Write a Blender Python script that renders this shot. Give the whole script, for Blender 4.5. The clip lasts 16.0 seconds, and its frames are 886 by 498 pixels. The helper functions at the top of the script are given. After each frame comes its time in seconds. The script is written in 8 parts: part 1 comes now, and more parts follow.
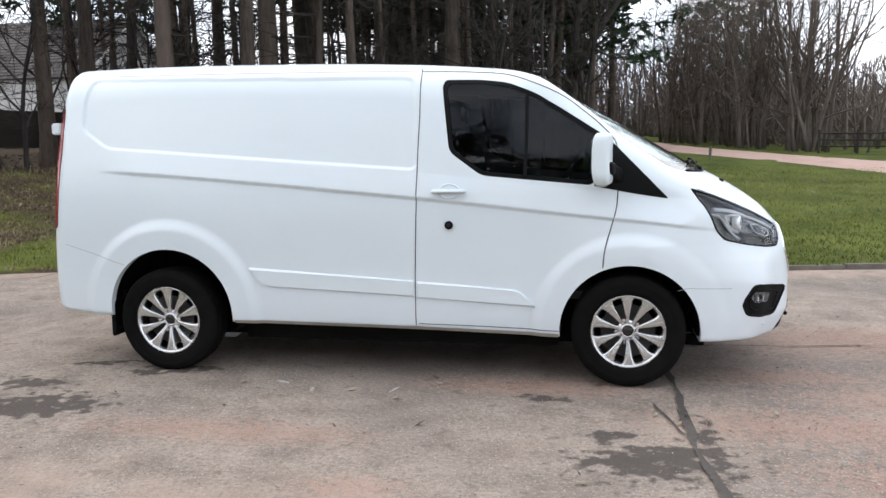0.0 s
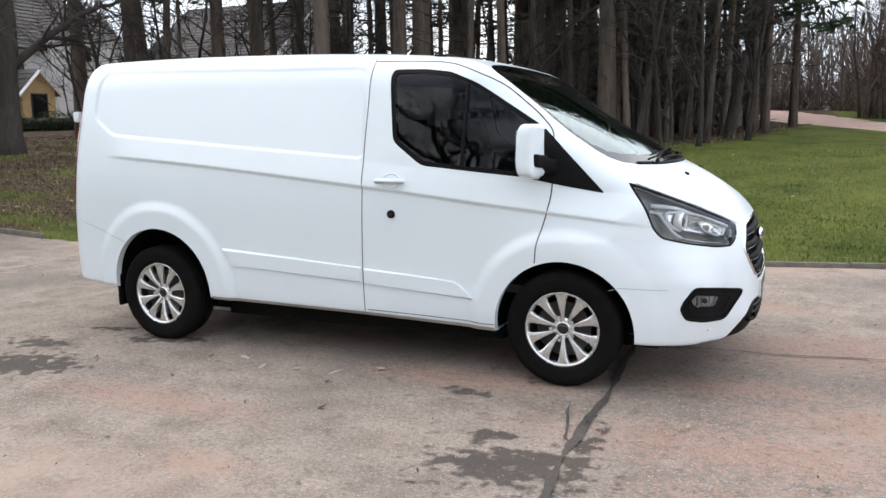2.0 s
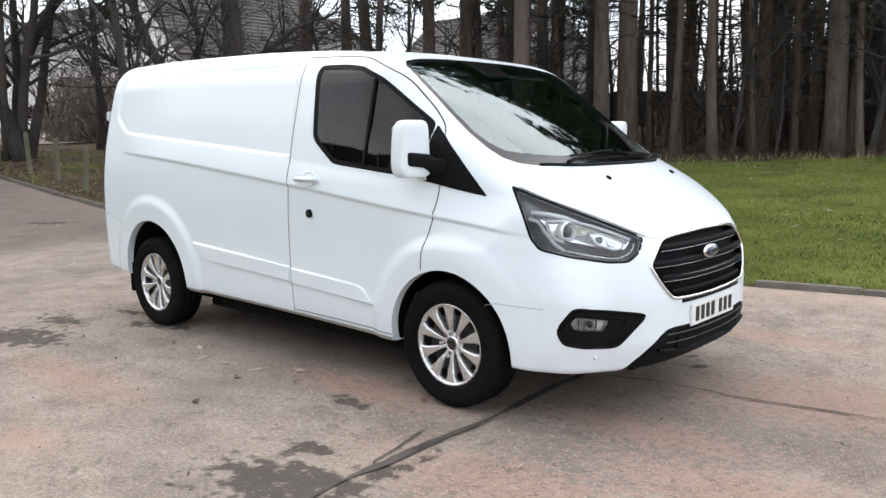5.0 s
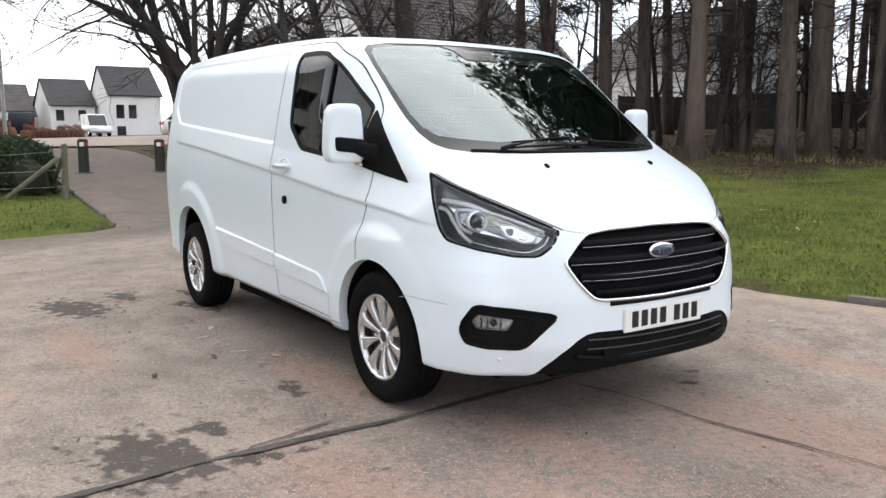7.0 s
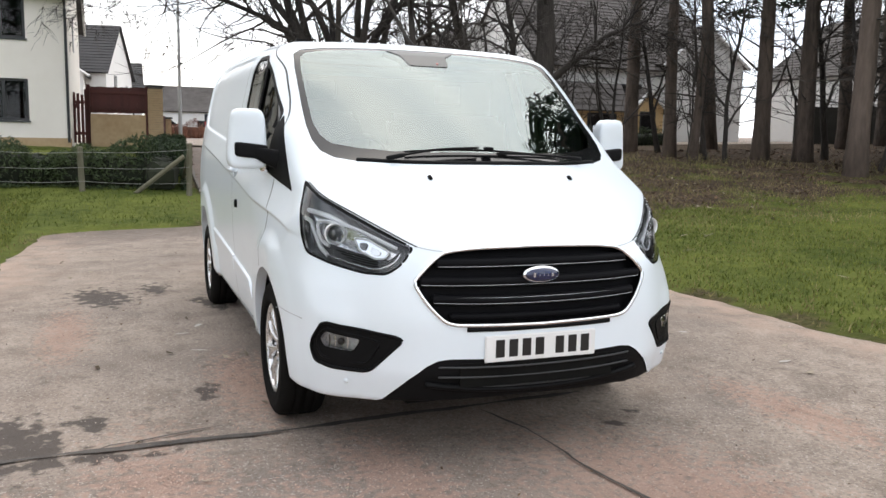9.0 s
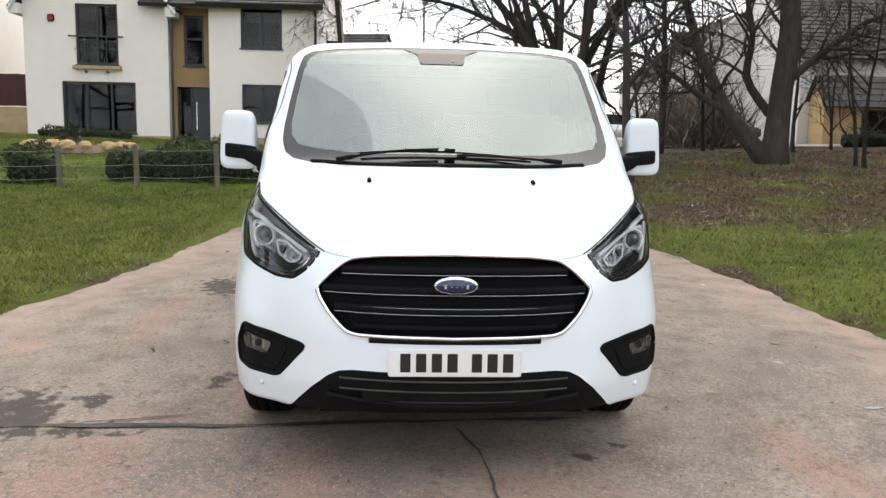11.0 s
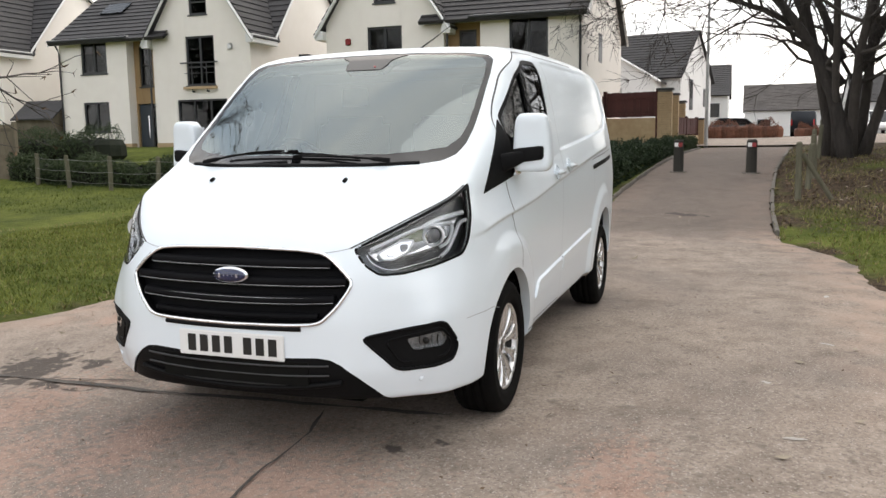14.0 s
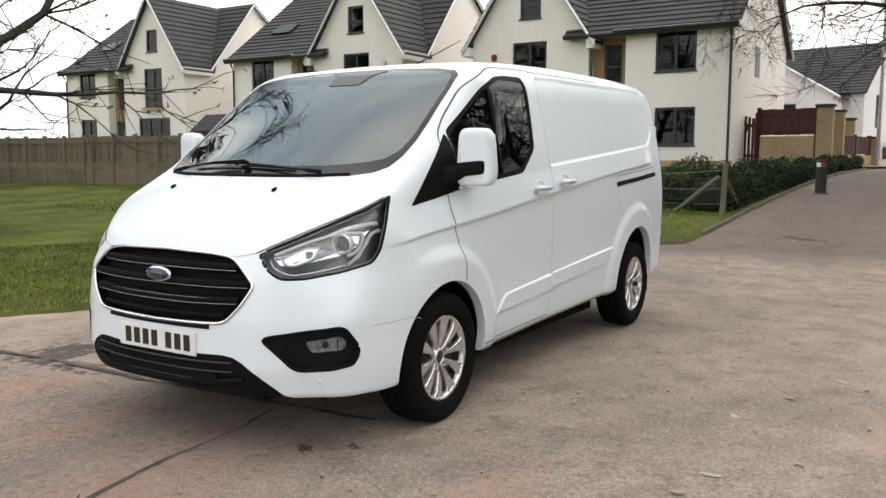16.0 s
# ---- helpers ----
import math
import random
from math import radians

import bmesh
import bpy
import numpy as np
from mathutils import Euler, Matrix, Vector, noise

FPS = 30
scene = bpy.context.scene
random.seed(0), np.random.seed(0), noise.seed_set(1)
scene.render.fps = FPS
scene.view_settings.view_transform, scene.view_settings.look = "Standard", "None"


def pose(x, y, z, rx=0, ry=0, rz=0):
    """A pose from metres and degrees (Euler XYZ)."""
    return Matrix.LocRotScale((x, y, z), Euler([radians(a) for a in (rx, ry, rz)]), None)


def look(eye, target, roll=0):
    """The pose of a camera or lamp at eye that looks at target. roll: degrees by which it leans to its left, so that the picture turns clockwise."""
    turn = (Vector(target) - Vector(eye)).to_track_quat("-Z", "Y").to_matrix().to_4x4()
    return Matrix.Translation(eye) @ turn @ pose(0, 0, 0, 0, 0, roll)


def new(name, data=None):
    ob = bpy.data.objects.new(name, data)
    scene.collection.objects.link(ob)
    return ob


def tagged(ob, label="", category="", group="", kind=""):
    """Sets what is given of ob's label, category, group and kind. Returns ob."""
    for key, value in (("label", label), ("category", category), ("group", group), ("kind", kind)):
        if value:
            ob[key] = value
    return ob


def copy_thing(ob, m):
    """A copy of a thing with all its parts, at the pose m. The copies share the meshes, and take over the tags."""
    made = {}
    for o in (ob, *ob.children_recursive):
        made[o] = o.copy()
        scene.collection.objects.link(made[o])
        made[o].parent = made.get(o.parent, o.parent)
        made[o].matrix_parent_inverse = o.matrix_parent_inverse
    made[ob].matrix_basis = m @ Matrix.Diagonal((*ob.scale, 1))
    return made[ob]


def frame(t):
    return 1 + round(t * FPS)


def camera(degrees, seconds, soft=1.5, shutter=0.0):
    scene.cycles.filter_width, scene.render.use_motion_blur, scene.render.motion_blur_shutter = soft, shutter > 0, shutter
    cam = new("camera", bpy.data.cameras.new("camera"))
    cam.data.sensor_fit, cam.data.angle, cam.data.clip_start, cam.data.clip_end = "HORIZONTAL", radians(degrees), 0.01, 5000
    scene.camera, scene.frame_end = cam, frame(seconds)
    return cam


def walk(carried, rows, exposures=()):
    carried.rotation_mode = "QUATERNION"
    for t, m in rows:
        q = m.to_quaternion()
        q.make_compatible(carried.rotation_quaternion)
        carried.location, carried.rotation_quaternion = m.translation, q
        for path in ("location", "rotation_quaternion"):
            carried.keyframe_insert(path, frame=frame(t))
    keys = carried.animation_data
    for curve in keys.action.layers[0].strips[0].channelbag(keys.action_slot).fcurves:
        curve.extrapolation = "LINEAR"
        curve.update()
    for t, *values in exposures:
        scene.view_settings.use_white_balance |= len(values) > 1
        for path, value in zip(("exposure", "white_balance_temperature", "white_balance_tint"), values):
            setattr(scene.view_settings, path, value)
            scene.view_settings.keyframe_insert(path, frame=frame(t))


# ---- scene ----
cam = camera(56.2, 16.0)
PATH = [
    (0, (1.249, -5.859, 1.446), (0.897, -3.906, 1.197), -0.8),
    (0.5, (1.737, -5.808, 1.455), (1.284, -3.879, 1.187), -1.0),
    (1, (2.056, -5.746, 1.461), (1.495, -3.847, 1.179), -1.1),
    (1.5, (2.394, -5.557, 1.498), (1.709, -3.702, 1.199), -1.1),
    (2, (2.701, -5.44, 1.521), (1.909, -3.63, 1.217), -0.7),
    (2.5, (3.013, -5.291, 1.533), (2.124, -3.525, 1.231), -0.7),
    (3, (3.269, -5.012, 1.487), (2.287, -3.294, 1.193), -0.7),
    (3.5, (3.503, -4.836, 1.464), (2.438, -3.169, 1.17), -0.8),
    (4, (3.796, -4.649, 1.462), (2.654, -3.034, 1.168), -0.9),
    (4.5, (4.002, -4.375, 1.444), (2.78, -2.819, 1.151), -0.7),
    (5, (4.255, -4.122, 1.443), (2.941, -2.64, 1.162), -0.5),
    (5.2, (4.362, -4.015, 1.432), (3.023, -2.56, 1.135), -0.4),
    (7.3, (5.070, -2.798, 1.340), (3.403, -1.724, 1.076), -0.2),
    (7.5, (5.083, -2.688, 1.352), (3.406, -1.630, 1.088), -0.2),
    (8, (5.333, -2.298, 1.356), (3.592, -1.351, 1.091), -0.1),
    (8.2, (5.386, -2.180, 1.354), (3.623, -1.274, 1.089), -0.0),
    (10.3, (5.609, -0.717, 1.379), (3.658, -0.366, 1.116), 2.1),
    (10.5, (5.622, -0.594, 1.378), (3.66, -0.313, 1.111), 1.8),
    (11, (5.615, -0.231, 1.391), (3.637, -0.12, 1.122), 1.1),
    (11.5, (5.56, 0.125, 1.384), (3.579, 0.088, 1.111), 0.5),
    (12, (5.521, 0.497, 1.393), (3.549, 0.31, 1.122), -0.1),
    (12.5, (5.567, 0.935, 1.399), (3.611, 0.615, 1.128), -0.5),
    (13, (5.516, 1.272, 1.377), (3.582, 0.838, 1.104), -0.7),
    (13.5, (5.472, 1.653, 1.38), (3.57, 1.093, 1.118), -0.8),
    (14, (5.439, 2.033, 1.375), (3.573, 1.362, 1.114), -0.8),
    (14.5, (5.310, 2.333, 1.372), (3.490, 1.544, 1.116), -0.5),
    (15, (5.212, 2.648, 1.369), (3.438, 1.756, 1.127), -0.3),
    (15.5, (5.153, 2.933, 1.368), (3.421, 1.960, 1.136), -0.1),
    (16, (5.011, 3.117, 1.361), (3.319, 2.075, 1.138), 0.1),
]
LIGHT = [(0, 0.12, 6180, 10), (2, 0.20, 6230, 10), (5, 0.25, 6300, 10), (8, 0.10, 6420, 10), (11, 0.10, 6550, 10), (13, 0.01, 6620, 10), (16, -0.07, 6800, 10)]
walk(cam, [(t, look(eye, target, roll)) for t, eye, target, roll in PATH], LIGHT)

# ---- light: an overcast winter day ----
world = bpy.data.worlds.new("overcast_sky")
scene.world = world
world.use_nodes = True
wn, wl = world.node_tree.nodes, world.node_tree.links
sky = wn.new("ShaderNodeTexSky")
sky.sky_type, sky.sun_disc = "NISHITA", False
sky.sun_elevation, sky.sun_rotation = radians(49), radians(259)
sky.air_density, sky.dust_density = 1.0, 4.0
wco = wn.new("ShaderNodeTexCoord")
wmap = wn.new("ShaderNodeMapping")
wmap.inputs["Scale"].default_value = (1.0, 1.0, 2.6)
cloud = wn.new("ShaderNodeTexNoise")
cloud.inputs["Scale"].default_value = 2.2
cloud.inputs["Detail"].default_value = 5
cramp = wn.new("ShaderNodeValToRGB")
cramp.color_ramp.elements[0].position, cramp.color_ramp.elements[0].color = 0.34, (5.2, 5.9, 6.9, 1)
cramp.color_ramp.elements[1].position, cramp.color_ramp.elements[1].color = 0.66, (11.4, 11.0, 10.6, 1)
wmix = wn.new("ShaderNodeMixRGB")
wmix.inputs[0].default_value = 0.88
wsep = wn.new("ShaderNodeSeparateXYZ")
wgrad = wn.new("ShaderNodeMapRange")  # thin cloud, nearly even from horizon to zenith
wgrad.inputs["From Min"].default_value, wgrad.inputs["From Max"].default_value = 0.0, 1.0
wgrad.inputs["To Min"].default_value, wgrad.inputs["To Max"].default_value = 0.92, 0.66
wmul = wn.new("ShaderNodeMixRGB")
wmul.blend_type, wmul.inputs[0].default_value = "MULTIPLY", 1.0
wl.new(wco.outputs["Generated"], wmap.inputs["Vector"])
wl.new(wco.outputs["Generated"], wsep.inputs[0])
wl.new(wsep.outputs["Z"], wgrad.inputs["Value"])
wl.new(wmap.outputs[0], cloud.inputs["Vector"])
wl.new(cloud.outputs[0], cramp.inputs[0])
wl.new(sky.outputs[0], wmix.inputs[1])
wl.new(cramp.outputs[0], wmix.inputs[2])
wl.new(wmix.outputs[0], wmul.inputs[1])
wl.new(wgrad.outputs[0], wmul.inputs[2])
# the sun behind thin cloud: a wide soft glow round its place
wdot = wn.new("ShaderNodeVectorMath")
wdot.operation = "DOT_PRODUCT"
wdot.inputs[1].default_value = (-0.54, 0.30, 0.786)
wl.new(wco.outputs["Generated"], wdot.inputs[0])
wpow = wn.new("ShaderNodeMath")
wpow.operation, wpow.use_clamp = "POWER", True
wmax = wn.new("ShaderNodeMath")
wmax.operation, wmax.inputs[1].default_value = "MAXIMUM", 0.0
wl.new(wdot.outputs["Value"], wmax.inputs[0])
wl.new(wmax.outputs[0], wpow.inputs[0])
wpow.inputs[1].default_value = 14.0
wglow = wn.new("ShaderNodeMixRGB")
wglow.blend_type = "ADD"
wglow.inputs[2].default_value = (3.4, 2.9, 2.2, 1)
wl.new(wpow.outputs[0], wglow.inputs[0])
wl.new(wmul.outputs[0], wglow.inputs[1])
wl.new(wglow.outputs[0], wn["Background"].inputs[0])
wn["Background"].inputs[1].default_value = 0.25
sun = bpy.data.lights.new("sun", "SUN")
sun.energy, sun.angle, sun.color = 1.25, radians(105), (1.0, 0.98, 0.95)
new("sun", sun).matrix_world = look((-4, 13, 14), (0, 0, 0))


# ---- materials ----
def mat(name, c1, c2=None, scale=8.0, rough=0.6, metal=0.0, bump=0.0, bscale=60.0, coat=0.0, big=0.6, spec=0.5, rvar=0.0, island=0.0, stretch=None):
    """A principled surface whose colour varies at two scales, with fine relief."""
    m = bpy.data.materials.new(name)
    m.use_nodes = True
    n, l = m.node_tree.nodes, m.node_tree.links
    b = n["Principled BSDF"]
    b.inputs["Roughness"].default_value = rough
    b.inputs["Metallic"].default_value = metal
    b.inputs["Coat Weight"].default_value = coat
    b.inputs["Coat Roughness"].default_value = 0.06
    b.inputs["Specular IOR Level"].default_value = spec
    b.inputs["Base Color"].default_value = (*c1, 1)
    co = n.new("ShaderNodeTexCoord")
    vec = co.outputs["Object"]
    if stretch:
        mp = n.new("ShaderNodeMapping")
        mp.inputs["Scale"].default_value = stretch
        l.new(vec, mp.inputs[0])
        vec = mp.outputs[0]
    if c2:
        n1, n2 = n.new("ShaderNodeTexNoise"), n.new("ShaderNodeTexNoise")
        n1.inputs["Scale"].default_value, n1.inputs["Detail"].default_value = scale, 8
        n2.inputs["Scale"].default_value, n2.inputs["Detail"].default_value = scale * 0.12, 4
        l.new(vec, n1.inputs["Vector"])
        l.new(vec, n2.inputs["Vector"])
        mx = n.new("ShaderNodeMath")
        mx.operation = "MULTIPLY_ADD"
        mx.inputs[1].default_value = big
        l.new(n2.outputs[0], mx.inputs[0])
        ad = n.new("ShaderNodeMath")
        ad.operation = "MULTIPLY"
        ad.inputs[1].default_value = 1 - big
        l.new(n1.outputs[0], ad.inputs[0])
        l.new(ad.outputs[0], mx.inputs[2])
        fac = mx.outputs[0]
        if island:
            oi, ge = n.new("ShaderNodeObjectInfo"), n.new("ShaderNodeNewGeometry")
            ra = n.new("ShaderNodeMath")
            ra.operation = "ADD"
            l.new(oi.outputs["Random"], ra.inputs[0])
            l.new(ge.outputs["Random Per Island"], ra.inputs[1])
            rs = n.new("ShaderNodeMath")
            rs.operation = "MULTIPLY_ADD"
            rs.inputs[1].default_value = island * 0.5
            l.new(ra.outputs[0], rs.inputs[0])
            l.new(fac, rs.inputs[2])
            sh = n.new("ShaderNodeMath")
            sh.operation = "SUBTRACT"
            sh.inputs[1].default_value = island * 0.5
            l.new(rs.outputs[0], sh.inputs[0])
            fac = sh.outputs[0]
        rp = n.new("ShaderNodeValToRGB")
        rp.color_ramp.elements[0].position, rp.color_ramp.elements[0].color = 0.34, (*c1, 1)
        rp.color_ramp.elements[1].position, rp.color_ramp.elements[1].color = 0.66, (*c2, 1)
        l.new(fac, rp.inputs[0])
        l.new(rp.outputs[0], b.inputs["Base Color"])
        if rvar:
            rr = n.new("ShaderNodeMath")
            rr.operation = "MULTIPLY_ADD"
            rr.inputs[1].default_value, rr.inputs[2].default_value = rvar, rough - rvar * 0.5
            l.new(fac, rr.inputs[0])
            l.new(rr.outputs[0], b.inputs["Roughness"])
    if bump:
        nb, bp = n.new("ShaderNodeTexNoise"), n.new("ShaderNodeBump")
        nb.inputs["Scale"].default_value, nb.inputs["Detail"].default_value = bscale, 6
        bp.inputs["Strength"].default_value, bp.inputs["Distance"].default_value = 1.0, bump
        l.new(vec, nb.inputs["Vector"])
        l.new(nb.outputs[0], bp.inputs["Height"])
        l.new(bp.outputs[0], b.inputs["Normal"])
    return m


def pane(name, tint, ior=1.5, rough=0.0, gloss=(1, 1, 1)):
    """Thin glass: clear tinted sheet whose gloss grows towards grazing."""
    m = bpy.data.materials.new(name)
    m.use_nodes = True
    n, l = m.node_tree.nodes, m.node_tree.links
    n.remove(n["Principled BSDF"])
    tr, gl, fr, mx = n.new("ShaderNodeBsdfTransparent"), n.new("ShaderNodeBsdfGlossy"), n.new("ShaderNodeFresnel"), n.new("ShaderNodeMixShader")
    tr.inputs[0].default_value = (*tint, 1)
    gl.inputs["Color"].default_value = (*gloss, 1)
    gl.inputs["Roughness"].default_value = rough
    fr.inputs[0].default_value = ior
    l.new(fr.outputs[0], mx.inputs[0])
    l.new(tr.outputs[0], mx.inputs[1])
    l.new(gl.outputs[0], mx.inputs[2])
    l.new(mx.outputs[0], n["Material Output"].inputs[0])
    return m


PAINT = mat("white_van_paint", (0.752, 0.82, 0.875), (0.775, 0.838, 0.89), 3, 0.36, coat=0.5, rvar=0.06)
BLACK = mat("black_plastic", (0.0035, 0.0035, 0.004), (0.006, 0.006, 0.0065), 40, 0.6, bump=0.0004, bscale=500, spec=0.12)
MATTBLACK = mat("matt_black_grille", (0.003, 0.003, 0.004), (0.005, 0.005, 0.006), 40, 0.6, spec=0.08)
GLOSSBLACK = mat("gloss_black", (0.008, 0.008, 0.009), None, 10, 0.12, coat=0.6)
RUBBER = mat("tyre_rubber", (0.005, 0.005, 0.005), (0.010, 0.0095, 0.009), 14, 0.85, bump=0.0006, bscale=90, spec=0.06)
CHROME = mat("chrome", (0.80, 0.81, 0.83), None, 10, 0.10, metal=1.0)
ALLOY = mat("silver_alloy", (0.74, 0.74, 0.75), (0.64, 0.64, 0.64), 12, 0.27, metal=0.85, rvar=0.1, coat=0.3)
DARKMETAL = mat("dark_metal", (0.012, 0.012, 0.012), (0.03, 0.028, 0.026), 25, 0.5, metal=0.5)
UNDER = mat("underbody_black", (0.004, 0.004, 0.004), (0.008, 0.008, 0.007), 9, 0.9, spec=0.1)
SEAM = mat("panel_gap", (0.05, 0.05, 0.052), None, 10, 0.7)
FRIT = mat("windscreen_black_border", (0.006, 0.006, 0.007), None, 10, 0.12)
SCREEN = pane("windscreen_glass", (0.60, 0.71, 0.70), 2.65, gloss=(0.88, 0.98, 0.98))
SIDEGLASS = pane("side_window_glass", (0.18, 0.20, 0.215), 1.36)
LENS = pane("clear_lens", (0.95, 0.96, 0.97), 1.5)
REDLENS = mat("red_lamp_lens", (0.30, 0.006, 0.008), (0.36, 0.01, 0.012), 20, 0.12, coat=0.8)
TRIM = mat("grey_cabin_trim", (0.035, 0.036, 0.038), (0.05, 0.05, 0.052), 30, 0.7)
CLOTH = mat("dark_seat_cloth", (0.03, 0.031, 0.034), (0.055, 0.056, 0.06), 60, 0.9, bump=0.001, bscale=300)
LINER = mat("pale_headliner", (0.42, 0.42, 0.41), (0.48, 0.48, 0.47), 30, 0.9)
PLATEWHITE = mat("number_plate_white", (0.80, 0.80, 0.79), (0.76, 0.76, 0.75), 12, 0.35)
PLATEBLACK = mat("number_plate_black", (0.01, 0.01, 0.01), None, 12, 0.4)
BADGEBLUE = mat("badge_blue", (0.004, 0.012, 0.06), None, 12, 0.2, coat=0.8)
LAMPINNER = mat("satin_lamp_reflector", (0.70, 0.71, 0.73), (0.86, 0.87, 0.89), 30, 0.16, metal=0.85, bump=0.002, bscale=40)
# the dark-to-bright mottle paints the reflector's sparkle
FOGSILVER = mat("sparkled_fog_lamp_silver", (0.10, 0.10, 0.105), (0.62, 0.62, 0.63), 70, 0.22, metal=0.5, bump=0.004, bscale=90)
LAMPDARK = mat("dark_lamp_bezel", (0.10, 0.103, 0.108), (0.20, 0.205, 0.21), 20, 0.28, metal=0.4, coat=0.2)
LIGHTBAR = mat("bright_lamp_strip", (0.86, 0.87, 0.89), None, 20, 0.32, metal=0.15)
DULLCHROME = mat("dull_chrome_line", (0.34, 0.35, 0.36), None, 20, 0.25, metal=1.0)
FAINTGAP = mat("fine_panel_joint", (0.38, 0.40, 0.43), None, 20, 0.5)
ROADDIRT = mat("road_dirt_film", (0.33, 0.30, 0.27), (0.50, 0.47, 0.43), 14, 0.7)


# ---- mesh helpers ----
def mesh_ob(name, verts, faces, material, parent=None, label="", smooth=False):
    me = bpy.data.meshes.new(name)
    me.from_pydata([tuple(v) for v in verts], [], [tuple(q) for q in faces])
    me.validate()
    me.materials.append(material)
    if smooth:
        me.polygons.foreach_set("use_smooth", [True] * len(me.polygons))
    me.update()
    ob = new(name, me)
    if parent:
        ob.parent = parent
    if label:
        tagged(ob, label)
    return ob


def part(name, bm, material, parent, label="", smooth=False):
    me = bpy.data.meshes.new(name)
    bmesh.ops.recalc_face_normals(bm, faces=bm.faces)
    bm.to_mesh(me)
    bm.free()
    me.materials.append(material)
    if smooth:
        me.polygons.foreach_set("use_smooth", [True] * len(me.polygons))
    ob = new(name, me)
    if parent:
        ob.parent = parent
    if label:
        tagged(ob, label)
    return ob


def thing(name, m, label, category, group="", kind=""):
    ob = new(name)
    ob.matrix_world = m
    return tagged(ob, label, category, group, kind)


def add_box(bm, x0, x1, y0, y1, z0, z1, bevel=0.0, m=None):
    r = bmesh.ops.create_cube(bm, size=1.0)
    vs = r["verts"]
    bmesh.ops.transform(bm, matrix=Matrix.LocRotScale(((x0 + x1) / 2, (y0 + y1) / 2, (z0 + z1) / 2), None, (abs(x1 - x0), abs(y1 - y0), abs(z1 - z0))), verts=vs)
    if bevel:
        es = list({e for v in vs for e in v.link_edges})
        r = bmesh.ops.bevel(bm, geom=es, offset=bevel, segments=2, affect="EDGES", clamp_overlap=True)
        vs = list({v for q in r["faces"] for v in q.verts} | {v for v in vs if v.is_valid})
    if m is not None:
        bmesh.ops.transform(bm, matrix=m, verts=vs)
    return vs


def box_bm(x0, x1, y0, y1, z0, z1, bevel=0.0, m=None):
    bm = bmesh.new()
    add_box(bm, x0, x1, y0, y1, z0, z1, bevel, m)
    return bm


def prism_bm(poly, axis, a, b, bm=None):
    """A flat outline, as pairs, drawn out along an axis from a to b. axis x: pairs are y, z; y: x, z; z: x, y."""
    bm = bm or bmesh.new()

    def at(p, t):
        return {"x": (t, p[0], p[1]), "y": (p[0], t, p[1]), "z": (p[0], p[1], t)}[axis]
    lo = [bm.verts.new(at(p, a)) for p in poly]
    hi = [bm.verts.new(at(p, b)) for p in poly]
    n = len(poly)
    bm.faces.new(lo)
    bm.faces.new(hi[::-1])
    for i in range(n):
        bm.faces.new((lo[i], hi[i], hi[(i + 1) % n], lo[(i + 1) % n]))
    return bm


def cyl_bm(r0, r1, z0, z1, n=12, bm=None, m=None, caps=True):
    bm = bm or bmesh.new()
    r = bmesh.ops.create_cone(bm, cap_ends=caps, segments=n, radius1=r0, radius2=r1, depth=z1 - z0)
    bmesh.ops.translate(bm, vec=(0, 0, (z0 + z1) / 2), verts=r["verts"])
    if m is not None:
        bmesh.ops.transform(bm, matrix=m, verts=r["verts"])
    return bm


def lathe(profile, n=48, closed=False):
    """Verts and faces of a profile of (radius, y) turned about the y axis."""
    a = np.linspace(0, 2 * np.pi, n, endpoint=False)
    p = np.array(profile, float)
    v = np.stack([np.outer(np.cos(a), p[:, 0]), np.tile(p[:, 1], (n, 1)), np.outer(np.sin(a), p[:, 0])], -1).reshape(-1, 3)
    k = len(p)
    q = [(i * k + j, i * k + (j + 1) % k, ((i + 1) % n) * k + (j + 1) % k, ((i + 1) % n) * k + j) for i in range(n) for j in range(k if closed else k - 1)]
    return v, q


def tube(points, radius, n=6, closed=False, flat=1.0):
    """Verts and faces of a round bar along points; radius may be a list; flat squashes it along the second axis."""
    p = np.array(points, float)
    m = len(p)
    r = np.broadcast_to(np.array(radius, float), (m,))
    if closed:
        t = np.roll(p, -1, 0) - np.roll(p, 1, 0)
    else:
        t = np.gradient(p, axis=0)
    t /= np.linalg.norm(t, axis=1)[:, None] + 1e-9
    up = np.where(np.abs(t[:, 2:3]) > 0.95, np.array([[1.0, 0, 0]]), np.array([[0, 0, 1.0]]))
    u = np.cross(t, up)
    u /= np.linalg.norm(u, axis=1)[:, None] + 1e-9
    w = np.cross(u, t)
    a = np.linspace(0, 2 * np.pi, n, endpoint=False)
    v = p[:, None] + r[:, None, None] * (np.cos(a)[None, :, None] * u[:, None] * flat + np.sin(a)[None, :, None] * w[:, None])
    v = v.reshape(-1, 3)
    q = [(i * n + j, i * n + (j + 1) % n, ((i + 1) % m) * n + (j + 1) % n, ((i + 1) % m) * n + j) for i in range(m if closed else m - 1) for j in range(n)]
    if not closed:
        q += [tuple(range(n))[::-1], tuple((m - 1) * n + j for j in range(n))]
    return v, q


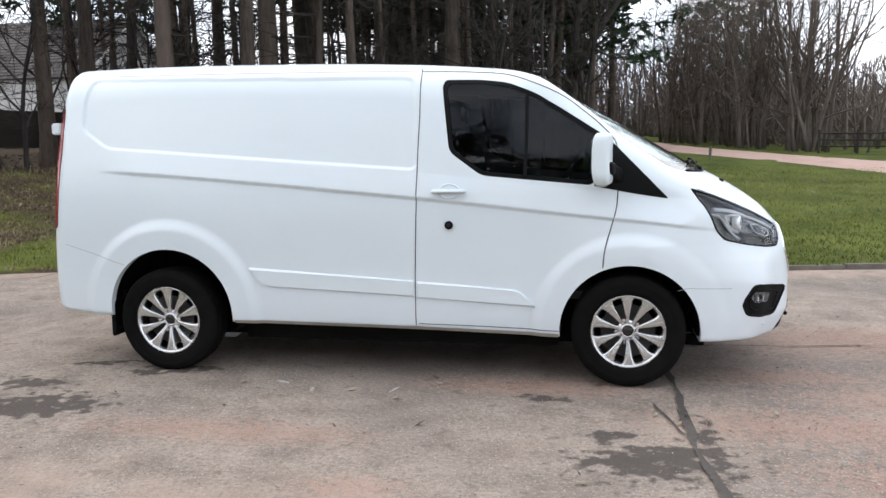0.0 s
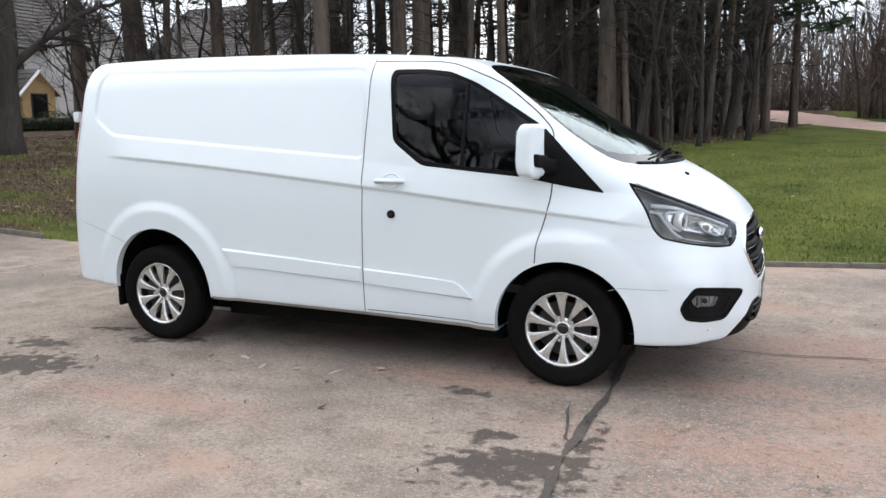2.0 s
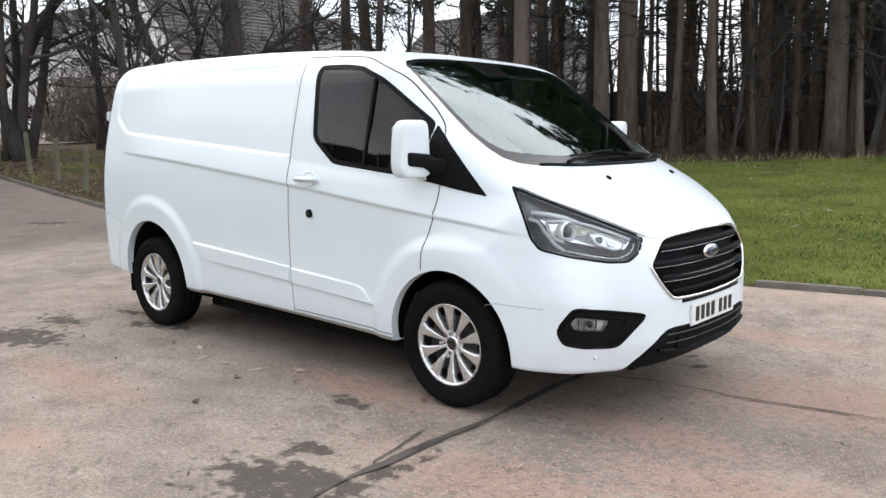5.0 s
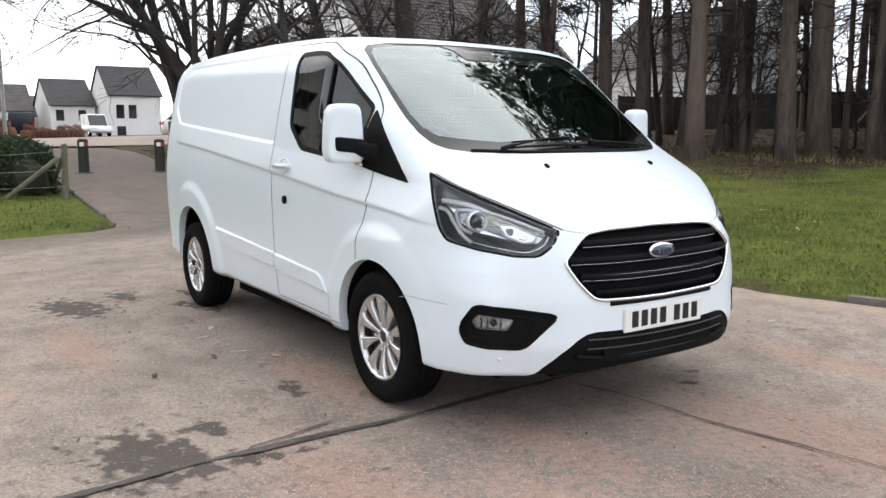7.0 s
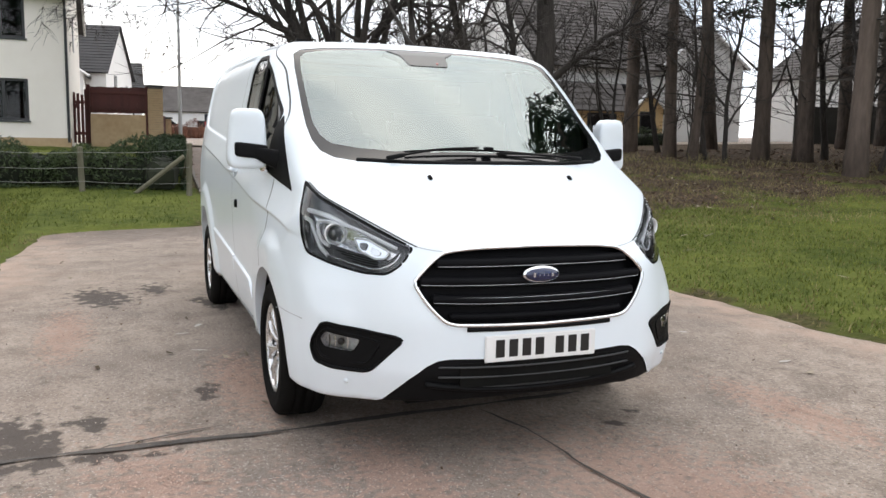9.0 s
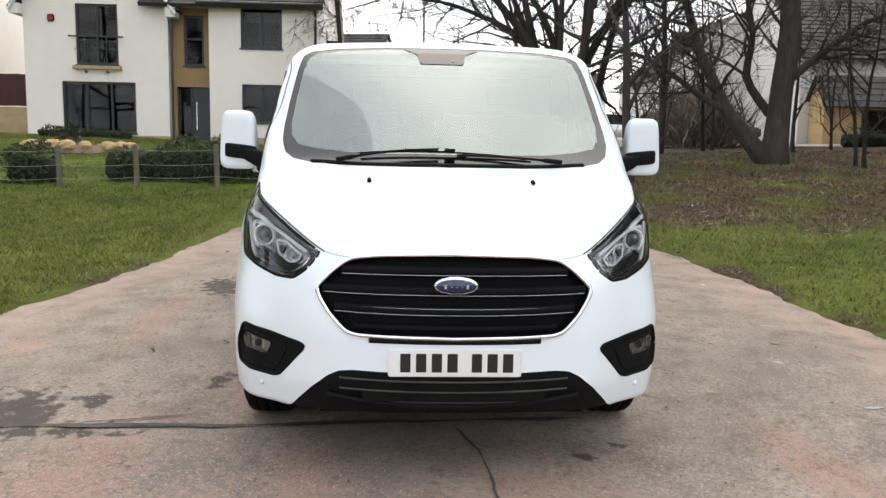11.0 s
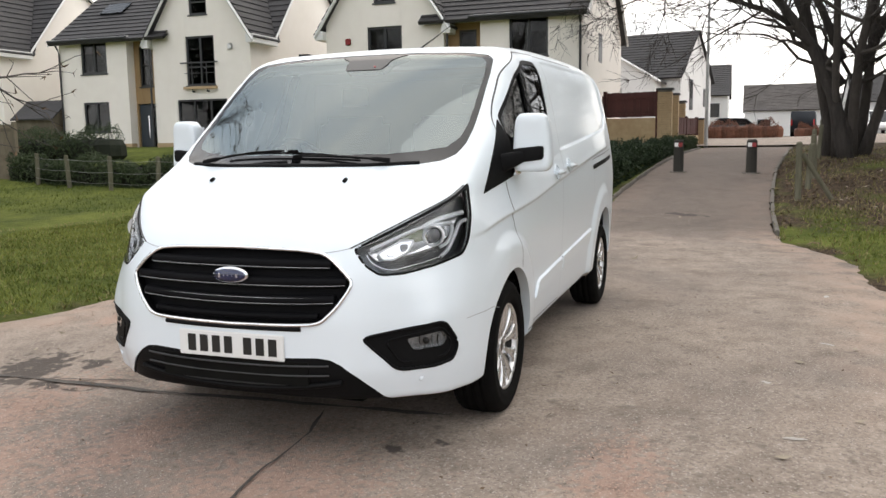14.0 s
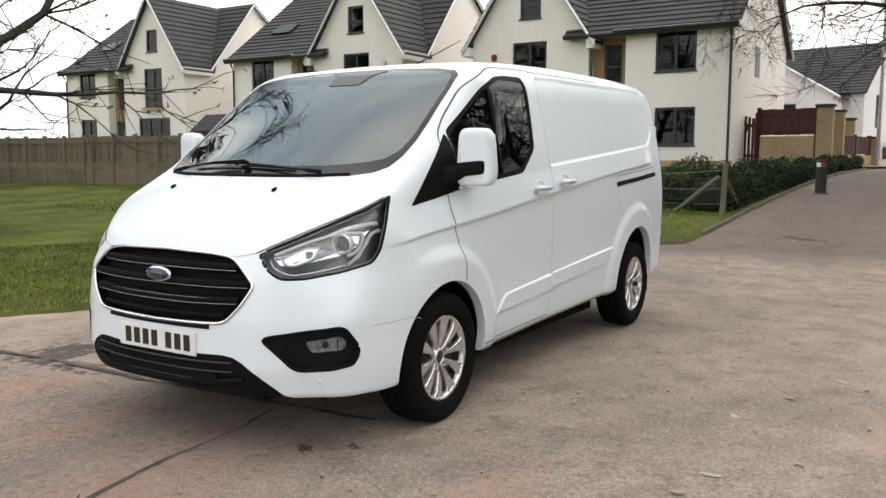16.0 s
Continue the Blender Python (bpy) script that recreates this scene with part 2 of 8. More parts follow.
def smooth_curve(points, n=400):
    """A monotone cubic through points, as a function."""
    x, y = np.array(points, float).T
    h, d = np.diff(x), np.diff(y) / np.diff(x)
    s = np.zeros_like(x)
    s[0], s[-1] = d[0], d[-1]
    for i in range(1, len(x) - 1):
        s[i] = 0 if d[i - 1] * d[i] <= 0 else 3 * (h[i - 1] + h[i]) / ((2 * h[i] + h[i - 1]) / d[i - 1] + (h[i] + 2 * h[i - 1]) / d[i])
    X = np.linspace(x[0], x[-1], n)
    i = np.clip(np.searchsorted(x, X) - 1, 0, len(x) - 2)
    t = (X - x[i]) / h[i]
    Y = (2 * t**3 - 3 * t**2 + 1) * y[i] + (t**3 - 2 * t**2 + t) * h[i] * s[i] + (3 * t**2 - 2 * t**3) * y[i + 1] + (t**3 - t**2) * h[i] * s[i + 1]
    return lambda v: np.interp(v, X, Y)


def step(a, b, v):
    t = np.clip((v - a) / (b - a), 0, 1)
    return t * t * (3 - 2 * t)


def rounded(poly, r, n=5):
    """An outline with its corners rounded by about r."""
    p = np.array(poly, float)
    out = []
    for i in range(len(p)):
        a, b, c = p[i - 1], p[i], p[(i + 1) % len(p)]
        la, lc = np.linalg.norm(a - b), np.linalg.norm(c - b)
        k = min(r, 0.45 * la, 0.45 * lc)
        p0, p1 = b + (a - b) / la * k, b + (c - b) / lc * k
        for t in np.linspace(0, 1, n):
            out.append((1 - t) ** 2 * p0 + 2 * t * (1 - t) * b + t * t * p1)
    return np.array(out)


def edge_distance(u, v, poly):
    """Signed distance of points to a closed outline (negative inside) and the nearest point on it."""
    p = np.array(poly, float)
    best, bu, bv = np.full(u.shape, 1e9), u.copy(), v.copy()
    inside = np.zeros(u.shape, bool)
    for a, b in zip(p, np.roll(p, -1, 0)):
        d = b - a
        t = np.clip(((u - a[0]) * d[0] + (v - a[1]) * d[1]) / (d @ d + 1e-12), 0, 1)
        cu, cv = a[0] + t * d[0], a[1] + t * d[1]
        dist = np.hypot(u - cu, v - cv)
        near = dist < best
        best, bu, bv = np.where(near, dist, best), np.where(near, cu, bu), np.where(near, cv, bv)
        if a[1] != b[1]:
            inside ^= ((a[1] > v) != (b[1] > v)) & (u < d[0] * (v - a[1]) / d[1] + a[0])
    return np.where(inside, -best, best), bu, bv


def arc(points, n=40):
    """A smooth line through points, by chord length."""
    p = np.array(points, float)
    seg = np.r_[0, np.cumsum(np.linalg.norm(np.diff(p, axis=0), axis=1))]
    t = np.linspace(0, seg[-1], n)
    out = np.empty((n, p.shape[1]))
    for k in range(p.shape[1]):
        m = np.gradient(p[:, k], seg)
        i = np.clip(np.searchsorted(seg, t) - 1, 0, len(p) - 2)
        h = seg[i + 1] - seg[i]
        u = (t - seg[i]) / h
        out[:, k] = (2 * u**3 - 3 * u**2 + 1) * p[i, k] + (u**3 - 2 * u**2 + u) * h * m[i] + (3 * u**2 - 2 * u**3) * p[i + 1, k] + (u**3 - u**2) * h * m[i + 1]
    return out


# ---- ground ----
YL = smooth_curve([(-60, 1.6), (-22, 0.6), (-14.8, 0.05), (-11.2, -0.12), (-8.4, -0.2), (-7.35, -0.27), (-7.02, -0.6), (-6.86, -1.3), (-6.76, -2.0), (-6.5, -2.5), (-5.0, -2.72), (-2.7, -2.87), (-1.1, -3.16), (0.0, -3.30), (0.5, -3.42), (1.0, -3.7), (2, -3.85), (30, -4.0)], 4000)
YR = smooth_curve([(-60, 5.5), (-22, 3.4), (-17.3, 3.0), (-14, 2.72), (-8, 2.5), (-6.2, 2.5), (-5.3, 2.9), (-4.6, 3.12), (-2, 3.25), (0.6, 3.28), (2, 3.55), (4, 3.95), (8, 4.4), (30, 5.0)], 4000)


def soft_ramp(v, k=1.0):
    return np.where(v > 20 * k, v, k * np.log1p(np.exp(np.minimum(v / k, 20))))


def ground_z(x, y):
    """Height of the land: level round the van, rising to the houses and to the wood."""
    x, y = np.asarray(x, float), np.asarray(y, float)
    a = 0.072 * (soft_ramp(-6.3 - x, 0.6) - soft_ramp(-19.5 - x, 1.5)) + 0.006 * (soft_ramp(-25.0 - x, 2.0) - soft_ramp(-60.0 - x, 2.0))
    a = a + 0.05 * (soft_ramp(-3.0 - y, 0.8) - soft_ramp(-9.0 - y, 1.0)) * step(-11, -21, x)
    b = 0.038 * (soft_ramp(y - 4.5, 0.8) - soft_ramp(y - 60.0, 4.0)) * (1 - 0.35 * step(2, 14, x))
    return a + b * (1 - 0.45 * np.clip(a, 0, 1.0))


def bumps(x, y):
    return 0.025 * np.sin(x * 1.9 + 1.3 * np.sin(y * 0.7)) * np.sin(y * 1.7 + 0.8) + 0.012 * np.sin(x * 5.3 + y * 2.1) * np.sin(y * 4.7 - x)


def on_drive(x, y):
    """Distance into the tarmac (positive inside)."""
    return np.minimum(y - YL(x), YR(x) - y)


def spread(lim, fine, n):
    t = np.linspace(-1, 1, n)
    return np.sinh(t * np.arcsinh(lim / fine)) * fine


def tarmac():
    """Worn tarmac: grey-brown stone mix, paler sandy dust where the edge attribute is high, dark wear tracks."""
    m = mat("worn_tarmac", (0.205, 0.166, 0.138), (0.40, 0.331, 0.276), 38, 0.92, bump=0.006, bscale=130, big=0.45, spec=0.3)
    n, l = m.node_tree.nodes, m.node_tree.links
    b = n["Principled BSDF"]
    base = b.inputs["Base Color"].links[0].from_socket
    co = n.new("ShaderNodeTexCoord")

    def blotch(scale, lo, hi, detail=6):
        t = n.new("ShaderNodeTexNoise")
        t.inputs["Scale"].default_value, t.inputs["Detail"].default_value = scale, detail
        l.new(co.outputs["Object"], t.inputs["Vector"])
        r = n.new("ShaderNodeMapRange")
        r.inputs["From Min"].default_value, r.inputs["From Max"].default_value = lo, hi
        l.new(t.outputs[0], r.inputs["Value"])
        return r.outputs[0]

    def over(under, colour, factor, strength):
        f = n.new("ShaderNodeMath")
        f.operation = "MULTIPLY"
        f.inputs[1].default_value = strength
        l.new(factor, f.inputs[0])
        x = n.new("ShaderNodeMixRGB")
        x.inputs[2].default_value = (*colour, 1)
        l.new(f.outputs[0], x.inputs[0])
        l.new(under, x.inputs[1])
        return x.outputs[0]
    c = over(base, (0.162, 0.137, 0.121), blotch(0.55, 0.46, 0.66), 0.7)
    c = over(c, (0.375, 0.295, 0.24), blotch(1.3, 0.52, 0.70), 0.45)
    c = over(c, (0.115, 0.093, 0.076), blotch(2.6, 0.50, 0.70, 9), 0.5)
    c = over(c, (0.08, 0.068, 0.06), blotch(70.0, 0.57, 0.66, 3), 0.5)
    c = over(c, (0.50, 0.45, 0.41), blotch(85.0, 0.60, 0.68, 3), 0.7)
    c = over(c, (0.10, 0.085, 0.075), blotch(9.0, 0.58, 0.70, 8), 0.5)
    at = n.new("ShaderNodeAttribute")
    at.attribute_name = "edge"
    f = n.new("ShaderNodeMath")
    f.operation = "MULTIPLY"
    l.new(at.outputs["Fac"], f.inputs[0])
    l.new(blotch(3.0, 0.36, 0.60, 9), f.inputs[1])
    c = over(c, (0.43, 0.315, 0.25), f.outputs[0], 0.85)

    def spots(name, lo, hi, colour, strength, scale, under):
        """Patches whose strength is an attribute, broken up by noise."""
        t = n.new("ShaderNodeAttribute")
        t.attribute_name = name
        s = n.new("ShaderNodeMath")
        s.operation = "MULTIPLY_ADD"
        s.inputs[1].default_value = 0.9
        l.new(blotch(scale, 0.3, 0.7, 10), s.inputs[0])
        l.new(t.outputs["Fac"], s.inputs[2])
        r = n.new("ShaderNodeMapRange")
        r.inputs["From Min"].default_value, r.inputs["From Max"].default_value = lo, hi
        l.new(s.outputs[0], r.inputs["Value"])
        return over(under, colour, r.outputs[0], strength)
    at = n.new("ShaderNodeAttribute")
    at.attribute_name = "old_path"
    c = over(c, (0.112, 0.091, 0.078), at.outputs["Fac"], 0.72)
    c = spots("pink_grit", 0.95, 1.4, (0.42, 0.265, 0.205), 0.5, 22.0, c)
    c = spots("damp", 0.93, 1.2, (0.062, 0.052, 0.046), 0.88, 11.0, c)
    l.new(c, b.inputs["Base Color"])
    return m


TARMAC = tarmac()
CRACK = mat("crack_filler", (0.040, 0.034, 0.030), (0.095, 0.080, 0.069), 30, 0.8, bump=0.004, bscale=120)
KERB = mat("weathered_kerb", (0.095, 0.085, 0.07), (0.20, 0.18, 0.155), 9, 0.9, bump=0.004, bscale=80)
PINKROAD = mat("pink_gravel_lane", (0.42, 0.27, 0.22), (0.52, 0.36, 0.30), 12, 0.9, bump=0.004, bscale=90)
BLADE = mat("grass_blades", (0.060, 0.086, 0.018), (0.208, 0.224, 0.056), 2.2, 0.8, island=0.6, spec=0.12)
DRYBLADE = mat("dry_grass_blades", (0.16, 0.14, 0.06), (0.30, 0.26, 0.13), 3, 0.8, island=0.7, spec=0.15)
CHIP = mat("pink_wood_chippings", (0.27, 0.165, 0.125), (0.44, 0.31, 0.25), 6, 0.9, island=0.8)
STONE = mat("loose_stone_grit", (0.055, 0.046, 0.040), (0.46, 0.40, 0.34), 6, 0.9, island=1.0)
TWIG = mat("pale_twigs", (0.12, 0.10, 0.07), (0.34, 0.29, 0.22), 6, 0.9, island=0.8)


def turf():
    """Grass and leaf litter, mixed by a painted cover attribute."""
    m = mat("turf_and_leaf_litter", (0.040, 0.058, 0.012), (0.135, 0.152, 0.036), 6, 0.95, bump=0.03, bscale=22, spec=0.08)
    n, l = m.node_tree.nodes, m.node_tree.links
    b = n["Principled BSDF"]
    grass = b.inputs["Base Color"].links[0].from_socket
    co = n.new("ShaderNodeTexCoord")
    n1 = n.new("ShaderNodeTexNoise")
    n1.inputs["Scale"].default_value, n1.inputs["Detail"].default_value = 18, 9
    l.new(co.outputs["Object"], n1.inputs["Vector"])
    rp = n.new("ShaderNodeValToRGB")
    rp.color_ramp.elements[0].position, rp.color_ramp.elements[0].color = 0.36, (0.028, 0.020, 0.014, 1)
    rp.color_ramp.elements[1].position, rp.color_ramp.elements[1].color = 0.64, (0.098, 0.071, 0.047, 1)
    l.new(n1.outputs[0], rp.inputs[0])
    at = n.new("ShaderNodeAttribute")
    at.attribute_name = "litter"
    n2 = n.new("ShaderNodeTexNoise")
    n2.inputs["Scale"].default_value, n2.inputs["Detail"].default_value = 1.6, 7
    l.new(co.outputs["Object"], n2.inputs["Vector"])
    ad = n.new("ShaderNodeMath")
    ad.operation = "ADD"
    l.new(at.outputs["Fac"], ad.inputs[0])
    l.new(n2.outputs[0], ad.inputs[1])
    mp = n.new("ShaderNodeMapRange")
    mp.inputs["From Min"].default_value, mp.inputs["From Max"].default_value = 0.86, 1.14
    l.new(ad.outputs[0], mp.inputs["Value"])
    mx = n.new("ShaderNodeMixRGB")
    l.new(mp.outputs[0], mx.inputs[0])
    l.new(grass, mx.inputs[1])
    l.new(rp.outputs[0], mx.inputs[2])
    l.new(mx.outputs[0], b.inputs["Base Color"])
    return m


WOODEDGE = smooth_curve([(-40, 8.0), (-20, 9.5), (-15, 13.8), (-9.6, 17.3), (-5.2, 18.7), (-1.5, 21.0), (0.5, 24.5), (2.0, 32.0), (8, 60)], 600)


def litter_at(x, y):
    """0 for lawn, 1 for bare leaf litter."""
    wood = step(-0.8, 0.8, y - WOODEDGE(x) + 0.5 * np.sin(x * 0.9) + 0.3 * np.sin(x * 2.3)) * step(6, 2, x)
    lumps = 0.80 + 0.30 * np.sin(x * 1.3 + np.sin(y * 1.1)) * np.sin(y * 1.7 + 0.8 * np.sin(x * 0.9))
    bank = 0.84 * lumps * step(2.8, 5.4, y - 0.12 * (x + 6)) * step(-3.2, -8.5, x)
    verge = step(2.4, 3.0, y) * step(-5.0, -8.0, x) * 0.85 * lumps
    edge = np.where(y > 0, 0.86, 0.62) * step(0.55, 0.05, -on_drive(x, y)) * np.where(y > 0, step(3.5, 1.0, x), 1.0) * (0.75 + 0.35 * np.sin(x * 1.7) * np.sin(x * 0.6 + y))
    path = step(-13, -18, x) * step(1.5, 0.5, np.abs(y - 1.5) - 2.5) * 0.3
    return np.clip(np.maximum.reduce([wood, bank, verge, edge + 0.0 * path]), 0, 1)


gx, gy = spread(900, 9.0, 270), spread(900, 9.0, 270)
GX, GY = np.meshgrid(gx - 2, gy, indexing="ij")
inside = on_drive(GX, GY)
GZ = ground_z(GX, GY) + (0.02 + bumps(GX, GY)) * step(0.05, -0.7, inside) - 0.10 * step(-0.02, 0.25, inside)
n = len(gx)
idx = np.arange(n * n).reshape(n, n)
quads = np.stack([idx[:-1, :-1], idx[1:, :-1], idx[1:, 1:], idx[:-1, 1:]], -1).reshape(-1, 4)
ground = mesh_ob("ground", np.stack([GX, GY, GZ], -1).reshape(-1, 3), quads, turf(), smooth=True)
lit = ground.data.attributes.new("litter", "FLOAT", "POINT")
lit.data.foreach_set("value", litter_at(GX, GY).ravel())
tagged(ground, "winter grass with brown leaf litter under trees", "ground", kind="structure")

# the tarmac drive and path
xs = np.concatenate([np.linspace(-26, -9, 70), np.linspace(-8.9, -4, 80), np.linspace(-3.95, 4.5, 190), np.linspace(4.55, 10, 50), np.linspace(10.5, 40, 30)])
fr = np.linspace(0, 1, 110)
wob = lambda x, k: 0.035 * np.sin(x * 3.1 + k) + 0.02 * np.sin(x * 8.3 + 2 * k) + 0.012 * np.sin(x * 19.7 + k)
DX = np.repeat(xs[:, None], len(fr), 1)
lo, hi = YL(xs) + wob(xs, 0.4), YR(xs) + wob(xs, 2.0) * (xs < 1.2)
DY = lo[:, None] + (hi - lo)[:, None] * fr
DZ = ground_z(DX, DY) + 0.006 * np.sin(DX * 0.9) * np.sin(DY * 1.1) * step(0, 0.6, on_drive(DX, DY)) - 0.012 * step(0.12, 0.0, on_drive(DX, DY))
m_ = len(fr)
idx = np.arange(len(xs) * m_).reshape(len(xs), m_)
quads = np.stack([idx[:-1, :-1], idx[1:, :-1], idx[1:, 1:], idx[:-1, 1:]], -1).reshape(-1, 4)
road = mesh_ob("road", np.stack([DX, DY, DZ], -1).reshape(-1, 3), quads, TARMAC, smooth=True)
ea = road.data.attributes.new("edge", "FLOAT", "POINT")
ea.data.foreach_set("value", (step(0.9, 0.05, on_drive(DX, DY)) * 0.9).ravel())
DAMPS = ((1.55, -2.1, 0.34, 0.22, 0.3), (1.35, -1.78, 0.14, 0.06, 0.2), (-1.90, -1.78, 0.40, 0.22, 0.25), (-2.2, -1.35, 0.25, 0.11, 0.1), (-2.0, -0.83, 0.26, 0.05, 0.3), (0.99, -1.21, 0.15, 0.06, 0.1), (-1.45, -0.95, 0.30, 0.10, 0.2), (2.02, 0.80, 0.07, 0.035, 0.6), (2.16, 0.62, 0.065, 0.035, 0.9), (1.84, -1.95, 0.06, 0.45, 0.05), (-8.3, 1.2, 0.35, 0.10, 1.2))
GRITS = ((2.45, -0.6, 0.6, 0.2, 0.1), (2.5, -1.55, 1.0, 0.30, 0), (0.25, -2.6, 0.25, 0.14, 0), (3.2, -1.0, 0.9, 0.3, 0), (0.9, -1.0, 0.7, 0.2, 0), (2.3, 1.6, 0.6, 0.2, 0), (2.9, -2.2, 0.8, 0.3, 0), (-0.6, -2.0, 0.8, 0.18, 0), (3.0, 0.4, 1.0, 0.5, 0.3))
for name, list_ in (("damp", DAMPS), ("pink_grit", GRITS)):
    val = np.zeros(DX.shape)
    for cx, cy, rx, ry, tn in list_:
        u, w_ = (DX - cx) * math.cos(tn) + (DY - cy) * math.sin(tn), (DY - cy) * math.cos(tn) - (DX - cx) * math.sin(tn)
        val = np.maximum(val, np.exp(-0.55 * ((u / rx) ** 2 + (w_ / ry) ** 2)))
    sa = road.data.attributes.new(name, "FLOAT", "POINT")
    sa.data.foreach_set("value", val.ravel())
pa = road.data.attributes.new("old_path", "FLOAT", "POINT")
pa.data.foreach_set("value", step(-5.6, -7.2, DX + 0.1 * (DY - 1)).ravel())
tagged(road, "worn grey-brown tarmac drive narrowing to a footpath", "road", kind="structure")


def drive_z(x, y):
    return ground_z(x, y) + 0.006 * np.sin(np.asarray(x) * 0.9) * np.sin(np.asarray(y) * 1.1)


def blot(name, cx, cy, rx, ry, turn, seed, material, label, lift=0.003):
    """An irregular flat stain on the tarmac."""
    rng = np.random.default_rng(seed)
    k = 70
    a = np.linspace(0, 2 * np.pi, k, endpoint=False)
    r = 1 + sum(rng.uniform(0.05, 0.24) / (1 + 0.25 * f) * np.sin(f * a + rng.uniform(0, 6.28)) for f in (2, 3, 4, 5, 7, 9, 12, 17, 23, 29))
    u, v = rx * r * np.cos(a), ry * r * np.sin(a)
    c, s = math.cos(turn), math.sin(turn)
    x, y = cx + c * u - s * v, cy + s * u + c * v
    verts = np.stack([np.r_[x, cx + 0.5 * (x - cx), cx], np.r_[y, cy + 0.5 * (y - cy), cy], np.zeros(2 * k + 1)], -1)
    verts[:, 2] = drive_z(verts[:, 0], verts[:, 1]) + lift
    q = [(i, (i + 1) % k, k + (i + 1) % k, k + i) for i in range(k)] + [(k + i, k + (i + 1) % k, 2 * k) for i in range(k)]
    return tagged(mesh_ob(name, verts, q, material, smooth=True), label, "stain")


def crack(points, width, seed):
    rng = np.random.default_rng(seed)
    p = np.array(points, float)
    seg = np.r_[0, np.cumsum(np.linalg.norm(np.diff(p, axis=0), axis=1))]
    t = np.linspace(0, seg[-1], int(seg[-1] / 0.008) + 2)
    x, y = np.interp(t, seg, p[:, 0]), np.interp(t, seg, p[:, 1])
    wave = lambda amp, f0: sum(amp / k * np.sin(f0 * k * t + rng.uniform(0, 6.28)) for k in (1, 2, 3, 5, 8, 13, 21))
    j = wave(0.008, 4.0)
    d = np.stack([np.gradient(x), np.gradient(y)], -1)
    d /= np.linalg.norm(d, axis=1)[:, None]
    w = width * np.clip(0.62 + wave(0.22, 6.0), 0.12, 1.2) * np.clip(np.minimum(t, t[-1] - t) * 6, 0.15, 1) / 2
    ax, ay = x - d[:, 1] * (j + w), y + d[:, 0] * (j + w)
    bx, by = x - d[:, 1] * (j - w), y + d[:, 0] * (j - w)
    v = np.concatenate([np.stack([ax, ay, drive_z(ax, ay) + 0.009], -1), np.stack([bx, by, drive_z(bx, by) + 0.009], -1)])
    k = len(t)
    return tagged(mesh_ob("crack", v, [(i, i + 1, k + i + 1, k + i) for i in range(k - 1)], CRACK), "dark crack line across the tarmac", "crack")


crack([(1.66, 0.7), (1.72, -0.4), (1.74, -0.9), (1.74, -1.5), (1.76, -2.0), (1.80, -2.5), (1.83, -3.05)], 0.066, 3)
crack([(1.75, 0.05), (2.1, 0.14), (2.5, 0.16), (3.3, 0.3), (5.5, 0.5)], 0.022, 4)
crack([(1.60, -1.2), (1.64, -1.45), (1.69, -1.7), (1.80, -1.85)], 0.02, 5)
crack([(-7.45, -0.5), (-7.4, 0.3), (-6.95, 2.3)], 0.03, 6)
crack([(-4.6, -2.9), (-4.9, -1.0), (-5.0, 1.0), (-4.9, 3.0)], 0.02, 7)


def edging(name, line, width, height, length, label, group):
    """Kerb stones end to end along a line, each a bevelled block sunk into the ground."""
    p = np.array(line, float)
    seg = np.r_[0, np.cumsum(np.linalg.norm(np.diff(p, axis=0), axis=1))]
    bm = box_bm(-length / 2 + 0.006, length / 2 - 0.006, -width / 2, width / 2, -0.15, height, 0.012)
    me = bpy.data.meshes.new(name)
    bm.to_mesh(me)
    bm.free()
    me.materials.append(KERB)
    rng = np.random.default_rng(5)
    for s in np.arange(length / 2, seg[-1], length):
        x, y = np.interp(s, seg, p[:, 0]), np.interp(s, seg, p[:, 1])
        x2, y2 = np.interp(s + 0.05, seg, p[:, 0]), np.interp(s + 0.05, seg, p[:, 1])
        ob = new(name, me)
        ob.matrix_world = pose(x, y, float(ground_z(x, y)) + rng.uniform(-0.012, 0.008), rng.uniform(-2, 2), -math.degrees(math.atan2(float(ground_z(x2, y2) - ground_z(x, y)), 0.05)), math.degrees(math.atan2(y2 - y, x2 - x)) + rng.uniform(-0.8, 0.8))
        tagged(ob, label, "kerb", group)


kx = np.linspace(1.4, 14, 60)
edging("kerb_stone", np.stack([kx, YR(kx) + 0.03], -1), 0.11, 0.042, 0.9, "low weathered kerb stone at the grass edge", "kerb stones")
kx = np.linspace(-6.6, -24, 80)
edging("path_edging", np.stack([kx, YR(kx) + 0.02], -1), 0.06, 0.05, 0.9, "thin concrete path edging", "path edging")
kx = np.linspace(-8.2, -24, 80)
edging("path_edging", np.stack([kx, YL(kx) - 0.02], -1), 0.06, 0.05, 0.9, "thin concrete path edging", "path edging")

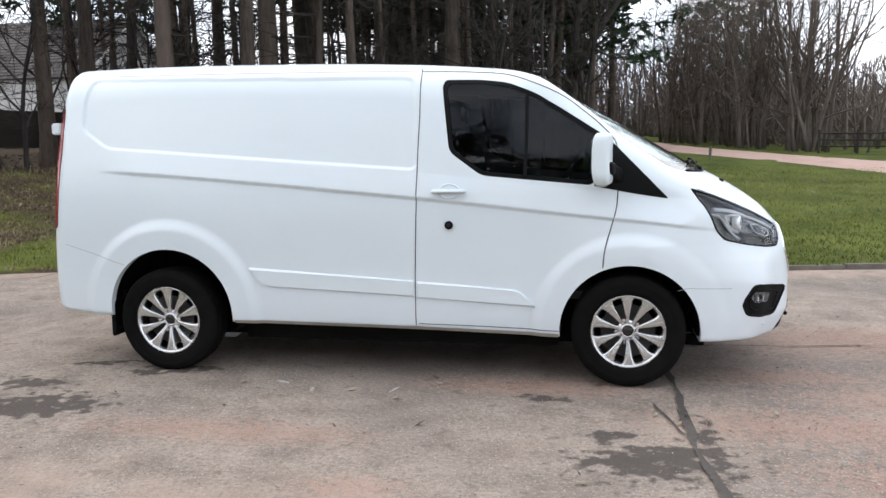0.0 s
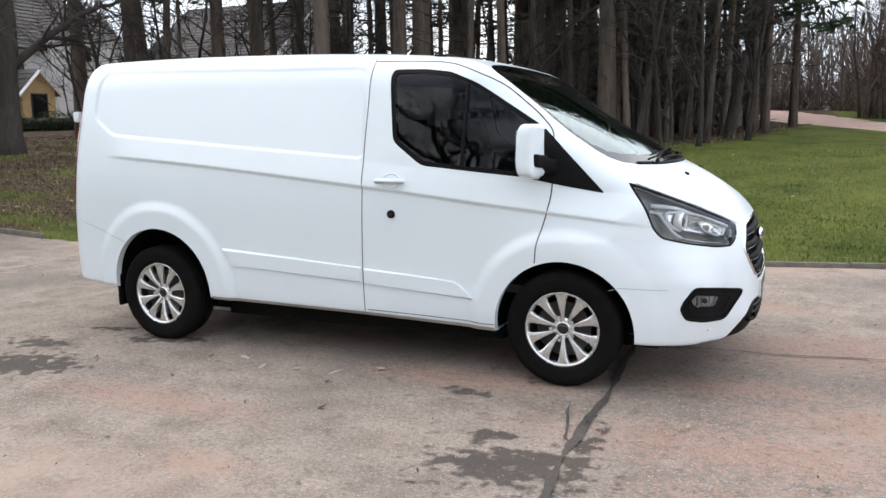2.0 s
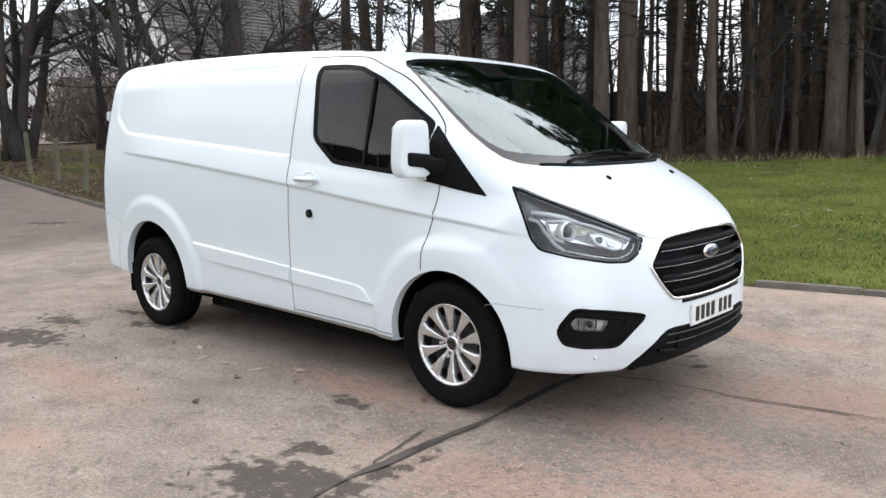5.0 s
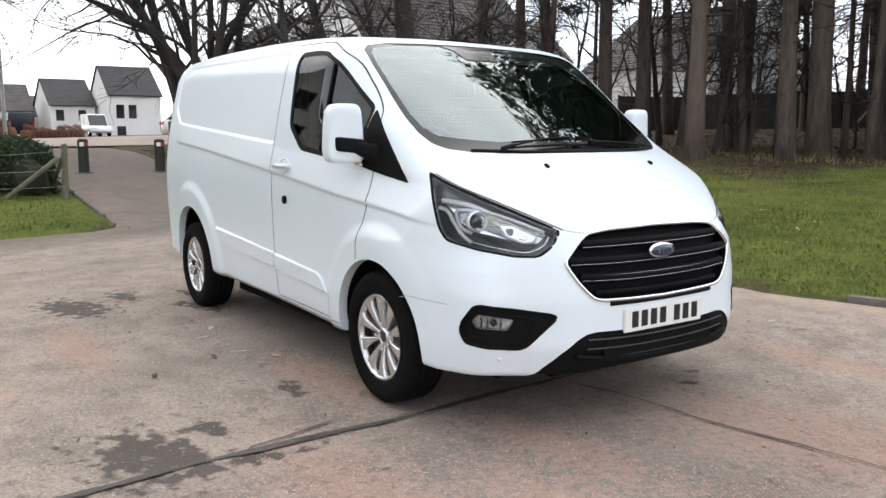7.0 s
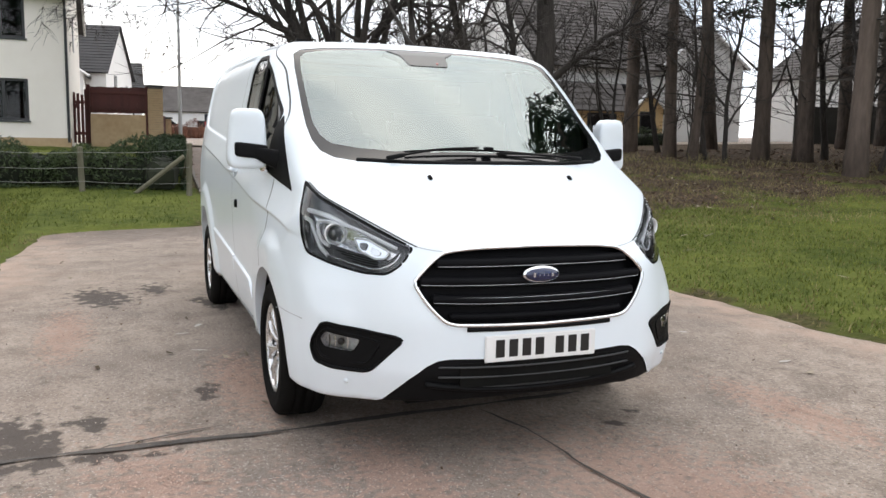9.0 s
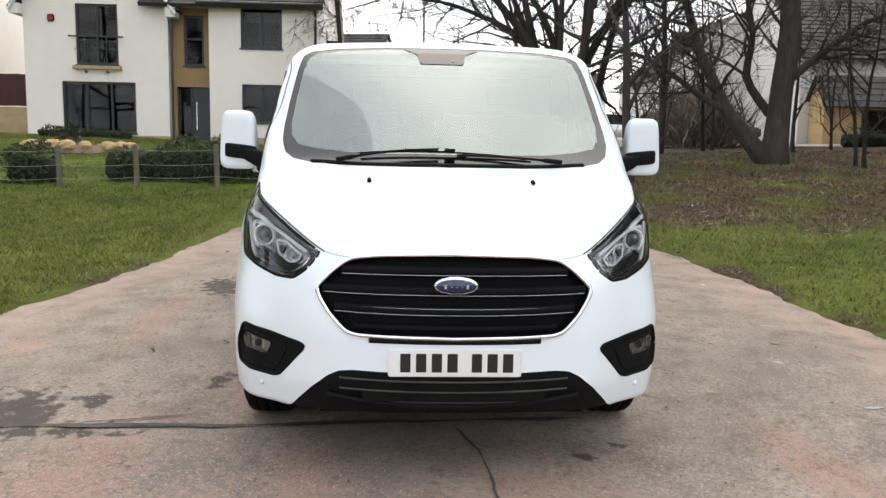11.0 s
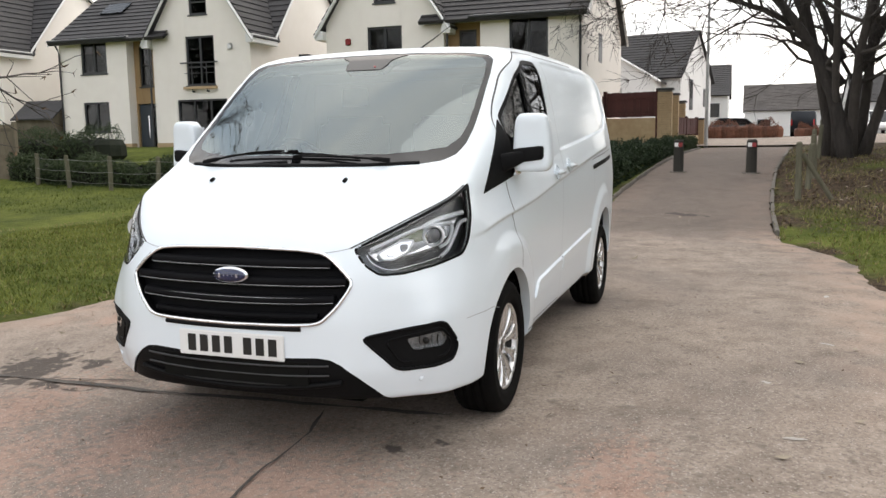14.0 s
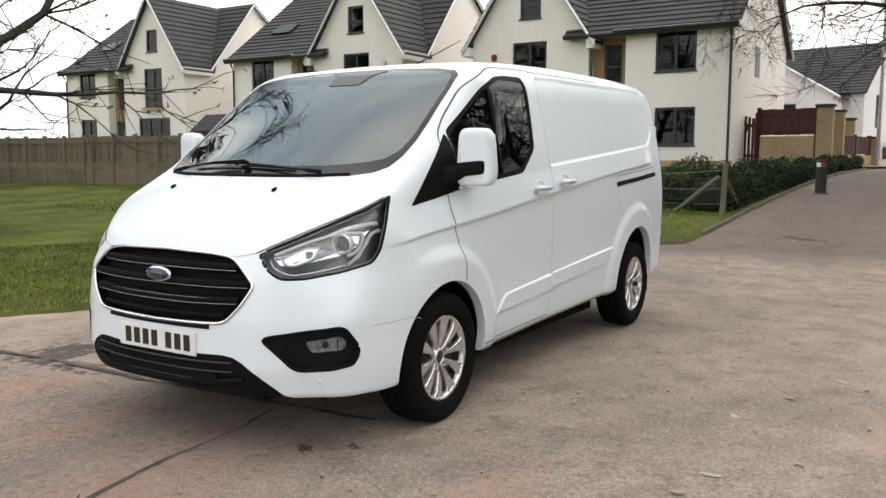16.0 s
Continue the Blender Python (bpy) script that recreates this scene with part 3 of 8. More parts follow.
# far lane of pink gravel
lane = arc([(30, 4), (18, 12), (12.6, 19), (10.1, 26), (7.3, 31.8), (4.3, 37.2), (1.5, 46), (-3, 62)], 80)
d = np.gradient(lane, axis=0)
d /= np.linalg.norm(d, axis=1)[:, None]
v = []
for w in np.linspace(-2.4, 2.4, 9):
    x, y = lane[:, 0] - d[:, 1] * w, lane[:, 1] + d[:, 0] * w
    v.append(np.stack([x, y, ground_z(x, y) + 0.075 - 0.02 * abs(w)], -1))
v = np.concatenate(v)
k = len(lane)
tagged(mesh_ob("lane", v, [(j * k + i, j * k + i + 1, (j + 1) * k + i + 1, (j + 1) * k + i) for j in range(8) for i in range(k - 1)], PINKROAD, smooth=True), "pink gravel park lane", "road", kind="structure")
# street behind the houses' end
sx, sy = np.linspace(-66, -26.5, 24), np.linspace(-60, 60, 60)
SX, SY = np.meshgrid(sx, sy, indexing="ij")
idx = np.arange(SX.size).reshape(SX.shape)
quads = np.stack([idx[:-1, :-1], idx[1:, :-1], idx[1:, 1:], idx[:-1, 1:]], -1).reshape(-1, 4)
tagged(mesh_ob("street", np.stack([SX, SY, ground_z(SX, SY) + 0.06], -1).reshape(-1, 3), quads, TARMAC, smooth=True), "grey tarmac housing-estate street", "road", kind="structure")


# ---- the van: body shape ----
TOP = smooth_curve([(-2.6, 1.98), (-2.2, 1.998), (-1.5, 2.008), (-0.6, 1.998), (0.1, 1.974), (0.5, 1.947), (0.75, 1.912), (0.9, 1.867), (1.05, 1.788), (1.4, 1.592), (1.75, 1.388), (1.93, 1.283), (2.02, 1.238), (2.1, 1.195), (2.2, 1.135), (2.3, 1.065), (2.38, 1.008), (2.44, 0.966), (2.5, 0.90), (2.6, 0.72), (2.9, 0.2)], 1500)
WIDE = smooth_curve([(0.0, 0.88), (0.25, 0.912), (0.4, 0.94), (0.55, 0.952), (0.8, 0.966), (1.0, 0.972), (1.15, 0.966), (1.3, 0.948), (1.5, 0.912), (1.7, 0.868), (1.85, 0.832), (2.0, 0.795), (2.2, 0.75)], 800)
NOSE = smooth_curve([(0.0, 2.485), (0.15, 2.484), (0.26, 2.479), (0.36, 2.470), (0.45, 2.456), (0.52, 2.438), (0.58, 2.412), (0.64, 2.375), (0.7, 2.328), (0.76, 2.272), (0.82, 2.205), (0.87, 2.13), (0.91, 2.045), (0.95, 1.90), (1.0, 1.62), (1.2, 0.8)], 900)
NOSELEAN = smooth_curve([(0.0, -0.10), (0.2, -0.07), (0.32, -0.03), (0.44, 0.0), (0.6, 0.0), (0.7, -0.01), (0.8, -0.028), (0.9, -0.055), (1.0, -0.095), (1.15, -0.18), (1.3, -0.28)], 500)
TAIL = smooth_curve([(0.0, -2.38), (0.45, -2.375), (0.62, -2.38), (0.9, -2.37), (1.3, -2.332), (1.7, -2.265), (1.9, -2.232), (2.1, -2.19)], 500)
SILL = smooth_curve([(-2.6, 0.62), (-2.36, 0.462), (-2.3, 0.412), (-2.2, 0.376), (-1.9, 0.358), (-1.6, 0.35), (-1.1, 0.335), (0.2, 0.315), (1.0, 0.292), (1.5, 0.28), (1.85, 0.282), (2.1, 0.285), (2.35, 0.288), (2.6, 0.29)], 500)
SWEEP = smooth_curve([(0.6, 0.0), (0.95, 0.01), (1.2, 0.13), (1.5, 0.30), (1.8, 0.37), (2.05, 0.34), (2.6, 0.30)], 400)
PANEL = rounded([(-2.035, 1.575), (-2.03, 1.78), (-1.995, 1.897), (0.175, 1.852), (0.205, 1.30), (-1.85, 1.452)], 0.05)
LINE = smooth_curve([(-2.0, 1.315), (-1.75, 1.302), (0.22, 1.134), (1.36, 1.012), (1.95, 0.948), (2.2, 0.92)], 300)


def soft_max(a, b, k):
    h = np.maximum(k - np.abs(a - b), 0) / k
    return np.maximum(a, b) + h * h * k * 0.25


def shell(x, s, z):
    """Below zero inside the van's body; s is the distance from its middle plane."""
    xe = x + SWEEP(x) * s * s
    steep = 1 - 0.35 * step(0.8, 1.1, x)
    top = (z - TOP(xe) + 0.055 * s * s * (1 - step(0.4, 1.1, x))) * steep
    w = WIDE(z) - 0.082 * step(0.95, 1.8, x) * step(0.76, 1.15, z) - 0.035 * step(-1.4, -2.4, x)
    w = w - 0.022 * step(0.75, 1.05, x) * step(1.35, 1.55, z) * step(1.85, 1.7, z)
    # cargo panel, shoulder line and wheel-arch flares
    e, _, _ = edge_distance(x, z, PANEL)
    w = w - 0.013 * step(0.007, -0.007, e)
    above = z - LINE(x)
    fade = step(-1.93, -1.6, x) * step(2.1, 1.8, x)
    w = w + fade * 0.017 * np.where(above > 0, np.clip(1 - above / 0.15, 0, 1), step(-0.016, 0.0, above))
    for cx, cz, r, wide in ((-1.435, 0.375, 0.425, 0.21), (1.472, 0.335, 0.405, 0.19)):
        d = np.hypot(x - cx, np.maximum(z - cz, 0) + 0.5 * np.minimum(z - cz, 0))
        w = w + 0.024 * step(r + wide, r + wide - 0.09, d)
    g = soft_max(top, s - w, 0.21 - 0.12 * step(0.5, 1.2, x))
    corner = 0.05 * step(0.70, 0.90, s) * step(0.80, 0.62, z)
    g = soft_max(g, x - NOSE(s) - NOSELEAN(z) - corner + 0.03 * step(0.64, 0.85, s) * step(0.74, 0.86, z) * step(1.05, 0.92, z), 0.08)
    g = soft_max(g, TAIL(z) + 0.2 * s**6 - x, 0.07)
    return soft_max(g, SILL(x) - z, 0.03)


def onto(x, s, z, d, lo=-0.35, hi=0.35):
    """Slides points along the way d (in x, s, z) until they lie on the body."""
    a, b = np.full(x.shape, lo), np.full(x.shape, hi)
    for _ in range(26):
        m = (a + b) / 2
        out = shell(x + m * d[0], np.abs(s + m * d[1]), z + m * d[2]) > 0
        a, b = np.where(out, a, m), np.where(out, m, b)
    m = (a + b) / 2
    return x + m * d[0], s + m * d[1], z + m * d[2]


def normals(x, s, z, h=0.004):
    g = np.stack([shell(x + h, s, z) - shell(x - h, s, z), shell(x, s + h, z) - shell(x, np.abs(s - h), z), shell(x, s, z + h) - shell(x, s, z - h)], -1)
    return g / (np.linalg.norm(g, axis=-1, keepdims=True) + 1e-9)


def cage():
    """Box-like net round the body whose points are drawn in onto it."""
    gx, gy, gz = np.linspace(-2.62, 2.62, 540), np.linspace(-1.1, 1.1, 140), np.linspace(-0.35, 2.12, 270)
    sets = []
    for i, (u, v) in ((0, (gx, gy)), (1, (gx, gz)), (2, (gy, gz))):
        for end in (0, 1):
            U, V = np.meshgrid(u, v, indexing="ij")
            fixed = {0: gz, 1: gy, 2: gx}[i][-end]
            F = np.full(U.shape, fixed)
            p = {0: (U, V, F), 1: (U, F, V), 2: (F, U, V)}[i]
            p = np.stack(p, -1).reshape(-1, 3)
            nu, nv = U.shape
            idx = np.arange(nu * nv).reshape(nu, nv)
            q = np.stack([idx[:-1, :-1], idx[1:, :-1], idx[1:, 1:], idx[:-1, 1:]], -1).reshape(-1, 4)
            if (i == 1) != (end == 0):
                q = q[:, ::-1]
            sets.append((p, q))
    pts, quads, n = [], [], 0
    for p, q in sets[1:]:
        pts.append(p)
        quads.append(q + n)
        n += len(p)
    pts, quads = np.concatenate(pts), np.concatenate(quads)
    _, first, back = np.unique(np.round(pts, 5), axis=0, return_index=True, return_inverse=True)
    pts, quads = pts[first], back.reshape(-1)[quads]
    a = np.stack([np.clip(pts[:, 0], -1.6, 1.3), np.zeros(len(pts)), np.full(len(pts), 0.9)], -1)
    w = pts - a
    lo, hi = np.zeros(len(pts)), np.full(len(pts), 1.3)
    for _ in range(24):
        m = (lo + hi) / 2
        p = a + m[:, None] * w
        out = shell(p[:, 0], np.abs(p[:, 1]), p[:, 2]) > 0
        lo, hi = np.where(out, lo, m), np.where(out, m, hi)
    return a + ((lo + hi) / 2)[:, None] * w, quads


R2 = 2**0.5
VIEWS = {  # the way along which an outline is laid onto the body; its two axes in (x, s, z)
    "side": ((0, 1, 0), (1, 0, 0), (0, 0, 1)),
    "corner": ((1 / R2, 1 / R2, 0), (1 / R2, -1 / R2, 0), (0, 0, 1)),
    "nose": ((1, 0, 0), (0, 1, 0), (0, 0, 1)),
    "tail": ((-1, 0, 0), (0, 1, 0), (0, 0, 1)),
    "screen": ((0.493, 0, 0.870), (0, 1, 0), (0.870, 0, -0.493)),
}


def laid(view, outline, depth=0.0):
    """Points of an outline (pairs in a view) on the body, moved in by depth along the normal."""
    d, U, V = (np.array(a, float) for a in VIEWS[view])
    o = np.array(outline, float)
    base = {"side": 0.9, "corner": 2.1, "nose": 2.4, "tail": 2.4, "screen": 1.7}[view]
    p = o[:, :1] * U + o[:, 1:] * V + base * d
    x, s, z = onto(p[:, 0], p[:, 1], p[:, 2], d, -1.2, 0.6)
    nn = normals(x, np.abs(s), z)
    return np.stack([x, s, z], -1) - depth * nn, nn


body_v, body_q = cage()
body_label = np.zeros(len(body_q), int)
LABELS = ["body"]


def cut(label, view, outline, source="body", where=None):
    """Gives the faces of one label that lie within an outline a label of their own, with a clean edge along it."""
    d, U, V = (np.array(a, float) for a in VIEWS[view])
    xs = body_v * 1.0
    xs[:, 1] = np.abs(xs[:, 1])
    u, v = xs @ U, xs @ V
    LABELS.append(label)
    o = np.array(outline, float)
    lo, hi = o.min(0) - 0.05, o.max(0) + 0.05
    near = (u > lo[0]) & (u < hi[0]) & (v > lo[1]) & (v < hi[1]) & where(xs[:, 0], xs[:, 1], xs[:, 2])
    mine = (body_label == LABELS.index(source)) & near[body_q].all(1)
    fi = np.where(mine)[0]
    cu, cv = u[body_q[fi]].mean(1), v[body_q[fi]].mean(1)
    e, _, _ = edge_distance(cu, cv, o)
    ins = fi[e < 0]
    body_label[ins] = len(LABELS) - 1
    inner = np.zeros(len(body_v), bool)
    outer = np.zeros(len(body_v), bool)
    inner[body_q[ins].ravel()] = True
    rest = np.where(body_label != len(LABELS) - 1)[0]
    outer[body_q[rest].ravel()] = True
    rim = np.where(inner & outer)[0]
    _, bu, bv = edge_distance(u[rim], v[rim], o)
    p = xs[rim] + (bu - u[rim])[:, None] * U + (bv - v[rim])[:, None] * V
    x, s, z = onto(p[:, 0], p[:, 1], p[:, 2], d, -0.12, 0.12)
    body_v[rim, 0], body_v[rim, 2] = x, z
    body_v[rim, 1] = np.abs(s) * np.where(body_v[rim, 1] < 0, -1, 1)


def piece(label, side=0, push=0.0):
    """Verts and faces of a label, of one side of the van if side is 1 or -1, pushed in along the normal."""
    fi = np.where(body_label == LABELS.index(label))[0]
    if side:
        fi = fi[body_v[body_q[fi], 1].mean(1) * side > 0]
    use, back = np.unique(body_q[fi], return_inverse=True)
    p = body_v[use]
    if push:
        nn = normals(p[:, 0], np.abs(p[:, 1]), p[:, 2])
        nn[:, 1] *= np.sign(p[:, 1])
        p = p - push * nn
    return p, back.reshape(-1, 4)


def rim_wall(v, q, shift):
    """A wall that goes from a patch's open edge by shift, which closes the gap behind it."""
    seen = {}
    for f in q:
        for i in range(4):
            a, b = f[i], f[(i + 1) % 4]
            seen[(a, b)] = 1
    edge = [(a, b) for a, b in seen if (b, a) not in seen]
    ids = sorted({i for e in edge for i in e})
    at = {i: n for n, i in enumerate(ids)}
    p = v[ids]
    moved = p + (shift[ids] if np.ndim(shift) == 2 else np.array(shift))
    n = len(ids)
    return np.concatenate([p, moved]), [(at[b], at[a], at[a] + n, at[b] + n) for a, b in edge]


ALL = lambda x, s, z: s > 0.55
FRONT = lambda x, s, z: (x > 1.55)
arch_r = [(-1.435 + 0.425 * np.cos(t), 0.385 + 0.421 * np.sin(t)) for t in np.linspace(-0.35, np.pi + 0.35, 40)] + [(-1.86, 0.1), (-1.0, 0.1)]
arch_f = [(1.472 + 0.408 * np.cos(t), 0.33 + 0.405 * np.sin(t)) for t in np.linspace(-0.25, np.pi + 0.2, 40)] + [(1.07, 0.1), (1.87, 0.1)]
cut("arch_hole", "side", arch_r, where=lambda x, s, z: (s > 0.5) & (z < 1.0))
cut("arch_hole_f", "side", arch_f, where=lambda x, s, z: (s > 0.5) & (z < 1.0))
win_out = rounded([(0.355, 1.80), (0.372, 1.838), (0.58, 1.834), (0.752, 1.812), (0.922, 1.743), (1.089, 1.64), (1.19, 1.575), (1.33, 1.485), (1.26, 1.20), (0.60, 1.262), (0.405, 1.405)], 0.04)
cut("window_seal", "side", win_out, where=ALL)
win_in = rounded([(0.383, 1.79), (0.395, 1.813), (0.58, 1.81), (0.742, 1.789), (0.912, 1.72), (1.08, 1.617), (1.18, 1.553), (1.305, 1.472), (1.238, 1.228), (0.612, 1.288), (0.432, 1.418)], 0.035)
cut("window_glass", "side", win_in, "window_seal", ALL)
sail = rounded([(1.335, 1.478), (1.395, 1.42), (1.69, 1.118), (1.50, 1.148), (1.26, 1.195)], 0.012, 3)
cut("mirror_sail", "side", sail, where=ALL)
screen_out = np.array([(-0.2, -0.16), (0.0, -0.162), (0.3, -0.155), (0.55, -0.125), (0.70, -0.075), (0.745, -0.02), (0.762, 0.12), (0.778, 0.40), (0.785, 0.60), (0.78, 0.72), (0.757, 0.82), (0.71, 0.895), (0.62, 0.965), (0.50, 1.022), (0.39, 1.06), (0.2, 1.095), (0.0, 1.108), (-0.2, 1.103)])
cut("windscreen_border", "screen", screen_out, where=lambda x, s, z: (x > 0.7) & (z > 1.15))
screen_in = np.array([(-0.2, -0.125), (0.0, -0.125), (0.3, -0.117), (0.55, -0.085), (0.675, -0.045), (0.712, 0.005), (0.73, 0.12), (0.745, 0.40), (0.75, 0.58), (0.738, 0.69), (0.70, 0.775), (0.60, 0.845), (0.45, 0.92), (0.25, 0.97), (0.0, 0.99), (-0.2, 0.985)])
cut("windscreen_glass", "screen", screen_in, "windscreen_border", lambda x, s, z: (x > 0.7) & (z > 1.15))
lamp_out = rounded([(1.295, 0.931), (1.262, 0.86), (1.205, 0.818), (1.10, 0.818), (0.93, 0.842), (0.785, 0.875), (0.742, 0.93), (0.705, 1.06), (0.672, 1.182), (0.82, 1.118), (1.02, 1.043), (1.18, 0.98)], 0.02, 3)
cut("headlamp_rim", "corner", lamp_out, where=FRONT)
lamp_in = rounded([(1.284, 0.930), (1.254, 0.866), (1.202, 0.828), (1.10, 0.828), (0.932, 0.851), (0.792, 0.884), (0.752, 0.935), (0.716, 1.06), (0.690, 1.160), (0.82, 1.106), (1.02, 1.031), (1.178, 0.969)], 0.015, 3)
cut("headlamp_lens", "corner", lamp_in, "headlamp_rim", FRONT)
fog_out = rounded([(1.29, 0.562), (1.26, 0.575), (1.10, 0.595), (0.955, 0.61), (0.925, 0.602), (0.868, 0.525), (0.862, 0.49), (0.888, 0.44), (0.98, 0.425), (1.12, 0.42), (1.155, 0.43)], 0.018, 3)
cut("fog_surround", "corner", fog_out, where=FRONT)
fog_in = rounded([(1.105, 0.550), (0.945, 0.572), (0.915, 0.540), (0.938, 0.508), (1.075, 0.500)], 0.015)
cut("fog_hole", "corner", fog_in, "fog_surround", FRONT)
grille_out = rounded([(-0.6, 0.932), (0.0, 0.932), (0.30, 0.925), (0.415, 0.912), (0.475, 0.87), (0.548, 0.795), (0.49, 0.70), (0.425, 0.635), (0.38, 0.623), (0.0, 0.612), (-0.6, 0.612)], 0.03)
grille_out = np.array([p for p in grille_out if p[0] >= -0.001] + [(-0.1, 0.612), (-0.1, 0.932)])
cut("grille_hole", "nose", grille_out, where=lambda x, s, z: x > 2.0)
intake_out = np.array([(-0.1, 0.478), (0.26, 0.478), (0.40, 0.484), (0.455, 0.478), (0.50, 0.455), (0.565, 0.40), (0.615, 0.345), (0.648, 0.305), (0.70, 0.27), (0.70, 0.1), (-0.1, 0.1)])
cut("bumper_insert", "nose", intake_out, where=lambda x, s, z: x > 1.9)
tail_lamp = rounded([(-2.6, 1.755), (-2.195, 1.748), (-2.178, 1.70), (-2.18, 1.46), (-2.205, 1.2), (-2.23, 0.93), (-2.6, 0.89)], 0.03, 3)
cut("tail_lamp", "side", tail_lamp, where=lambda x, s, z: (x < -2.0) & (s > 0.62))

van = thing("van", pose(0, 0, 0), "white panel van with black grille parked on tarmac", "van")


def body_part(name, label, material, side=0, push=0.0, text="", parent=van):
    v, q = piece(label, side, push)
    return mesh_ob(name, v, q, material, parent, text, smooth=True)


body_part("bodyshell", "body", PAINT, text="glossy white painted steel bodyshell")
# inner returns that give the openings their depth
for lab, depth, name, m in (("arch_hole", 0.05, "arch_lip", PAINT), ("arch_hole_f", 0.05, "arch_lip", PAINT)):
    for sd in (1, -1):
        v, q = piece(lab, sd)
        rv, rq = rim_wall(v, q, (0, -0.05 * sd, 0))
        mesh_ob(name, rv, rq, m, van)
for sd in (1, -1):
    body_part("window_seal", "window_seal", BLACK, sd, 0.002, "black rubber window surround")
    body_part("door_window", "window_glass", SIDEGLASS, sd, 0.006, "dark tinted door glass")
    body_part("mirror_sail", "mirror_sail", BLACK, sd, -0.002, "black plastic mirror mounting panel")
    body_part("tail_lamp", "tail_lamp", REDLENS, sd, -0.004, "tall red tail lamp")
    v, q = piece("window_glass", sd, 0.002)
    rv, rq = rim_wall(v, q, (0, -0.035 * sd, 0))
    mesh_ob("window_channel", rv, rq, BLACK, van)
body_part("windscreen_border", "windscreen_border", FRIT, 0, 0.002, "black printed border of the windscreen")
glass = body_part("windscreen", "windscreen_glass", SCREEN, 0, 0.002, "clear curved windscreen reflecting the sky")


# ---- van: wheels ----
def spoke_wheel(parent, x, side):
    """Ten-spoke alloy with tyre, standing on the ground; side 1 is the van's left."""
    w = part("wheel", cyl_bm(0.16, 0.16, -0.05, 0.03, 24, m=pose(0, 0, 0, 90)), DARKMETAL, parent, "silver ten-spoke alloy wheel with black tyre")
    w.location = (x, 0.845 * side, 0.335)
    w.rotation_euler = (0, radians(9 if side > 0 else 20), 0 if side > 0 else math.pi)
    prof = [(0.213, -0.095), (0.228, -0.108), (0.26, -0.116), (0.30, -0.112), (0.322, -0.10), (0.333, -0.085), (0.336, -0.06), (0.336, -0.052), (0.328, -0.05), (0.328, -0.042), (0.336, -0.04), (0.338, -0.006), (0.329, -0.005), (0.329, 0.005), (0.338, 0.006), (0.336, 0.04), (0.328, 0.042), (0.328, 0.05), (0.336, 0.052), (0.336, 0.06), (0.333, 0.085), (0.322, 0.10), (0.318, 0.102), (0.30, 0.112), (0.285, 0.1155), (0.282, 0.114), (0.26, 0.116), (0.238, 0.113), (0.228, 0.108), (0.2195, 0.096), (0.213, 0.09)]
    v, q = lathe(prof, 72)
    mesh_ob("tyre", v, q, RUBBER, w, "black rubber tyre", True)
    v, q = lathe([(0.200, 0.068), (0.203, 0.088), (0.212, 0.098), (0.219, 0.0975), (0.2215, 0.092), (0.219, 0.084)], 72)
    mesh_ob("rim", v, q, ALLOY, w, "silver alloy rim", True)
    # dark metal here paints the shade behind the spokes
    v, q = lathe([(0.214, -0.095), (0.197, -0.085), (0.186, -0.03), (0.189, 0.03), (0.200, 0.0685)], 60)
    mesh_ob("rim_barrel", v, q, DARKMETAL, w, "inner rim darkened to shade the spoke gaps", True)
    v, q = lathe([(0.0, 0.012), (0.15, 0.012), (0.155, 0.004), (0.155, -0.01), (0.0, -0.01)], 40)
    mesh_ob("brake_disc", v, q, DARKMETAL, w, "dark steel brake disc", True)
    # each spoke is a shallow ridge that flares into the rim and dips to the hub
    rows = [(0.036, 0.0098, 0.068, 0.03), (0.06, 0.0090, 0.073, 0.036), (0.085, 0.0115, 0.080, 0.04), (0.115, 0.0165, 0.086, 0.042), (0.145, 0.0222, 0.090, 0.040), (0.172, 0.0262, 0.092, 0.036), (0.190, 0.034, 0.0925, 0.032), (0.204, 0.050, 0.092, 0.028)]
    for k in range(10):
        bm = bmesh.new()
        ring = []
        for r, hw, y, th in rows:
            pts = [(-hw * 0.94, y - th), (-hw, y - 0.009), (-hw * 0.72, y - 0.001), (-hw * 0.2, y - 0.0035), (hw * 0.2, y - 0.0035), (hw * 0.72, y - 0.001), (hw, y - 0.009), (hw * 0.94, y - th)]
            ring.append([bm.verts.new((r, yy, c)) for c, yy in pts])
        for r0, r1 in zip(ring, ring[1:]):
            for i in range(7):
                bm.faces.new((r0[i], r0[i + 1], r1[i + 1], r1[i]))
        sp = part("spoke", bm, ALLOY, w, "silver spoke", True)
        sp.rotation_euler = (0, k * math.pi / 5, 0)
    v, q = lathe([(0.031, 0.066), (0.033, 0.0745), (0.038, 0.0755), (0.043, 0.069), (0.054, 0.052), (0.076, 0.046), (0.096, 0.050), (0.101, 0.042), (0.096, 0.02), (0.0, 0.02)], 40)
    mesh_ob("hub", v, q, ALLOY, w, "silver dished hub", True)
    v, q = lathe([(0.0, 0.076), (0.022, 0.0755), (0.028, 0.073), (0.031, 0.066)], 24)
    mesh_ob("centre_cap", v, q, GLOSSBLACK, w, "dark blue-black centre cap", True)
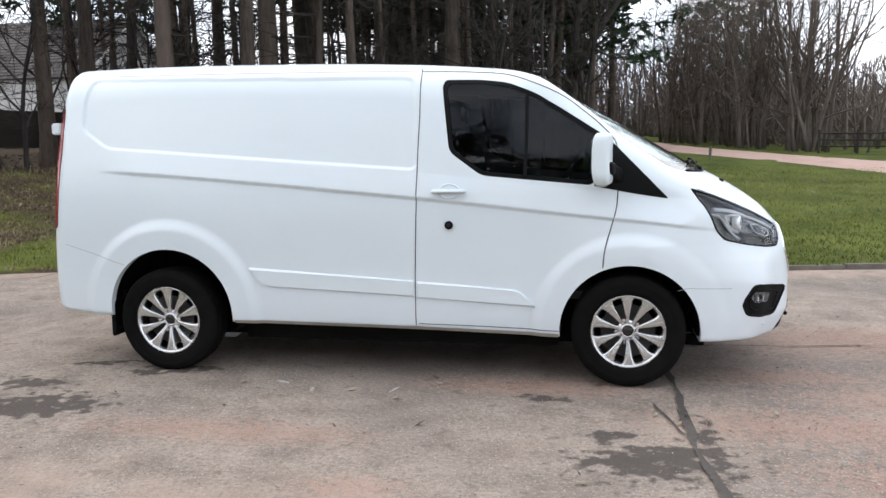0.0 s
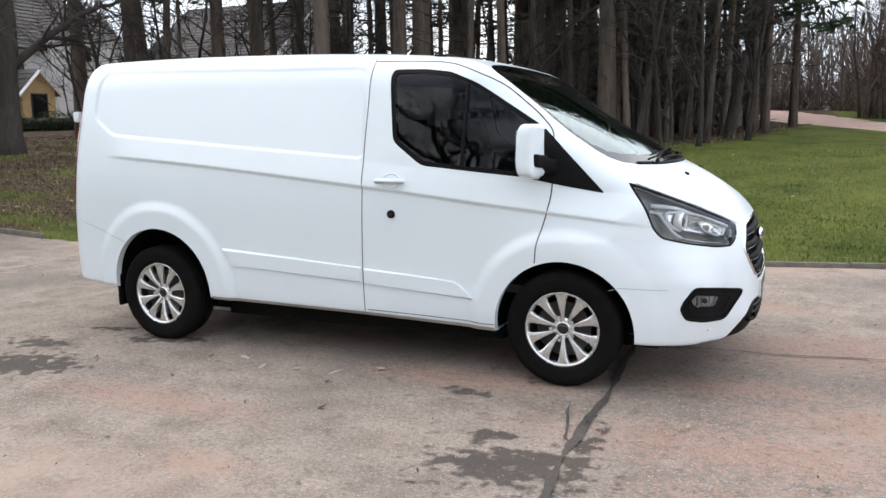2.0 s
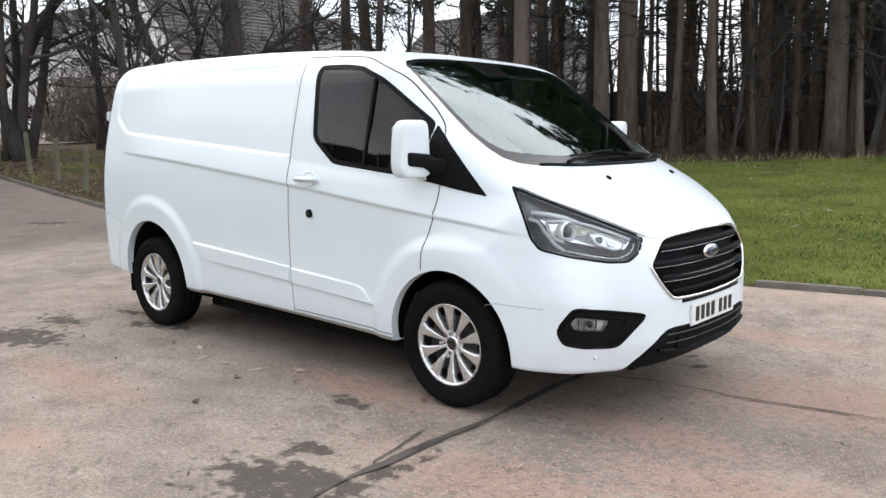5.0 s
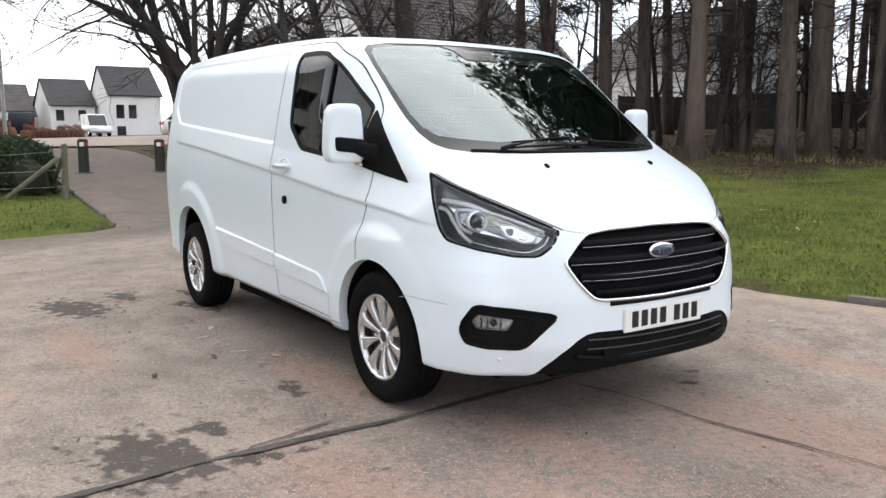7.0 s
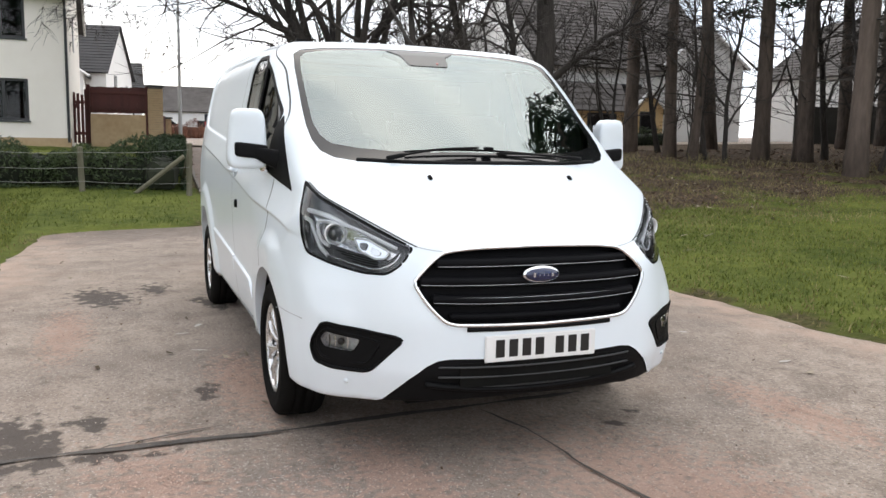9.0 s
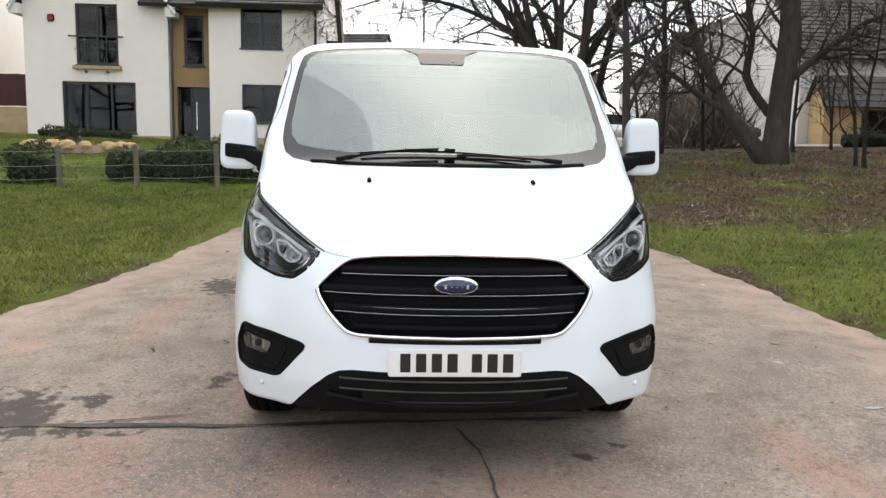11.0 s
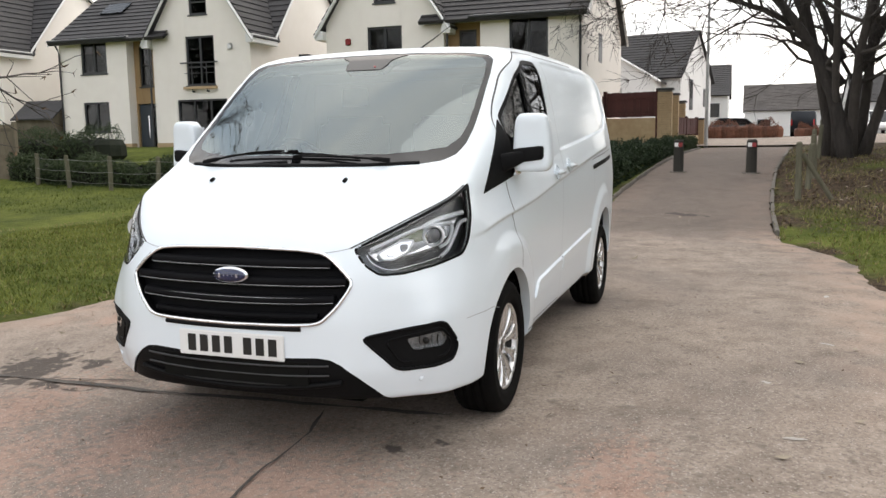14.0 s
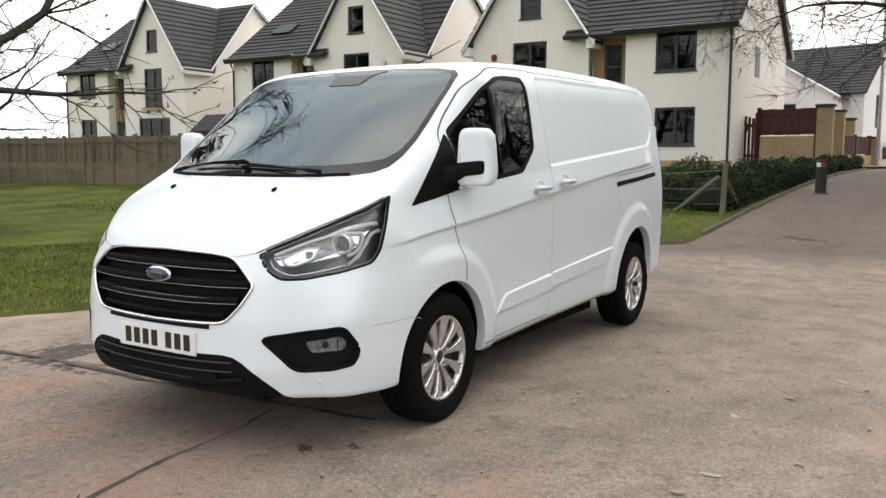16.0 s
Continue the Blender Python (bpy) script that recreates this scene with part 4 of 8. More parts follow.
    for k in range(5):
        a = k * 2 * math.pi / 5 + math.pi / 10
        # dish laid over the hub; its dark colour stands for the pocket's shade
        v, q = lathe([(0.0185, 0.0535), (0.0165, 0.0495), (0.0, 0.0495)], 16)
        mesh_ob("nut_pocket", v + np.array([0.071 * math.cos(a), 0, 0.071 * math.sin(a)]), q, DARKMETAL, w, "dark dish painting the shaded nut recess")
        bm = cyl_bm(0.0115, 0.0098, 0.04, 0.079, 6, m=Matrix.Translation((0.071 * math.cos(a), 0, 0.071 * math.sin(a))) @ pose(0, 0, 0, -90))
        part("wheel_nut", bm, CHROME, w, "steel wheel nut")
    return w


for wx in (1.4665, -1.4665):
    for sd in (1, -1):
        spoke_wheel(van, wx, sd)

# wheel wells, underside, mud flaps
for cx, cz, r in ((-1.435, 0.385, 0.445), (1.472, 0.33, 0.43)):
    for sd in (1, -1):
        a = np.linspace(-0.5, np.pi + 0.5, 30)
        v, q = [], []
        for t in a:
            for yy in (0.50, 0.90):
                v.append((cx + r * np.cos(t), sd * yy, max(0.27, cz + r * np.sin(t))))
        for i in range(len(a) - 1):
            q.append((2 * i, 2 * i + 1, 2 * i + 3, 2 * i + 2))
        v2 = [(cx + r * np.cos(t), sd * 0.50, max(0.27, cz + r * np.sin(t))) for t in a]
        n0 = len(v)
        v += v2
        q.append(tuple(range(n0, n0 + len(v2))))
        mesh_ob("wheel_well", v, q, UNDER, van, "black wheel-arch liner")
# plain boxes for the underbody, set low to keep light off the ground
bm = bmesh.new()
add_box(bm, -2.2, -1.84, -0.80, 0.80, 0.36, 0.5)
add_box(bm, -1.0, 1.05, -0.76, 0.76, 0.195, 0.42)
add_box(bm, -1.84, 1.95, -0.56, 0.56, 0.175, 0.5)
add_box(bm, 1.88, 2.10, -0.78, 0.78, 0.272, 0.40)
add_box(bm, 1.90, 2.32, -0.54, 0.54, 0.268, 0.40)
part("underside", bm, UNDER, van, "black underside of the van")
for sd in (1, -1):
    part("mud_flap", box_bm(-1.885, -1.855, sd * 0.72 - 0.0, sd * 0.925, 0.215, 0.46, 0.008), BLACK, van, "black rubber mud flap")
    bm = cyl_bm(0.035, 0.035, -0.85, 0.85, 8, m=pose(-1.4665, 0, 0.33, 90))
    part("axle", bm, UNDER, van)


# ---- van: seams, trim and glass details ----
def ribbon(name, view, line, width, material, lift=0.0012, sides=(1, -1), label="", parent=van):
    """A narrow strip along a line on the body: a panel gap or a painted edge."""
    o = np.array(line, float)
    seg = np.r_[0, np.cumsum(np.linalg.norm(np.diff(o, axis=0), axis=1))]
    t = np.linspace(0, seg[-1], max(8, int(seg[-1] / 0.015)))
    o = np.stack([np.interp(t, seg, o[:, 0]), np.interp(t, seg, o[:, 1])], -1)
    d = np.gradient(o, axis=0)
    d /= np.linalg.norm(d, axis=1)[:, None] + 1e-9
    off = np.stack([-d[:, 1], d[:, 0]], -1) * width / 2
    a, _ = laid(view, o + off, -lift)
    b, _ = laid(view, o - off, -lift)
    n = len(o)
    for sd in sides:
        v = np.concatenate([a, b]) * np.array([1, sd, 1])
        mesh_ob(name, v, [(i, i + 1, n + i + 1, n + i) for i in range(n - 1)], material, parent, label)


DOORLINE = [(0.212, 1.915), (0.219, 1.88), (0.222, 1.62), (0.216, 1.444), (0.206, 1.05), (0.191, 0.649), (0.186, 0.34)]
ribbon("door_gap", "side", DOORLINE, 0.006, SEAM, sides=(-1,))
ribbon("door_gap", "side", DOORLINE, 0.004, FAINTGAP, sides=(1,))
ribbon("door_gap", "side", arc([(0.222, 1.893), (0.40, 1.889), (0.572, 1.881), (0.746, 1.861), (0.919, 1.801), (1.086, 1.721), (1.20, 1.635), (1.31, 1.54), (1.385, 1.45), (1.40, 1.36)]), 0.006, SEAM)
ribbon("door_gap", "side", arc([(1.40, 1.19), (1.392, 1.08), (1.36, 0.95), (1.325, 0.82), (1.315, 0.72)]), 0.007, SEAM)
ribbon("bonnet_gap", "corner", arc([(0.71, 1.17), (0.82, 1.122), (1.02, 1.047), (1.18, 0.984), (1.30, 0.933)]), 0.005, SEAM)
ribbon("bonnet_gap", "corner", arc([(1.30, 0.933), (1.35, 0.922), (1.40, 0.915)]), 0.003, FAINTGAP)
ribbon("bumper_gap", "side", [(1.74, 0.59), (1.80, 0.605), (1.87, 0.603), (2.05, 0.60)], 0.003, FAINTGAP)
ribbon("bumper_gap", "side", [(-2.17, 0.828), (-1.73, 0.70)], 0.003, FAINTGAP)
ribbon("sill_gap", "side", [(0.205, 0.352), (0.6, 0.345), (1.06, 0.33)], 0.005, SEAM)
ribbon("sill_edge", "side", [(-1.0, 0.345), (0.2, 0.327), (1.06, 0.305)], 0.02, ROADDIRT, lift=0.006, label="dirty lower sill strip")
ribbon("door_gap", "side", [(-0.95, 1.90), (-0.97, 1.3), (-1.0, 0.9)], 0.003, FAINTGAP, sides=(1,))
ribbon("roof_seam", "side", [(-1.95, 1.922), (-1.0, 1.915), (0.21, 1.9)], 0.004, FAINTGAP, sides=(-1,))
ribbon("roof_seam", "side", [(-0.93, 1.905), (0.21, 1.888)], 0.006, SEAM, sides=(1,))
ribbon("slide_rail", "side", [(-1.95, 1.212), (-0.95, 1.152)], 0.034, BLACK, lift=0.004, sides=(1,), label="black sliding-door rail")
ribbon("rail_gap", "side", [(-1.93, 1.272), (-0.95, 1.211)], 0.004, SEAM, sides=(1,))


def slab(name, outline, view, thick, material, label, sides=(1, -1)):
    """A raised moulding with a bevelled edge, laid on the body."""
    o = np.array(outline, float)
    c = o.mean(0)
    top, _ = laid(view, c + (o - c) * np.array([0.985, 0.84]), -thick)
    low, _ = laid(view, o, 0.002)
    n = len(o)
    for sd in sides:
        v = np.concatenate([low, top]) * np.array([1, sd, 1])
        q = [(i, (i + 1) % n, n + (i + 1) % n, n + i) for i in range(n)] + [tuple(range(n, 2 * n))]
        mesh_ob(name, v, q, material, van, label)


slab("side_moulding", [(-0.885, 0.695), (-0.4, 0.664), (0.182, 0.624), (0.182, 0.522), (-0.4, 0.554), (-0.76, 0.574), (-0.80, 0.59)], "side", 0.014, PAINT, "white raised side moulding")
slab("side_moulding", [(0.20, 0.622), (0.5, 0.602), (0.80, 0.578), (0.84, 0.56), (0.925, 0.472), (0.5, 0.50), (0.20, 0.52)], "side", 0.014, PAINT, "white raised side moulding")


def door_handle(x, z, side):
    cup, _ = laid("side", [(x + 0.06 * math.cos(t), z + 0.042 * math.sin(t)) for t in np.linspace(0, 2 * np.pi, 24, endpoint=False)], -0.002)
    p, _ = laid("side", [(x, z)])
    s0 = p[0][1]
    ring = [(x + 0.06 * math.cos(t), side * (s0 + 0.003), z + 0.042 * math.sin(t)) for t in np.linspace(0, 2 * np.pi, 24, endpoint=False)]
    h = part("door_handle", box_bm(x - 0.105, x + 0.105, side * (s0 + 0.018), side * (s0 + 0.042), z - 0.016, z + 0.016, 0.009), PAINT, van, "white door handle", True)
    part("mount", box_bm(x - 0.085, x - 0.06, side * (s0 - 0.01), side * (s0 + 0.03), z - 0.012, z + 0.012, 0.004), PAINT, h)
    part("mount", box_bm(x + 0.06, x + 0.085, side * (s0 - 0.01), side * (s0 + 0.03), z - 0.012, z + 0.012, 0.004), PAINT, h)
    v, q = tube(cup * np.array([1, side, 1]), 0.006, 6, closed=True, flat=0.5)
    mesh_ob("cup_rim", v, q, PAINT, h, smooth=True)


door_handle(0.41, 1.17, -1)
door_handle(0.41, 1.17, 1)
door_handle(0.03, 1.20, 1)
p, _ = laid("side", [(0.405, 0.967)])
bm = cyl_bm(0.026, 0.024, 0, 0.012, 24, m=pose(0.405, -p[0][1], 0.967, 90))
dead = part("security_lock", bm, BLACK, van, "round black security lock", True)
part("lock_core", cyl_bm(0.012, 0.012, 0.0, 0.015, 16, m=pose(0.405, -p[0][1], 0.967, 90)), DARKMETAL, dead)

# door window dividers
for sd in (1, -1):
    a, _ = laid("side", [(0.868, 1.735), (0.868, 1.5), (0.86, 1.262)], -0.001)
    v, q = tube(a * np.array([1, sd, 1]), 0.012, 6, flat=0.6)
    mesh_ob("window_divider", v, q, BLACK, van, "black window divider")


# ---- van: door mirrors ----
def rounded_block(cx, cy, cz, ax, ay, az, power=4.0, n=28, k=18, shape=None):
    """Verts and faces of a pillow-edged block (a superellipsoid)."""
    u, w = np.linspace(0, 2 * np.pi, n, endpoint=False), np.linspace(-np.pi / 2, np.pi / 2, k)
    e = 2.0 / power
    c = lambda t: np.sign(np.cos(t)) * np.abs(np.cos(t)) ** e
    s_ = lambda t: np.sign(np.sin(t)) * np.abs(np.sin(t)) ** e
    U, Wd = np.meshgrid(u, w, indexing="ij")
    v = np.stack([ax * c(Wd) * c(U), ay * c(Wd) * s_(U), az * s_(Wd)], -1).reshape(-1, 3)
    if shape:
        v = shape(v)
    idx = np.arange(n * k).reshape(n, k)
    q = [(idx[i, j], idx[(i + 1) % n, j], idx[(i + 1) % n, j + 1], idx[i, j + 1]) for i in range(n) for j in range(k - 1)]
    return v + np.array([cx, cy, cz]), q


def door_mirror(side):
    """White shell on a black arm and base, with glass and an indicator; out is away from the van."""
    h = part("door_mirror", box_bm(-0.03, 0.02, -0.05, 0.05, -0.1, 0.08), BLACK, van, "white and black door mirror")
    h.location = (1.295, side * 1.038, 1.355)

    def cap(v):
        v = v.copy()
        v[:, 1] *= 1.0 - 0.10 * np.clip(v[:, 2] / 0.13, -1, 1)
        v[:, 0] += 0.012 * (v[:, 2] / 0.13) ** 2 - 0.15 * v[:, 1] * side
        v[:, 0] *= np.where(v[:, 0] > 0, 1.0, 0.75)
        return v
    v, q = rounded_block(0, 0, 0.0, 0.060, 0.092, 0.147, 5.0, 36, 24, cap)
    mesh_ob("shell", v, q, PAINT, h, "white mirror shell", True)
    part("mirror_glass", box_bm(-0.056, -0.05, -0.072, 0.072, -0.11, 0.115, 0.003, m=pose(0, 0, 0, 0, 0, -8 * side)), CHROME, h, "mirror glass")

    def under(v):
        v = v.copy()
        v[:, 0] -= 0.15 * v[:, 1] * side
        v[:, 2] += 0.10 * v[:, 1] * side
        return v
    v, q = rounded_block(0.030, -0.015 * side, -0.058, 0.056, 0.080, 0.036, 7.0, 32, 16, under)
    mesh_ob("mirror_base", v, q, BLACK, h, "black lower mirror cover", True)

    def slant(v):
        v = v.copy()
        taper = np.clip(0.72 - 2.6 * v[:, 1] * side, 0.45, 1.0)
        v[:, 2] = v[:, 2] * taper + 0.34 * v[:, 1] * side
        v[:, 0] -= 0.42 * v[:, 1] * side
        return v
    v, q = rounded_block(0.082, -0.125 * side, -0.098, 0.050, 0.125, 0.066, 4.5, 36, 20, slant)
    mesh_ob("mirror_arm", v, q, BLACK, h, "black mirror arm", True)
    v, q = rounded_block(0.01, -0.085 * side, -0.135, 0.035, 0.02, 0.028, 4.0, 16, 10)
    mesh_ob("indicator", v, q, CHROME, h, "clear indicator lens", True)


door_mirror(1)
door_mirror(-1)

# ---- van: nose ----
PROJECTOR = mat("projector_glass", (0.10, 0.105, 0.11), None, 10, 0.05, coat=1.0)
for sd in (1, -1):
    rimob = body_part("headlamp", "headlamp_rim", BLACK, sd, 0.003, "angular headlamp with clear lens and chrome reflectors")
    body_part("lens", "headlamp_lens", LENS, sd, 0.003, "clear lens", rimob)
    v, q = piece("headlamp_lens", sd, 0.004)
    shift = np.array([-0.07, -0.05 * sd, 0.0])
    mesh_ob("housing", v + shift, q, LAMPDARK, rimob, "dark lamp housing", True)
    rv, rq = rim_wall(v, q, shift)
    mesh_ob("bezel", rv, rq, LAMPDARK, rimob)

    def lamp_at(u, z, depth, sd=sd):
        a, n = laid("corner", [(u, z)], depth)
        return Vector((a[0][0], a[0][1] * sd, a[0][2])), Vector((n[0][0], n[0][1] * sd, n[0][2]))
    def plate(name, outline, depth, material, label="", edge=0.0):
        """A flat reflector plate at a depth behind the lens, with an optional raised edge."""
        a, _ = laid("corner", rounded(outline, 0.012, 4), depth)
        a = a * np.array([1, sd, 1])
        ob = mesh_ob(name, a, [tuple(range(len(a)))], material, rimob, label)
        if edge:
            v, q = tube(a, edge, 6, closed=True)
            mesh_ob("reflector_edge", v, q, LIGHTBAR, ob, smooth=True)

    def strip(line, depth, r, material=LIGHTBAR, name="light_strip", label="bright daylight strip"):
        a, _ = laid("corner", arc(line, 40), depth)
        v, q = tube(a * np.array([1, sd, 1]), r, 8)
        mesh_ob(name, v, q, material, rimob, label, True)
    plate("reflector_field", [(0.752, 1.062), (0.955, 1.016), (1.12, 0.975), (1.238, 0.927), (1.20, 0.885), (1.06, 0.90), (0.905, 0.925), (0.835, 0.965), (0.80, 1.01)], 0.034, LAMPINNER, "satin silver reflector field")
    plate("inner_reflector", [(1.02, 0.962), (1.085, 0.963), (1.195, 0.918), (1.182, 0.89), (1.135, 0.884), (1.055, 0.912)], 0.026, CHROME, "faceted chrome main-beam reflector", 0.0045)
    plate("facet", [(1.05, 0.945), (1.09, 0.948), (1.085, 0.915), (1.06, 0.92)], 0.022, LAMPDARK)
    plate("facet", [(1.105, 0.935), (1.16, 0.918), (1.15, 0.897), (1.11, 0.905)], 0.022, LAMPINNER)
    for u, z, r in ((0.918, 0.970, 0.040),):
        c, _ = lamp_at(u, z, 0.030)
        turn = Matrix.Translation(c) @ pose(0, 0, 0, 0, 0, -90 + 14 * sd)
        v, q = lathe([(r * 1.12, -0.03), (r * 1.16, 0.012), (r * 1.08, 0.018), (r * 0.98, 0.012), (r * 0.86, 0.0), (r * 0.8, -0.01), (0.0, -0.012)], 32)
        o = mesh_ob("projector_ring", v, q, LIGHTBAR, rimob, "chrome projector ring", True)
        o.matrix_local = turn
        bm = bmesh.new()
        bmesh.ops.create_uvsphere(bm, u_segments=24, v_segments=14, radius=r * 0.8)
        o = part("projector_lens", bm, PROJECTOR, rimob, "round projector lens", True)
        o.matrix_local = turn @ Matrix.Translation((0, -0.012, 0))
    edge_line, _ = laid("corner", np.array(lamp_in) * np.array([1, 1]), 0.010)
    v, q = tube(edge_line * np.array([1, sd, 1]), 0.0032, 6, closed=True)
    mesh_ob("lens_edge", v, q, DULLCHROME, rimob, "thin chrome edge line", True)
    # bright strips: upper wing, lower tail and the bracket round the projector
    strip([(0.752, 1.060), (0.83, 1.052), (0.90, 1.040), (0.975, 1.012)], 0.016, 0.011)
    strip([(0.975, 1.012), (1.05, 0.992), (1.14, 0.962), (1.225, 0.930)], 0.014, 0.0075)
    strip([(0.738, 1.026), (0.775, 1.015), (0.815, 0.960), (0.866, 0.900), (0.90, 0.878)], 0.016, 0.009)
    strip([(0.90, 0.878), (1.05, 0.852), (1.17, 0.846), (1.235, 0.886), (1.245, 0.915)], 0.014, 0.0045, CHROME)
    strip([(0.94, 1.016), (0.87, 1.020), (0.823, 1.012), (0.828, 0.975), (0.858, 0.935), (0.90, 0.918)], 0.020, 0.008)
    for k in range(4):
        strip([(0.93 + 0.03 * k, 0.905 - 0.013 * k), (1.10, 0.885 - 0.010 * k), (1.20 - 0.01 * k, 0.880 - 0.009 * k)], 0.03, 0.0028, DARKMETAL, "fin", "")
    # fog lamp in its black surround
    fog = body_part("fog_surround", "fog_surround", BLACK, sd, 0.004, "black fog-lamp surround")
    ring, _ = laid("corner", np.array(fog_out) * np.array([1, 1]), 0.0)
    v, q = tube(ring * np.array([1, sd, 1]), 0.007, 6, closed=True)
    mesh_ob("surround_edge", v, q, BLACK, fog, smooth=True)
    ring, _ = laid("corner", rounded([(1.20, 0.548), (0.945, 0.588), (0.895, 0.53), (0.915, 0.465), (1.13, 0.448)], 0.03), 0.003)
    v, q = tube(ring * np.array([1, sd, 1]), 0.005, 6, closed=True)
    mesh_ob("surround_step", v, q, BLACK, fog, smooth=True)
    lens = fog_in
    a, _ = laid("corner", lens, 0.004)
    b, _ = laid("corner", lens, 0.03)
    v = np.concatenate([a, b]) * np.array([1, sd, 1])
    n = len(a)
    lampob = mesh_ob("fog_lamp", v, [(i, (i + 1) % n, n + (i + 1) % n, n + i) for i in range(n)] + [tuple(range(n, 2 * n))], FOGSILVER, fog, "clear fog lamp with silver reflector")
    flat = a * np.array([1, sd, 1])
    nrm = np.cross(flat, np.roll(flat, -1, 0)).sum(0)
    outward = nrm @ ((a - b) * np.array([1, sd, 1])).mean(0) > 0
    mesh_ob("lens", flat, [tuple(range(n)) if outward else tuple(range(n))[::-1]], LENS, lampob, "clear lens")
    for k, u in enumerate((0.955, 0.985, 1.045)):
        a, _ = laid("corner", [(u, 0.511), (u + 0.004, 0.535), (u, 0.556)], 0.018)
        v, q = tube(a * np.array([1, sd, 1]), 0.004, 5)
        mesh_ob("reflector_rib", v, q, CHROME if k else DARKMETAL, lampob)
    a, _ = laid("corner", [(1.015, 0.533)], 0.02)
    bm = bmesh.new()
    bmesh.ops.create_uvsphere(bm, u_segments=16, v_segments=10, radius=0.016)
    o = part("bulb", bm, DARKMETAL, lampob, "dark bulb shield", True)
    o.location = tuple(a[0] * np.array([1, sd, 1]))
    a, _ = laid("corner", [(1.04, 0.372)], -0.001)
    c = a[0]
    bm = cyl_bm(0.011, 0.010, -0.004, 0.004, 16, m=Matrix.Translation((c[0], c[1] * sd, c[2])) @ pose(0, 0, 0, 90, 0, 45 if sd < 0 else 135))
    part("parking_sensor", bm, PAINT, van, "round parking sensor", True)

# grille: backing, bars with chrome lines, chrome frame, oval badge
gv, gq = piece("grille_hole")
grille = mesh_ob("grille", gv + np.array([-0.045, 0, 0]), gq, MATTBLACK, van, "black four-bar grille in a chrome frame", True)
rv, rq = rim_wall(gv, gq, (-0.045, 0, 0))
mesh_ob("grille_wall", rv, rq, BLACK, grille)
half = [p for p in grille_out[:-2]]
ring = np.array(half + [(-p[0], p[1]) for p in half[::-1]])
ringp = arc(np.vstack([ring, ring[:1]]), 160)[:-1]
a, _ = laid("nose", np.abs(ringp * np.array([1, 0])) + ringp * np.array([0, 1]), -0.001)
a[:, 1] *= np.where(ringp[:, 0] < 0, -1, 1)
v, q = tube(a, 0.0085, 8, closed=True)
mesh_ob("chrome_frame", v, q, CHROME, grille, "chrome grille frame", True)


def across(z_mid, z_end, reach, push, n=90):
    t = np.linspace(-1, 1, n)
    s = np.abs(t) * reach
    z = z_mid + (z_end - z_mid) * t ** 2
    a, _ = laid("nose", np.stack([s, z], -1), 0.0)
    x = np.polyval(np.polyfit(s ** 2, a[:, 0], 3), s ** 2)
    return np.stack([x - push, t * reach, z], -1)


for z0, z1, reach in ((0.866, 0.868, 0.445), (0.790, 0.797, 0.515), (0.714, 0.726, 0.47)):
    v, q = tube(across(z0, z1, reach, 0.02), 0.022, 8)
    mesh_ob("grille_bar", v, q, MATTBLACK, grille, "black grille bar", True)
    for dz in (0.012, -0.012):
        v, q = tube(across(z0 + dz, z1 + dz, reach, 0.003), 0.0021, 6)
        mesh_ob("chrome_line", v, q, DULLCHROME, grille, "thin chrome line", True)
v, q = tube(across(0.648, 0.655, 0.40, 0.02), 0.014, 8)
mesh_ob("grille_bar", v, q, MATTBLACK, grille, "black grille bar", True)
v, q = tube(across(0.600, 0.604, 0.335, 0.004), 0.012, 8)
mesh_ob("lower_lip", v, q, BLACK, grille, "black lip under the grille", True)
bm = bmesh.new()
bmesh.ops.create_uvsphere(bm, u_segments=36, v_segments=14, radius=1.0)
bmesh.ops.scale(bm, vec=(0.02, 0.088, 0.037), verts=bm.verts)
badge = part("badge", bm, CHROME, grille, "oval chrome and blue maker's badge", True)
badge.location = (2.462, 0, 0.818)
bm = bmesh.new()
bmesh.ops.create_uvsphere(bm, u_segments=36, v_segments=14, radius=1.0)
bmesh.ops.scale(bm, vec=(0.021, 0.0815, 0.0315), verts=bm.verts)
o = part("badge_field", bm, BADGEBLUE, badge, "dark blue oval field", True)
o.location = (0.0035, 0, 0)
for k, (yy, ww, hh) in enumerate(((0.042, 0.014, 0.028), (0.018, 0.012, 0.013), (-0.002, 0.010, 0.013), (-0.022, 0.010, 0.013), (-0.043, 0.014, 0.024))):
    part("script_bar", box_bm(0.0195, 0.0246, -yy - ww / 3, -yy + ww / 3, -hh / 3, hh / 3, 0.002), CHROME, badge)

# lower bumper insert with slats
ins = body_part("bumper_insert", "bumper_insert", BLACK, 0, 0.006, "black lower bumper insert with slats")
yy = np.linspace(-0.36, 0.36, 25)
front = [(float(NOSE(abs(v))) - 0.001, v) for v in yy]
# solid band, no hole: the opening's shade is its near-black colour
mouth = prism_bm(front + [(x - 0.03, v) for x, v in front[::-1]], "z", 0.362, 0.462)
part("intake_mouth", mouth, UNDER, ins, "near-black band for the shaded intake opening")
for zz in (0.352, 0.398, 0.44):
    v, q = tube(across(zz, zz + 0.012, 0.45, -0.002), 0.0042, 6)
    mesh_ob("slat", v, q, TRIM, ins, "dark grey slat", True)
v, q = tube(across(0.335, 0.38, 0.5, -0.004), 0.012, 8)
mesh_ob("slat", v, q, BLACK, ins, "black slat", True)

